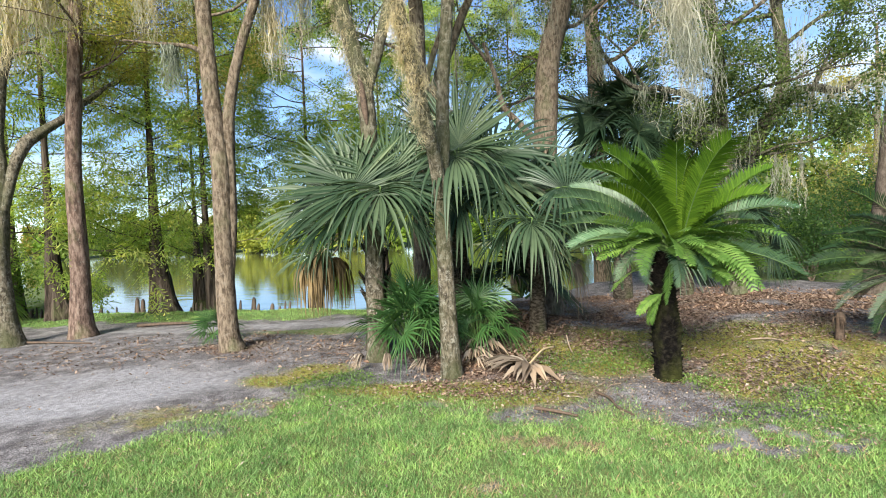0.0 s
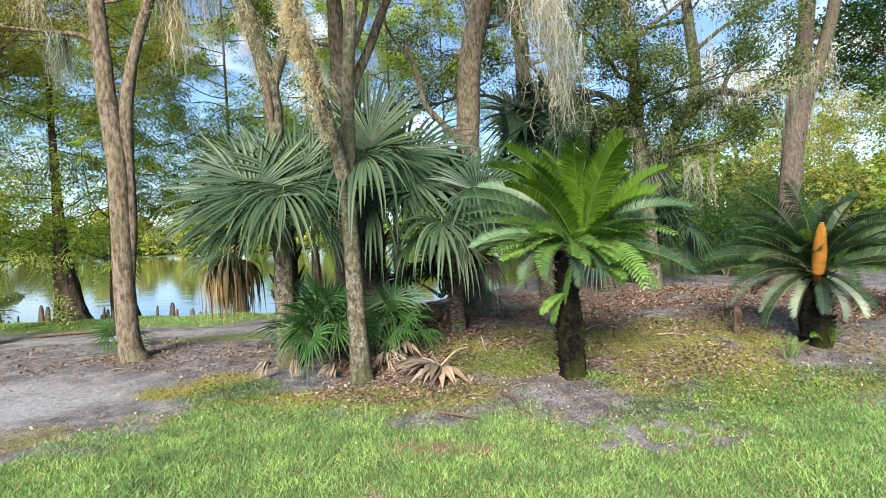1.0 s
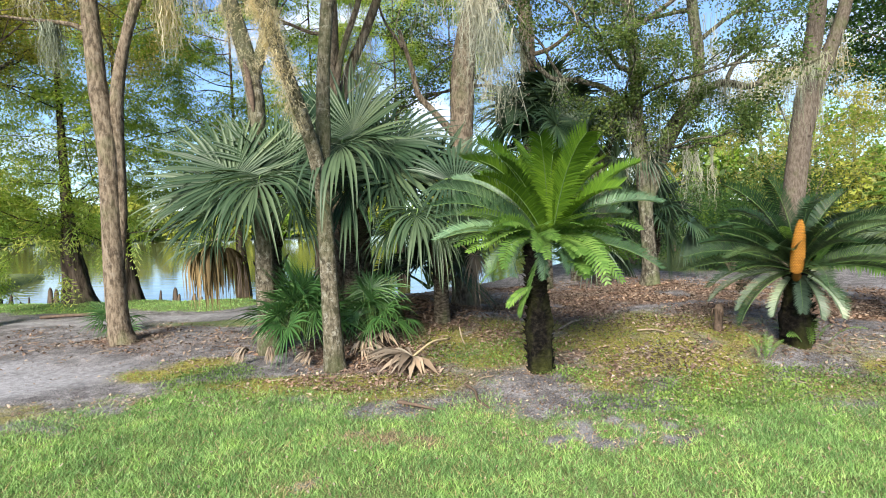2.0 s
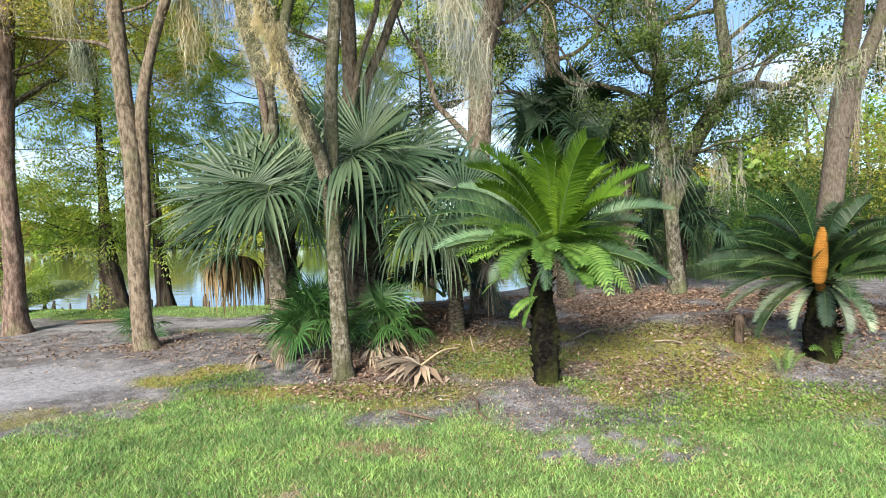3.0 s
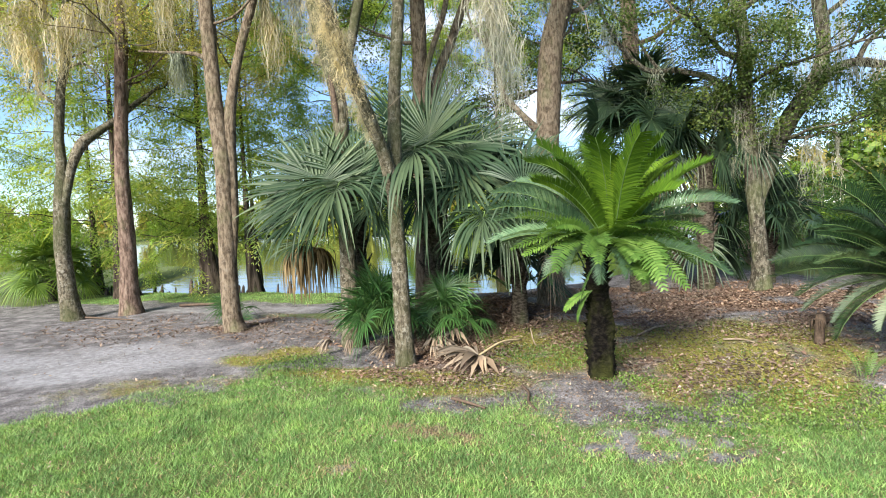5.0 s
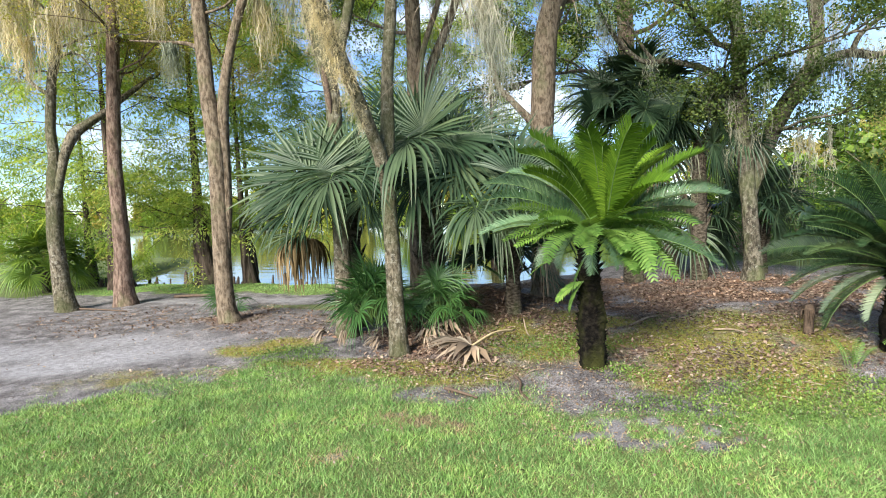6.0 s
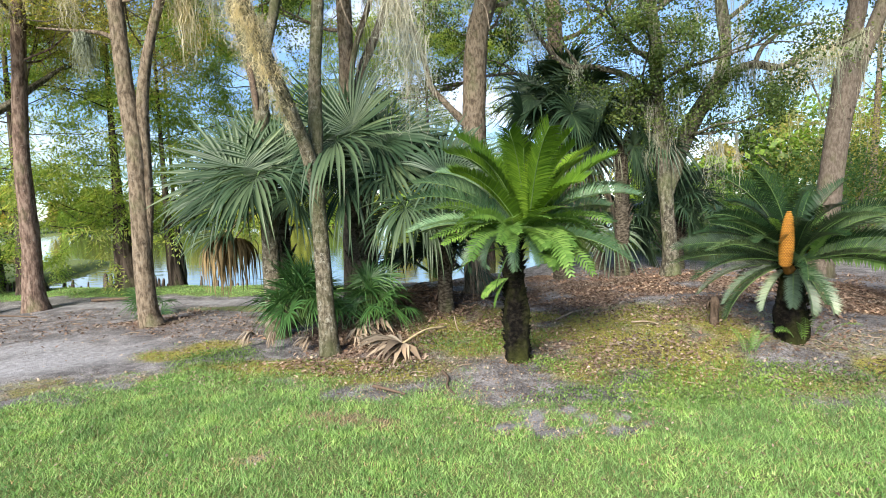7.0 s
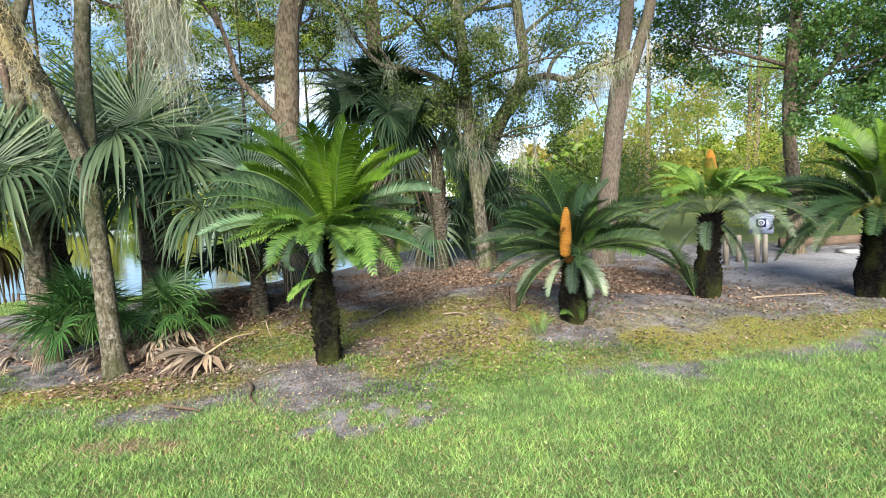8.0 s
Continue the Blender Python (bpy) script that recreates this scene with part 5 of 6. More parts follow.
fan_palm("low palmetto with drooping fans behind the live oak", 4.3, 10.9, 0.8, 77, 12, 0.7, 0.65, 0.12, 0, 75, M_FAN_SHADED, droop=0.45)
fan_palm("young dark palm with arching fans behind the clump", 1.15, 7.9, 0.4, 82, 12, 0.6, 0.65, 0.07, 25, 82, M_FAN_SHADED, droop=0.2)
fan_palm("small fresh green palmetto at the foot of the palms", -0.42, 6.3, 0.28, 78, 52, 0.50, 0.42, 0.05, 42, 89, M_FAN_FRESH, name="palmetto", droop=0.2)
fan_palm("small fresh green palmetto at the foot of the palms", 0.38, 6.45, 0.22, 79, 32, 0.42, 0.36, 0.05, 42, 89, M_FAN_FRESH, name="palmetto", droop=0.35)
fan_palm("small palmetto seedling behind the path oak", -3.55, 8.1, 0.12, 80, 9, 0.2, 0.34, 0.05, 25, 85, M_FAN_FRESH, name="palmetto", droop=0.3)
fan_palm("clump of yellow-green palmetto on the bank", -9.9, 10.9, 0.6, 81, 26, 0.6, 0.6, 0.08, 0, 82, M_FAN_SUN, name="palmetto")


# ---- cycads ----
def add_frond(plant, name, p0, az, el, length, arch, rng, mat, leaflet=0.15, count=62, vee=35.0, width=0.011, rib=0.007, twist=0.0, power=1.3, push=0.45, blunt=0.62):
    """A feather leaf: an arching midrib with a row of narrow leaflets on either side."""
    n = 22
    t = np.linspace(0, 1, n)
    ang = radians(el) - radians(arch) * t ** power
    bend_az = radians(az) + radians(twist) * t ** 2
    d = np.stack((np.cos(bend_az) * np.cos(ang), np.sin(bend_az) * np.cos(ang), np.sin(ang)), 1)
    c = np.asarray(p0, dtype=float) + np.vstack((np.zeros(3), np.cumsum(d[:-1] * length / (n - 1), axis=0)))
    s = Soup()
    tt = np.linspace(0.10, 0.995, count)
    side0 = np.stack((-np.sin(bend_az), np.cos(bend_az), np.zeros(n)), 1)
    up0 = np.cross(d, side0) * -1.0
    up0 *= np.sign(up0[:, 2:3] + 1e-6) if abs(el) < 85 else 1.0
    roll = radians(rng.normal() * 24)
    side0, up0 = side0 * math.cos(roll) + up0 * math.sin(roll), up0 * math.cos(roll) - side0 * math.sin(roll)

    def at(a0):
        return np.stack([np.interp(tt, t, a0[:, k]) for k in range(3)], 1)

    cc, dd, ss, uu = at(c), at(d), at(side0), at(up0)
    prof = np.clip((tt - 0.04) / 0.25, 0, 1) ** 0.7 * (1 - blunt * np.clip((tt - 0.7) / 0.3, 0, 1) ** 1.5)
    v0 = radians(vee)
    for sgn in (1, -1):
        ln = (leaflet * prof * rng.uniform(0.88, 1.1, count))[:, None]
        q = ss * sgn * math.cos(v0) + uu * math.sin(v0) + dd * (push + 0.4 * tt ** 2)[:, None] + rng.normal(size=(count, 3)) * 0.035
        q /= np.linalg.norm(q, axis=1)[:, None]
        tip = cc + q * ln - UP * ln * rng.uniform(0.02, 0.22, (count, 1))
        mid = cc + q * ln * 0.5
        h = dd * width * 0.5
        v = np.stack((cc - h * 0.6, cc + h * 0.6, mid + h, tip, mid - h), 1).reshape(-1, 3)
        i = np.arange(count) * 5
        s.add(v, np.stack((i, i + 1, i + 2, i + 4), 1), np.stack((i + 4, i + 2, i + 3), 1))
    fr = wpart(name, s, mat, plant)
    s = Soup()
    tube(s, np.hstack((c, np.linspace(rib, rib * 0.25, n)[:, None]))[::3], 4)
    wpart("midrib", s, M_STALK, plant, under=fr)
    return fr


def cycad_stem(plant, x, y, r, h, seed, lean=(0, 0), foot=1.15):
    rng = np.random.default_rng(seed)
    z0 = gz(x, y)
    s = Soup()
    pts = [(x, y, z0 - 0.06, r * foot), (x, y, z0 + h * 0.15, r * 1.14), (x, y, z0 + h * 0.36, r * 1.16), (x + lean[0] * 0.3, y + lean[1] * 0.3, z0 + h * 0.47, r * 0.95), (x + lean[0] * 0.7, y + lean[1] * 0.7, z0 + h * 0.75, r * 0.82), (x + lean[0], y + lean[1], z0 + h, r * 0.72)]
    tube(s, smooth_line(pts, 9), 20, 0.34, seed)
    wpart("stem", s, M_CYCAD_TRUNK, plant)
    s = Soup()
    rows = max(8, int(h / 0.05))
    for i in range(rows):
        zz = h * (i + 0.5) / rows
        q = zz / h
        rr = r * float(np.interp(q, (0, 0.36, 0.47, 1), (1.12, 1.14, 0.94, 0.75)))
        for j in range(18):
            a0 = (j + 0.5 * (i % 2)) * 2 * math.pi / 18 + rng.normal() * 0.14
            u = np.array([math.cos(a0), math.sin(a0), 0])
            w = np.array([-u[1], u[0], 0])
            o = np.array([x + lean[0] * q, y + lean[1] * q, z0 + zz + rng.normal() * 0.02]) + u * rr * 0.97
            if rng.random() < 0.2:
                continue
            ln = rng.uniform(0.015, 0.065) * (0.6 + 0.5 * q + 0.8 * q ** 4)
            tip = o + u * ln + UP * ln * 0.9
            hw = 0.036 * rng.uniform(0.7, 1.3)
            s.add(np.stack((o - w * hw, o + w * hw, o + UP * 0.03 + u * 0.004, tip)), None, [(0, 1, 3), (1, 2, 3), (2, 0, 3)])
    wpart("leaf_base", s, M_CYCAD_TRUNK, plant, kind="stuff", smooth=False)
    return np.array([x + lean[0], y + lean[1], z0 + h])


def cone_part(plant, top, h, r, seed, lean=(0, 0)):
    """A pollen cone: a spindle set with rows of blunt scales."""
    s = Soup()
    prof = [(0.0, 0.75), (0.15, 0.95), (0.4, 1.0), (0.7, 0.8), (0.9, 0.5), (1.0, 0.12)]
    tube(s, smooth_line([(top[0] + lean[0] * q, top[1] + lean[1] * q, top[2] + h * q, r * w) for q, w in prof], 5), 16, 0.05, seed)
    core = wpart("cone", s, M_CONE_CORE, plant, "orange upright pollen cone")
    s = Soup()
    for i in range(34):
        q = (i + 0.5) / 34
        rr = r * float(np.interp(q, [a0 for a0, _ in prof], [b0 for _, b0 in prof]))
        for j in range(16):
            a0 = (j + 0.5 * (i % 2)) * math.pi / 8
            u = np.array([math.cos(a0), math.sin(a0), 0])
            w = np.array([-u[1], u[0], 0])
            o = np.array([top[0] + lean[0] * q, top[1] + lean[1] * q, top[2] + h * q]) + u * rr * 0.98
            b0 = rr * 0.18
            s.add(np.stack((o - w * b0, o + w * b0, o + UP * h / 34 * 0.9, o + u * 0.014 + UP * h / 80)), None, [(0, 1, 3), (1, 2, 3), (2, 0, 3)])
    wpart("cone_scale", s, M_CONE, plant, kind="stuff", smooth=False, under=core)
    return core


def crown(plant, top, seed, count, el, length, arch, mat, name="frond", leaflet=0.15, n=62, spread=0.05, **kw):
    rng = np.random.default_rng(seed)
    for k in range(count):
        q = (k + 0.5) / count
        az = k * 137.5 + rng.normal() * 10 + seed * 31
        p0 = np.asarray(top) + np.array([math.cos(radians(az)) * spread, math.sin(radians(az)) * spread, rng.uniform(-0.03, 0.03)])
        add_frond(plant, name, p0, az, el[0] + (el[1] - el[0]) * q + rng.normal() * 7, length * rng.uniform(0.8, 1.12), arch * rng.uniform(0.8, 1.2), rng, mat, leaflet, n, twist=rng.normal() * 12, **kw)


def ferns(plant, top, seed, count, length=0.5, el=(-5, 40), arch=85, spread=0.10, drop=0.1, azs=None, blade=0.095):
    rng = np.random.default_rng(seed)
    for k in range(count):
        az = azs[k] if azs else rng.uniform(0, 360)
        p0 = np.asarray(top) + np.array([math.cos(radians(az)) * spread, math.sin(radians(az)) * spread, -rng.uniform(0, drop)])
        add_frond(plant, "fern_frond", p0, az, rng.uniform(*el), length * rng.uniform(0.7, 1.2), arch * rng.uniform(0.7, 1.2), rng, M_FERN, blade, 22 if blade > 0.06 else 13, vee=8, width=0.26 * blade, rib=0.004, twist=rng.normal() * 25, push=0.3)


c1 = thing("sago_palm", (2.05, 4.95, gz(2.05, 4.95)), 0, "sago palm with upright lime-green new fronds and ferns on its stem", "cycad", "sago palms in the bed")
top1 = cycad_stem(c1, 2.07, 4.97, 0.102, 1.2, 41, (-0.03, 0.0))
top1 = top1 + (0.05, 0, 0)
crown(c1, top1 + (0.10, 0, 0.04), 1, 21, (54, 89), 1.04, 50, M_CYC_NEW, "new_frond", 0.205, 130, vee=30, width=0.0125, power=2.0, push=0.42, blunt=0.4)
for k in range(16):
    rg = np.random.default_rng(400 + k)
    add_frond(c1, "old_frond", top1 + (0, 0, 0.02), -25 + k * 15.0 + rg.normal() * 6, 14 + 22 * (k % 3) / 2 + rg.normal() * 5, 1.02 * rg.uniform(0.9, 1.1), 48 * rg.uniform(0.8, 1.2), rg, M_CYC_OLD, 0.15, 72, width=0.012, power=1.6)
for k, (az, el, ln) in enumerate(((150, 52, 1.15), (172, 44, 1.2), (120, 58, 1.15), (95, 62, 1.1), (60, 55, 1.15), (30, 46, 1.2), (10, 38, 1.2), (190, 36, 1.15), (345, 34, 1.15))):
    add_frond(c1, "old_frond", top1 + (0.04, 0.05, 0.04), az, el, ln, 52, np.random.default_rng(430 + k), M_CYC_OLD, 0.17, 96, width=0.010, power=1.7)
ferns(c1, top1 + (0, 0, 0.13), 3, 34, 0.6, (0, 40), 52, 0.12, 0.12, [160 + (k * 67) % 235 for k in range(34)], 0.10)
ferns(c1, top1 + (0.05, 0, 0.08), 14, 14, 0.76, (-5, 30), 65, 0.12, 0.1, [295 + (k * 29) % 75 for k in range(14)], 0.10)
ferns(c1, top1 + (0, 0, 0.0), 4, 12, 0.5, (-10, 25), 50, 0.12, 0.15, [300, 320, 340, 355, 280, 10, 330, 250, 310, 20, 345, 200])
for k, (az, el, ln) in enumerate(((262, 12, 0.58), (225, 18, 0.62), (292, 20, 0.6), (190, 15, 0.7))):
    add_frond(c1, "old_frond", top1, az, el, ln, 120, np.random.default_rng(80 + k), M_CYC_OLD, 0.11, 56, width=0.009)
for k, (az, el) in enumerate(((195, -15), (215, -38), (180, -45))):
    add_frond(c1, "fern_frond", (1.99, 4.87, 0.94), az, el, 0.31, 45, np.random.default_rng(5 + k), M_FERN, 0.075, 18, vee=8, width=0.020, rib=0.004)

c2 = thing("sago_palm", (4.79, 5.2, gz(4.79, 5.2)), 0, "low sago palm with spreading dark fronds and an orange cone", "cycad", "sago palms in the bed")
top2 = cycad_stem(c2, 4.79, 5.2, 0.128, 0.76, 42)
crown(c2, top2 + (0, 0, 0.05), 5, 26, (34, 78), 1.0, 58, M_CYC_DARK, "new_frond", 0.16, 64, width=0.013)
crown(c2, top2, 6, 22, (8, 44), 0.98, 50, M_CYC_DARK, "old_frond", 0.15, 60, width=0.0125)
for k, (az, el, ln) in enumerate(((192, 2, 0.85), (205, -18, 0.6), (240, -22, 0.5), (268, -25, 0.55), (285, -15, 0.62), (172, 8, 0.95))):
    add_frond(c2, "old_frond", top2 - (0, 0, 0.03), az, el, ln, 62, np.random.default_rng(460 + k), M_CYC_GREY, 0.115, 60, width=0.012)
ferns(c2, top2 + (0.08, 0, 0.08), 8, 9, 0.55, (50, 80), 60, 0.10, 0.05, [10, 340, 280, 25, 300, 200, 45, 330, 90], 0.09)
for k, (az, el, ln) in enumerate(((352, 34, 0.85), (335, 20, 0.7), (12, 42, 0.7))):
    add_frond(c2, "fern_frond", top2 + (0.1, -0.05, 0.06), az, el, ln, 66, np.random.default_rng(480 + k), M_FERN, 0.13, 22, vee=-12, width=0.032, rib=0.004, push=0.15)
ferns(c2, (4.85, 5.1, gz(4.85, 5.1) + 0.08), 9, 9, 0.34, (40, 75), 70, 0.15, 0.02, None, 0.045)
ferns(c2, (4.2, 4.85, gz(4.2, 4.85) + 0.04), 10, 6, 0.26, (55, 80), 50, 0.05, 0.02, None, 0.035)
cone_part(c2, (4.53, 4.88, 0.97), 0.50, 0.054, 3, (-0.02, -0.08))
s = Soup()
tube(s, smooth_line([(*(top2 - (0.05, 0.05, 0.05)), 0.045), (4.62, 5.0, 0.90, 0.032), (4.53, 4.88, 0.99, 0.028)], 5), 8, 0.1, 2)
wpart("cone_stalk", s, M_CONE_CORE, c2)
cone_part(c2, (4.98, 5.25, 0.98), 0.30, 0.035, 4, (0.05, 0.0))

c3 = thing("sago_palm", (7.25, 5.95, gz(7.25, 5.95)), 0, "sago palm crowned with ferns and an orange cone", "cycad", "sago palms in the bed")
top3 = cycad_stem(c3, 7.22, 5.95, 0.148, 1.15, 43, (0.05, 0))
crown(c3, top3, 11, 16, (2, 34), 1.5, 84, M_CYC_GREY, "old_frond", 0.16, 64)
crown(c3, top3 - (0, 0, 0.1), 12, 5, (-45, -15), 0.8, 45, M_CYC_GREY, "old_frond", 0.14, 56)
ferns(c3, top3 + (0, 0, 0.27), 13, 70, 0.72, (22, 70), 72, 0.22, 0.12, None, 0.115)
cone_part(c3, (7.22, 5.9, 1.68), 0.42, 0.072, 5)
for k, az in enumerate((150, 165, 180, 200, 215, 190)):
    add_frond(c3, "old_frond", (6.98, 5.9, gz(6.98, 5.9) + 0.02), az, 74 - 4 * k, 0.95, 28, np.random.default_rng(60 + k), M_CYC_DARK, 0.13, 50)

c4 = thing("sago_palm", (9.4, 5.3, gz(9.4, 5.3)), 0, "large sago palm with bright upright fronds and a thick stem", "cycad", "sago palms in the bed")
top4 = cycad_stem(c4, 9.4, 5.3, 0.2, 1.15, 44)
crown(c4, top4 + (0.1, 0, 0.06), 14, 14, (56, 86), 1.35, 50, M_CYC_NEW, "new_frond", 0.23, 120, vee=20, width=0.019, power=1.8)
crown(c4, top4, 15, 40, (0, 45), 1.55, 62, M_CYC_DARK, "old_frond", 0.2, 80, width=0.016)
ferns(c4, top4, 16, 6, 0.5)
for k, (az, el) in enumerate(((205, 35), (190, 22), (220, 12))):
    add_frond(c4, "old_frond", top4 + (-0.1, -0.1, 0.0), az, el, 0.62, 60, np.random.default_rng(90 + k), M_LEAF_GOLD, 0.12, 36, width=0.014)


# ---- hanging moss ----
def along(line, n, seed, jitter=0.05):
    rng = np.random.default_rng(seed)
    p = smooth_line([q[:3] for q in line], 10)
    i = rng.integers(0, len(p), n)
    return p[i] + rng.normal(size=(n, 3)) * jitter


moss_clumps("long grey moss hanging from a branch over the lawn", [(1.16 + 0.022 * k + 0.03 * math.sin(k * 2.4), 2.85 + 0.03 * math.cos(k * 2.4), 3.45 - 0.1 * k) for k in range(10)], 0.5, 0.036, 78, 1, 0.0013, M_MOSS)
moss_clumps("matted grey moss clinging to the leaning oak stem", along(T2[1][2:8], 60, 2, 0.035), 0.16, 0.032, 36, 2, 0.0017, M_MOSS_SUNLIT)
moss_clumps("matted grey moss clinging to the forked oak", along(T3[0][4:8], 36, 3, 0.05), 0.18, 0.04, 34, 3, 0.0017, M_MOSS_SUNLIT)
moss_clumps("pale moss hanging from the oak's stub branch", [(-3.42, 6.97, 4.13), (-3.48, 6.96, 4.14), (-3.38, 6.98, 4.12)], 0.6, 0.03, 60, 4, 0.004, M_MOSS_DIM)
moss_clumps("pale moss hanging high in the oak crown", [(x, y, z) for x, y, z in ((-3.9, 7.4, 5.3), (-4.3, 7.8, 5.6), (-2.3, 7.3, 5.4), (-1.9, 7.5, 5.7), (-2.1, 7.7, 5.5), (-3.4, 7.2, 5.6), (-2.6, 7.6, 5.9), (-2.3, 7.4, 5.0), (-2.2, 7.4, 4.7), (-1.8, 7.4, 5.1))], 1.0, 0.07, 60, 5, 0.005, M_MOSS_SUNLIT)
moss_clumps("grey moss in a sunlit tone hanging over the path", [(x, y, z) for x, y, z in ((-6.9, 8.2, 6.0), (-7.4, 8.5, 5.9), (-6.4, 8.3, 5.6), (-6.3, 8.0, 5.2), (-7.9, 8.8, 5.8), (-5.4, 8.5, 6.0), (-7.1, 8.0, 5.6), (-8.2, 8.6, 6.2), (-6.84, 8.2, 5.9), (-5.99, 8.2, 5.9), (-5.92, 8.2, 5.4), (-7.5, 8.2, 5.5), (-7.05, 8.2, 4.9), (-5.6, 8.2, 5.8))], 1.1, 0.08, 70, 6, 0.006, M_MOSS_SUNLIT)
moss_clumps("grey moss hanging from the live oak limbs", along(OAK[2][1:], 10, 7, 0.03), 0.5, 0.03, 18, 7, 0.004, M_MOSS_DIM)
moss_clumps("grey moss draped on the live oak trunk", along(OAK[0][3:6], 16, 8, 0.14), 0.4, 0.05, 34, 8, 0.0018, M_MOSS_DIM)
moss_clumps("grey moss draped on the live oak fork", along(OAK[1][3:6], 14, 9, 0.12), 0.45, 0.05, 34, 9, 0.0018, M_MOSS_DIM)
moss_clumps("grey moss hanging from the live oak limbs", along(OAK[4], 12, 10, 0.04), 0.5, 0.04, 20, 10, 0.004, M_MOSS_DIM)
moss_clumps("long moss hanging from a low live oak limb", [(5.75, 9.2, 2.66), (5.78, 9.2, 2.62), (5.93, 9.2, 2.67), (5.95, 9.2, 2.6), (6.18, 9.2, 2.68), (6.22, 9.2, 2.66)], 1.0, 0.025, 14, 11, 0.003, M_MOSS)
moss_clumps("long grey moss hanging high in the live oak", [(6.3, 9.3, 4.75), (6.32, 9.3, 4.4), (6.46, 9.4, 3.8), (6.9, 9.4, 3.85), (6.73, 9.3, 4.45), (5.53, 9.2, 4.67), (5.18, 9.25, 3.1), (4.81, 9.3, 3.2), (4.5, 9.4, 3.72), (7.3, 9.35, 3.95)], 0.95, 0.035, 16, 12, 0.003, M_MOSS)

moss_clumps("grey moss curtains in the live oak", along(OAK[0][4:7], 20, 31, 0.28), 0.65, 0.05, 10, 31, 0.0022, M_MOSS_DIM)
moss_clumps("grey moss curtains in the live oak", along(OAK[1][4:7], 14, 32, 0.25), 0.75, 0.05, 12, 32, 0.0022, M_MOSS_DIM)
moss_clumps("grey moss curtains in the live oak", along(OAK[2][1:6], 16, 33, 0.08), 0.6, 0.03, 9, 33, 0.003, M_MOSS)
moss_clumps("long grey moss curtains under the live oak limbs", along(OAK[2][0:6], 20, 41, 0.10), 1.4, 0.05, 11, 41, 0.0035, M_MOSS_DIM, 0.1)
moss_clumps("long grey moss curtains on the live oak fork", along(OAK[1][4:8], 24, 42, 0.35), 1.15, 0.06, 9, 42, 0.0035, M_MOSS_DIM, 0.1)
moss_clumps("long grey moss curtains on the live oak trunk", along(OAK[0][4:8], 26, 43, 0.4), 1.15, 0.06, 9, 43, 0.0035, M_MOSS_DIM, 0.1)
moss_clumps("grey moss hanging from the leaning oak's fork", along(RT[1][1:4], 5, 44, 0.12), 1.5, 0.04, 12, 44, 0.004, M_MOSS, 0.1)
moss_clumps("grey moss hanging in the straight brown oak", along(T5[0][4:7], 12, 45, 0.5), 0.9, 0.06, 14, 45, 0.004, M_MOSS, 0.1)
moss_clumps("grey moss hanging behind the palm clump", along(T4[1][1:5], 10, 46, 0.25), 0.9, 0.05, 14, 46, 0.004, M_MOSS, 0.1)

rt2 = np.random.default_rng(91)
dead_branch = thing("dead_branch", (1.2, 2.87, gz(1.2, 2.87)), 0, "pale leafless twigs hanging with moss from the overhead branch", "branch")
for k in range(9):
    q = np.array([1.2 + rt2.normal() * 0.05, 2.87 + rt2.normal() * 0.05, 3.42 - 0.05 * k])
    dirn = np.array([rt2.normal() * 0.22 + 0.1, rt2.normal() * 0.15, -0.32])
    line = [(*q, 0.0024)]
    for m in range(5):
        dirn = dirn + rt2.normal(size=3) * (0.10, 0.10, 0.05)
        q = q + dirn * 0.55
        line.append((*q, 0.0024 - 0.0003 * (m + 1)))
        if q[2] < 2.25:
            break
    s = Soup()
    tube(s, smooth_line(line, 4), 5)
    wpart("twig", s, M_TWIG, dead_branch)


# ---- cypress knees, sticks, fallen palm leaves ----
def knee(x, y, h, r, seed):
    th = thing("cypress_knee", (x, y, gz(x, y)), 0, "dark pointed cypress knee at the water's edge", "root", "cypress knees")
    s = Soup()
    z0 = gz(x, y) - 0.04
    tube(s, smooth_line([(x, y, z0, r * 1.5), (x + 0.01, y, z0 + h * 0.5, r), (x + 0.02, y, z0 + h * 0.85, r * 0.75), (x + 0.02, y, z0 + h, r * 0.3)], 4), 9, 0.25, seed)
    wpart("knee", s, M_BARK_CYP, th)


rk = random.Random(9)
for k in range(34):
    x = rk.uniform(-9.5, -2.6)
    knee(x, float(shore(x)) + rk.uniform(-0.75, -0.4), rk.uniform(0.14, 0.34), rk.uniform(0.02, 0.035), k)
for x, h in ((-7.0, 0.50), (-6.88, 0.46), (-4.35, 0.42), (-6.6, 0.36), (-3.9, 0.3)):
    knee(x, float(shore(x)) - 0.5, h, 0.05, int(h * 100))


def stick(label, pts, r, mat, seed, name="fallen_stick"):
    x, y = pts[0][:2]
    th = thing(name, (x, y, gz(x, y)), 0, label, "stick")
    s = Soup()
    line = [(p[0], p[1], gz(p[0], p[1]) + p[2], r * w) for p, w in zip(pts, np.linspace(1.0, 0.6, len(pts)))]
    tube(s, smooth_line(line, 5), 7, 0.25, seed)
    wpart("wood", s, mat, th)
    return th


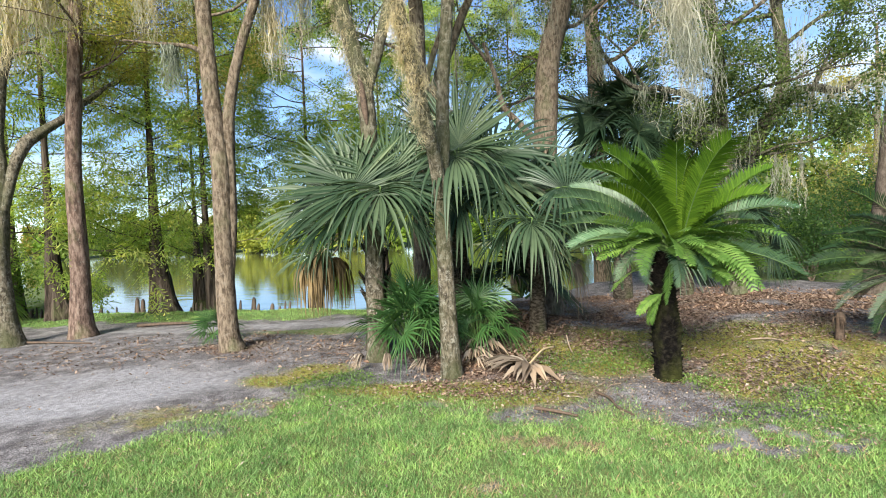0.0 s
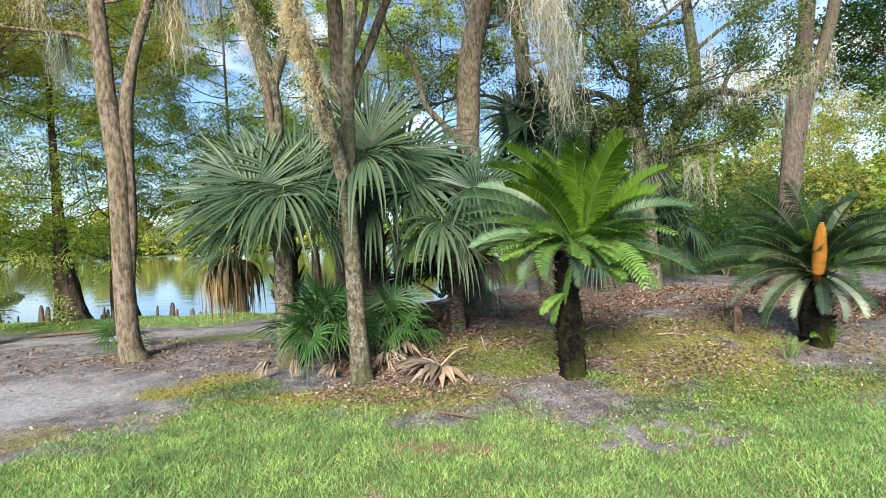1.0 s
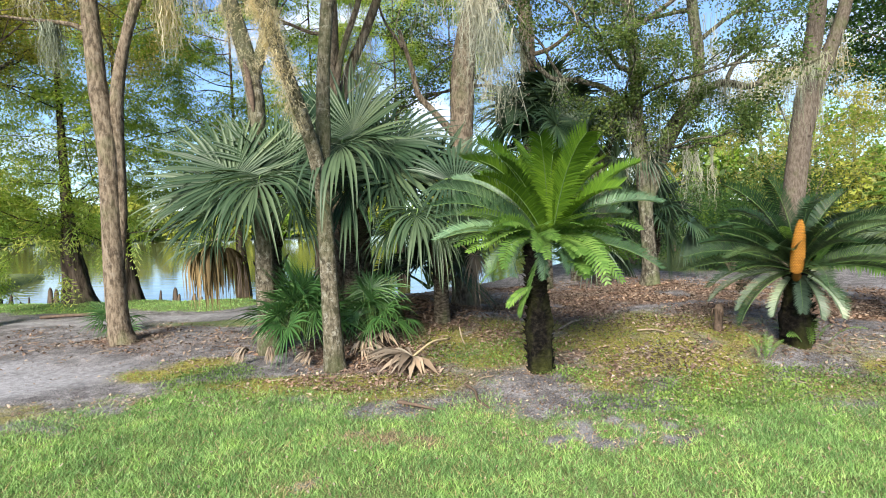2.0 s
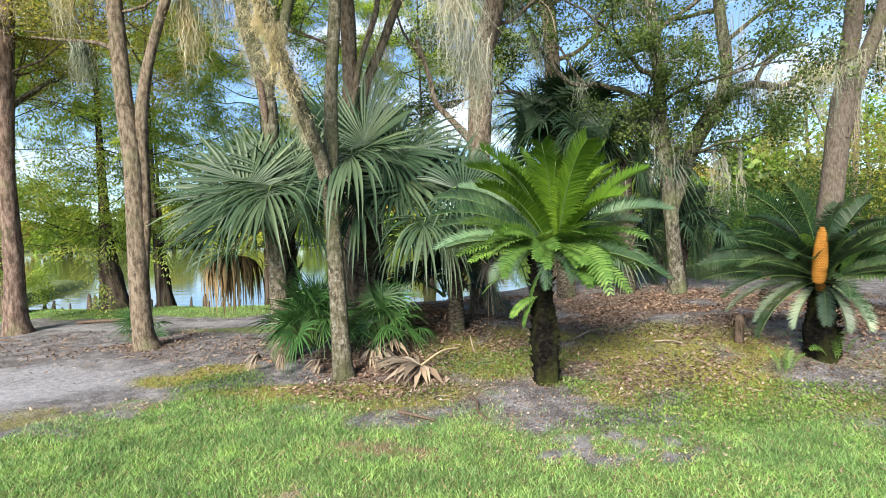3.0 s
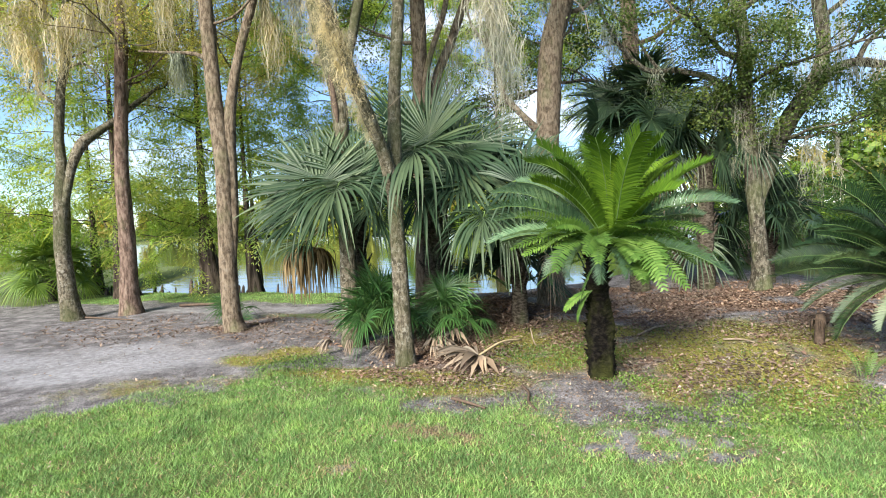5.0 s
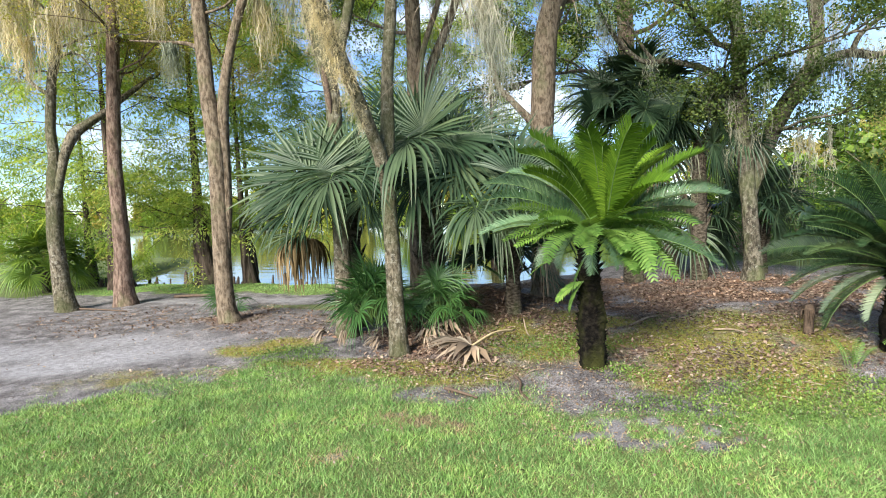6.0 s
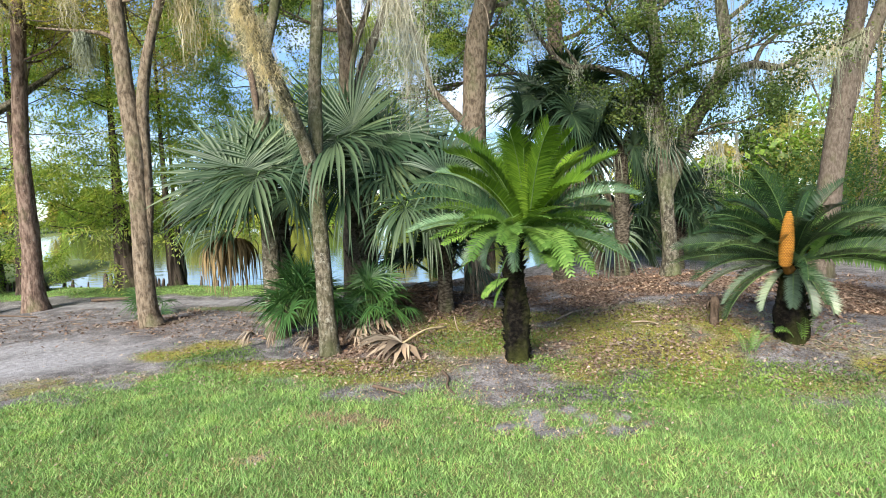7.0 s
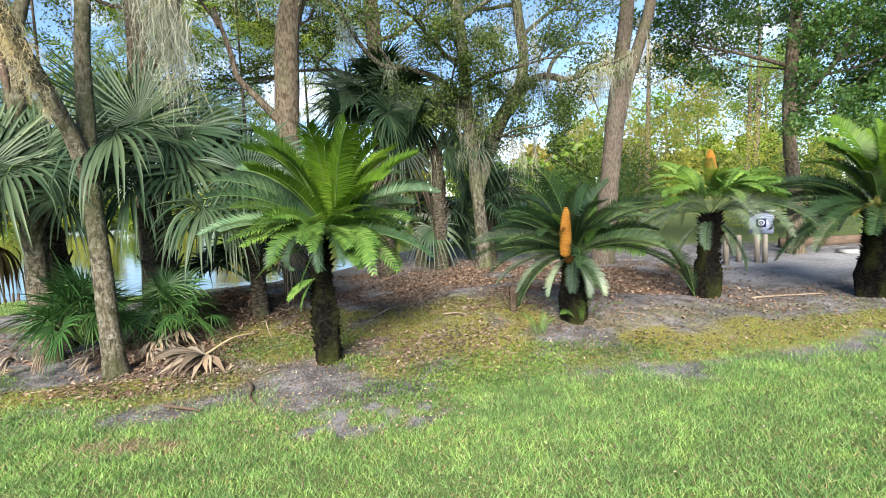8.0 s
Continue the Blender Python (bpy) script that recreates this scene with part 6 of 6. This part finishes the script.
stick("dark curved stick lying on bare soil", [(1.34, 4.82, 0.02), (1.40, 4.6, 0.025), (1.40, 4.4, 0.02), (1.47, 4.2, 0.02)], 0.014, M_DEADWOOD, 1)
stick("dark piece of fallen bark on the soil", [(0.73, 4.52, 0.015), (0.85, 4.42, 0.03), (1.04, 4.3, 0.015)], 0.018, M_DEADWOOD, 2, "fallen_bark")
stick("dark fallen branch on the grass by the pine", [(-5.7, 9.75, 0.03), (-5.2, 9.8, 0.04), (-4.6, 9.85, 0.03)], 0.035, M_DEADWOOD, 3)
stick("long thin stick lying on the soil", [(-7.0, 8.6, 0.02), (-6.4, 8.5, 0.03), (-5.6, 8.3, 0.02)], 0.02, M_DEADWOOD, 4)
stick("pale stick lying among moss", [(2.7, 6.6, 0.02), (2.95, 6.85, 0.04), (3.1, 7.0, 0.02)], 0.016, M_TWIG, 5)
stick("pale curved stick lying on moss", [(3.5, 6.1, 0.02), (3.65, 6.0, 0.03), (3.72, 5.85, 0.02)], 0.012, M_TWIG, 6)
stick("pale straight stick lying before the ferns", [(7.6, 5.6, 0.02), (8.2, 5.65, 0.02), (8.8, 5.55, 0.02)], 0.015, M_TWIG, 7)
stick("weathered pale upright stick in the leaf litter", [(0.62, 7.0, 0.0), (0.60, 7.0, 0.2), (0.62, 7.02, 0.38)], 0.02, M_TWIG, 8)
stick("thin stick standing in the litter pile", [(1.5, 6.3, 0.0), (1.45, 6.28, 0.1), (1.42, 6.3, 0.24)], 0.01, M_TWIG, 9)
rs = random.Random(3)
for k in range(46):
    zone = rs.choice(((0.6, 6.6, 1.0, 1.0), (2.6, 4.7, 1.6, 0.6), (5.2, 4.9, 2.6, 0.5), (6.0, 7.6, 2.4, 1.6), (-3.6, 7.4, 2.2, 1.0), (0.2, 5.0, 1.2, 0.4)))
    x, y, a0, ln = zone[0] + rs.uniform(-1, 1) * zone[2], zone[1] + rs.uniform(-1, 1) * zone[3], rs.uniform(0, 6.28), rs.uniform(0.08, 0.3)
    stick("small dry twig among fallen leaves", [(x, y, 0.008), (x + math.cos(a0) * ln * 0.5, y + math.sin(a0) * ln * 0.5, 0.02), (x + math.cos(a0 + 0.3) * ln, y + math.sin(a0 + 0.3) * ln, 0.008)], 0.005, M_TWIG, k, "twig")


def fallen_fan(label, x, y, az, radius, seed, stalk=0.0, stalk_az=0.0, lift=0.06, sweep=130, tilt=8):
    rng = np.random.default_rng(seed)
    z0 = gz(x, y)
    th = thing("fallen_palm_leaf", (x, y, z0), 0, label, "palm leaf", "fallen palm leaves")
    s = Soup()
    segs = 26
    f = np.array([0.03, 0.3, 0.55, 0.8, 1.0])
    for q in np.linspace(-radians(sweep), radians(sweep), segs):
        a0 = radians(az) + q
        r = radius * rng.uniform(0.7, 1.05)
        d = np.array([math.cos(a0), math.sin(a0), math.sin(radians(tilt)) * math.cos(q)])
        c = np.array([x, y, z0 + lift]) + d * (r * f)[:, None] + UP * (0.05 * rng.uniform(-0.3, 1.6) * np.sin(f * 2.6))[:, None]
        tang = np.array([-math.sin(a0), math.cos(a0), rng.normal() * 0.5])
        c = c + tang * (rng.normal() * 0.08 * r * f ** 2)[:, None]
        ground_z = height(c[:, 0], c[:, 1]) + 0.008
        c[:, 2] = np.maximum(c[:, 2] - lift * f ** 2, ground_z)
        w = np.where(f <= 0.55, f * r * 0.11 * sweep / 100 + 0.004, (0.55 * r * 0.11 * sweep / 100 + 0.004) * (1.02 - f) / 0.47)[:, None]
        v = np.stack((c - tang * w + UP * w * 0.5, c, c + tang * w + UP * w * 0.5), 1).reshape(-1, 3)
        i = np.arange(len(f) - 1) * 3
        s.add(v, np.concatenate((np.stack((i, i + 1, i + 4, i + 3), 1), np.stack((i + 1, i + 2, i + 5, i + 4), 1))))
    wpart("dry_blade", s, M_FAN_DEAD, th, smooth=False)
    if stalk:
        a0 = radians(stalk_az)
        s = Soup()
        e1 = (x + math.cos(a0) * stalk, y + math.sin(a0) * stalk)
        tube(s, smooth_line([(x, y, z0 + lift, 0.014), (x + math.cos(a0) * stalk * 0.5, y + math.sin(a0) * stalk * 0.5, z0 + lift + 0.05, 0.012), (*e1, gz(*e1) + 0.06, 0.015)], 5), 7)
        wpart("leaf_stalk", s, M_STRAW, th)


fallen_fan("dry tan palm leaf with its long stalk on the soil", 0.86, 5.62, 205, 0.56, 1, 0.95, 62, 0.10, 95)
fallen_fan("dry curled palm leaf under the palms", 0.45, 6.35, 250, 0.34, 2, 0, 0, 0.16, 90, 25)
fallen_fan("dry curled palm leaf under the palms", 0.3, 6.15, 300, 0.32, 3, 0, 0, 0.12, 80, 15)
fallen_fan("dry curled palm leaf at the foot of the palmetto", -0.95, 6.0, 245, 0.24, 4, 0, 0, 0.14, 16, 10)
fallen_fan("dry curled palm leaf at the foot of the palmetto", -0.68, 5.95, 275, 0.24, 5, 0, 0, 0.16, 14, 10)
fallen_fan("dry curled palm leaf at the foot of the palmetto", -0.25, 5.95, 240, 0.26, 6, 0, 0, 0.10, 30, 10)
fallen_fan("dry curled palm leaf at the foot of the oak", 0.3, 5.85, 330, 0.26, 7, 0, 0, 0.10, 50, 10)


# heap of dead fronds and twigs under the palms
rd = np.random.default_rng(77)
s = Soup()
for k in range(170):
    x, y = 0.85 + rd.normal() * 0.45, 7.75 + rd.normal() * 0.28
    z = gz(x, y) + 0.02 + 0.22 * math.exp(-((x - 0.85) / 0.5) ** 2 - ((y - 7.75) / 0.3) ** 2) * rd.random()
    a0, ln = rd.uniform(0, 6.28), rd.uniform(0.1, 0.4)
    tube(s, [(x, y, z, 0.007), (x + math.cos(a0) * ln * 0.5, y + math.sin(a0) * ln * 0.5, z + rd.uniform(0, 0.06), 0.006), (x + math.cos(a0) * ln, y + math.sin(a0) * ln, z + rd.uniform(-0.03, 0.05), 0.003)], 4)
tagged(new("debris_heap", s.mesh("debris_heap", M_DEADWOOD)), "heap of dark dead fronds and twigs under the palms", "debris", kind="stuff")
s = Soup()
px, py = 0.8 + rd.normal(size=900) * 0.5, 7.6 + rd.normal(size=900) * 0.3
pz = height(px, py) + 0.2 * np.exp(-((px - 0.85) / 0.5) ** 2 - ((py - 7.75) / 0.3) ** 2) * rd.random(900) + 0.01
leaf_cards(s, np.stack((px, py, pz), 1), 0.10, rd, 0.6, 0.25)
tagged(new("dead_leaf_heap", s.mesh("dead_leaf_heap", M_LITTER, False)), "loose dead leaves on the debris heap", "leaf litter", kind="stuff")


def stump(x, y):
    z0 = gz(x, y)
    th = thing("small_stump", (x, y, z0), 0, "small frayed dark brown stump among leaf litter", "stump")
    s = Soup()
    tube(s, smooth_line([(x, y, z0 - 0.05, 0.045), (x + 0.005, y, z0 + 0.12, 0.04), (x + 0.01, y, z0 + 0.24, 0.05), (x, y, z0 + 0.3, 0.03)], 5), 10, 0.3, 5)
    rng = np.random.default_rng(3)
    for k in range(14):
        a0 = rng.uniform(0, 6.28)
        tube(s, [(x, y, z0 + 0.24, 0.012), (x + 0.05 * math.cos(a0), y + 0.05 * math.sin(a0), z0 + 0.25, 0.008), (x + 0.07 * math.cos(a0), y + 0.07 * math.sin(a0), z0 + rng.uniform(0.1, 0.2), 0.003)], 4)
    wpart("wood", s, M_DEADWOOD, th)


stump(4.3, 5.8)


# ---- disc sign, posts and timber by the path ----
def box(soup, cx, cy, cz, sx, sy, sz, bevel=0.01, turn=0.0):
    bm = bmesh.new()
    bmesh.ops.create_cube(bm, size=1.0)
    bmesh.ops.scale(bm, vec=(sx, sy, sz), verts=bm.verts)
    bmesh.ops.bevel(bm, geom=list(bm.edges), offset=bevel, segments=2, affect="EDGES")
    c, s = math.cos(turn), math.sin(turn)
    v = [(cx + p.co.x * c - p.co.y * s, cy + p.co.x * s + p.co.y * c, cz + p.co.z) for p in bm.verts]
    for p_index, p in enumerate(bm.verts):
        p.index = p_index
    bmesh.ops.triangulate(bm, faces=bm.faces)
    soup.add(v, None, [[p.index for p in f.verts] for f in bm.faces])
    bm.free()


SX, SY = 10.72, 8.5
sz0 = gz(SX, SY)
turn_s = math.atan2(-0.1 - SY, 1.9 - SX) + math.pi / 2
fx, fy = math.sin(turn_s), -math.cos(turn_s)          # towards the lawn
sign = thing("trail_sign", (SX, SY, sz0), 0, "pale blue box sign with a dark square emblem on posts", "sign")
s = Soup()
box(s, SX, SY, sz0 + 0.79, 0.42, 0.16, 0.42, 0.015, turn_s)
wpart("sign_box", s, M_SIGN, sign, smooth=False)
s = Soup()
box(s, SX, SY, sz0 + 1.02, 0.46, 0.22, 0.04, 0.01, turn_s)
wpart("sign_cap", s, M_SIGN_WHITE, sign, smooth=False)
s = Soup()
box(s, SX + fx * 0.083, SY + fy * 0.083, sz0 + 0.80, 0.17, 0.012, 0.17, 0.003, turn_s)
emblem = wpart("emblem", s, M_SIGN_DARK, sign, smooth=False)
s = Soup()
ring = [(SX + fx * 0.094 + math.cos(k) * 0.048 * math.cos(turn_s), SY + fy * 0.094 + math.cos(k) * 0.048 * math.sin(turn_s), sz0 + 0.80 + 0.048 * math.sin(k), 0.010) for k in np.linspace(0, 2 * math.pi, 25)]
tube(s, ring, 6, cap=False)
tube(s, [(SX + fx * 0.092, SY + fy * 0.092, sz0 + 0.80, 0.016), (SX + fx * 0.10, SY + fy * 0.10, sz0 + 0.80, 0.013)], 12)
wpart("emblem_ring", s, M_SIGN_WHITE, sign, under=emblem)
for off in (-0.07, 0.07):
    s = Soup()
    px, py = SX + off * math.cos(turn_s), SY + off * math.sin(turn_s)
    box(s, px, py, sz0 + 0.27, 0.10, 0.10, 0.66, 0.012, turn_s)
    wpart("post", s, M_POST, sign, smooth=False)
for x, y, h in ((9.98, 8.6, 0.62), (10.42, 8.75, 0.55)):
    th = thing("wooden_post", (x, y, gz(x, y)), 0, "short weathered wooden post beside the path", "post")
    s = Soup()
    box(s, x, y, gz(x, y) + h / 2 - 0.05, 0.09, 0.09, h + 0.1, 0.012, 0.4)
    wpart("post", s, M_POST, th, smooth=False)

beam = thing("timber_edging", (14.2, 10.0, gz(14.2, 10.0)), 0, "long weathered timber edging along the sandy path", "timber")
s = Soup()
box(s, 14.4, 10.0, gz(14.4, 10.0) + 0.09, 2.6, 0.2, 0.24, 0.02, -0.25)
wpart("beam", s, M_TIMBER, beam, smooth=False)
slab = thing("stone_slab", (13.6, 8.6, gz(13.6, 8.6)), 0, "flat pale slab lying on the sandy path", "slab")
s = Soup()
box(s, 13.6, 8.6, gz(13.6, 8.6) + 0.03, 1.1, 0.4, 0.1, 0.02, -0.2)
wpart("slab", s, M_STONE, slab, smooth=False)


# ---- leaf litter, low weeds and grass ----
def scatter(mask, n, lo, hi, seed, power=1.0):
    rng = np.random.default_rng(seed)
    x, y = rng.uniform(lo[0], hi[0], n), rng.uniform(lo[1], hi[1], n)
    keep = rng.random(n) < mask(x, y) ** power
    return x[keep], y[keep], rng


def lying(soup, x, y, rng, size, tilt=0.35, lift=0.006, aspect=0.5):
    n = len(x)
    a0 = rng.uniform(0, 6.28, n)
    z = height(x, y) + lift
    d = np.stack((np.cos(a0), np.sin(a0), rng.normal(size=n) * tilt), 1)
    sd = np.stack((-np.sin(a0), np.cos(a0), rng.normal(size=n) * tilt), 1)
    ln = (size * rng.uniform(0.5, 1.4, n))[:, None]
    c = np.stack((x, y, z + ln[:, 0] * tilt * 0.5), 1)
    fold = UP * ln * 0.10
    v = np.stack((c - d * ln * 0.5, c + sd * ln * aspect * 0.5 + fold, c + d * ln * 0.5, c - sd * ln * aspect * 0.5 + fold), 1).reshape(-1, 3)
    soup.add(v, np.arange(n * 4).reshape(-1, 4))


s, bits = Soup(), Soup()
x, y, rg = scatter(littered, 120000, (-7, 4.2), (10, 11), 51, 1.1)
lying(s, x, y, rg, 0.046)
x, y, rg = scatter(lambda x, y: 0.02 + 0.25 * np.clip(two_noise(x, y, 1.2, 61) - 0.45, 0, 1), 70000, (-6, 3.4), (9, 10), 52)
lying(bits, x, y, rg, 0.023)
x, y, rg = scatter(lambda x, y: 0.3 * blot(x, y, 2.6, 4.7, 2.2, 0.9), 30000, (0, 3.5), (5, 6), 56)
lying(bits, x, y, rg, 0.024)
x, y, rg = scatter(lambda x, y: 0.55 * littered(x, y) + 0.4 * mossy(x, y), 120000, (-4, 4.0), (9.5, 9.5), 62)
lying(bits, x, y, rg, 0.030)
x, y, rg = scatter(lambda x, y: 0.5 * blot(x, y, 1.8, 4.6, 1.6, 0.7) + 0.25 * blot(x, y, 6.0, 4.9, 3.0, 0.8), 26000, (0, 3.6), (9, 6), 63)
lying(s, x, y, rg, 0.018)
x, y, rg = scatter(lambda x, y: 0.05 * lawn(x, y) + 0.5 * blot(x, y, 2.3, 3.65, 0.9, 0.35), 50000, (-4, 1.8), (8, 4.8), 64)
lying(bits, x, y, rg, 0.021, 0.35, 0.025)
tagged(new("leaf_bits", bits.mesh("leaf_bits", M_BITS, False)), "small pale bits of dry leaf strewn on the soil", "leaf litter", kind="stuff")
tagged(new("fallen_leaves", s.mesh("fallen_leaves", M_LITTER, False)), "scattered brown and tan fallen leaves", "leaf litter", kind="stuff")

s = Soup()
x, y, rg = scatter(lambda x, y: np.clip(mossy(x, y) * (two_noise(x, y, 1.7, 31) > 0.5), 0, 1), 30000, (-3.5, 3.8), (9, 8), 53)
lying(s, x, y, rg, 0.016, 0.7, 0.012, 0.7)
x, y, rg = scatter(lambda x, y: blot(x, y, 3.6, 4.45, 0.9, 0.35) + blot(x, y, 2.35, 4.85, 0.3, 0.25) + 0.5 * blot(x, y, 1.8, 5.9, 0.8, 0.6) + 0.7 * blot(x, y, 3.0, 4.1, 0.9, 0.3) + 0.6 * blot(x, y, 4.2, 4.3, 1.2, 0.35) + blot(x, y, -1.2, 5.5, 0.5, 0.4), 110000, (-3, 3.8), (5.6, 6.6), 54)
lying(s, x, y, rg, 0.016, 0.7, 0.018, 0.7)
tagged(new("low_weeds", s.mesh("low_weeds", M_WEED, False)), "low creeping green weeds among the moss", "weeds", kind="stuff")


def blades(x, y, rng, h_lo, h_hi, width, lean=0.5):
    n = len(x)
    a0, b0 = rng.uniform(0, 6.28, n), rng.uniform(0, 6.28, n)
    h = rng.uniform(h_lo, h_hi, n)[:, None]
    w = (width * rng.uniform(0.6, 1.3, n))[:, None]
    base = np.stack((x, y, height(x, y) - 0.004), 1)
    sd = np.stack((np.cos(a0), np.sin(a0), np.zeros(n)), 1)
    ld = np.stack((np.cos(b0), np.sin(b0), np.zeros(n)), 1) * (lean * rng.uniform(0.2, 1.3, n))[:, None]
    tip = base + UP * h * (1.0 - 0.3 * lean) + ld * h
    v = np.stack((base - sd * w * 0.5, base + sd * w * 0.5, tip), 1).reshape(-1, 3)
    return v, np.arange(n * 3).reshape(-1, 3)


def grass_field(name, label, n, lo, hi, seed, h, width, mat, mask=lawn, power=1.0, lean=0.6):
    x, y, rng = scatter(mask, n, lo, hi, seed, power)
    v, t = blades(x, y, rng, h[0], h[1], width, lean)
    tagged(new(name, to_mesh(name, v, [t], mat)), label, "grass", kind="stuff")


def clumpy(x, y):
    thin = sstep(-0.6, 2.3, y) * sstep(-6.5, -4.2, x) * sstep(10.5, 7.5, x) if np.max(y) < 7 else 1.0
    return thin * lawn(x, y) ** 1.3 * np.clip(0.42 + 1.0 * two_noise(x, y, 6.0, 41), 0.2, 1)


grass_field("lawn_grass", "coarse bright green lawn grass", 1050000, (-6.5, -0.6), (10.5, 5.9), 55, (0.025, 0.062), 0.0062, M_GRASS, clumpy, 1.0, 0.85)
grass_field("lawn_grass", "coarse bright green lawn grass", 40000, (-9, 9.5), (1.0, 11.9), 57, (0.02, 0.05), 0.010, M_GRASS, clumpy)
grass_field("dry_grass", "dry straw-coloured grass blades in the lawn", 150000, (-4, 1.6), (7.5, 4.6), 58, (0.02, 0.055), 0.007, M_GRASS_DRY, lambda x, y: np.clip(0.2 * lawn(x, y) + 1.0 * (blot(x, y, 0.55, 3.75, 0.3, 0.18) + blot(x, y, 0.95, 3.62, 0.22, 0.14) + blot(x, y, 0.2, 3.1, 0.2, 0.12) + 0.08 * blot(x, y, 2.2, 3.6, 0.6, 0.2)), 0, 1), 1.0, 1.2)
grass_field("sparse_grass", "thin grass tufts at the edge of the bare soil", 170000, (-6, 2.4), (9, 7.5), 59, (0.012, 0.04), 0.006, M_GRASS, lambda x, y: np.clip(0.5 * mossy(x, y) * two_noise(x, y, 3.0, 44) + 1.6 * lawn(x, y) * (1 - lawn(x, y)) * two_noise(x, y, 4.0, 45), 0, 1))
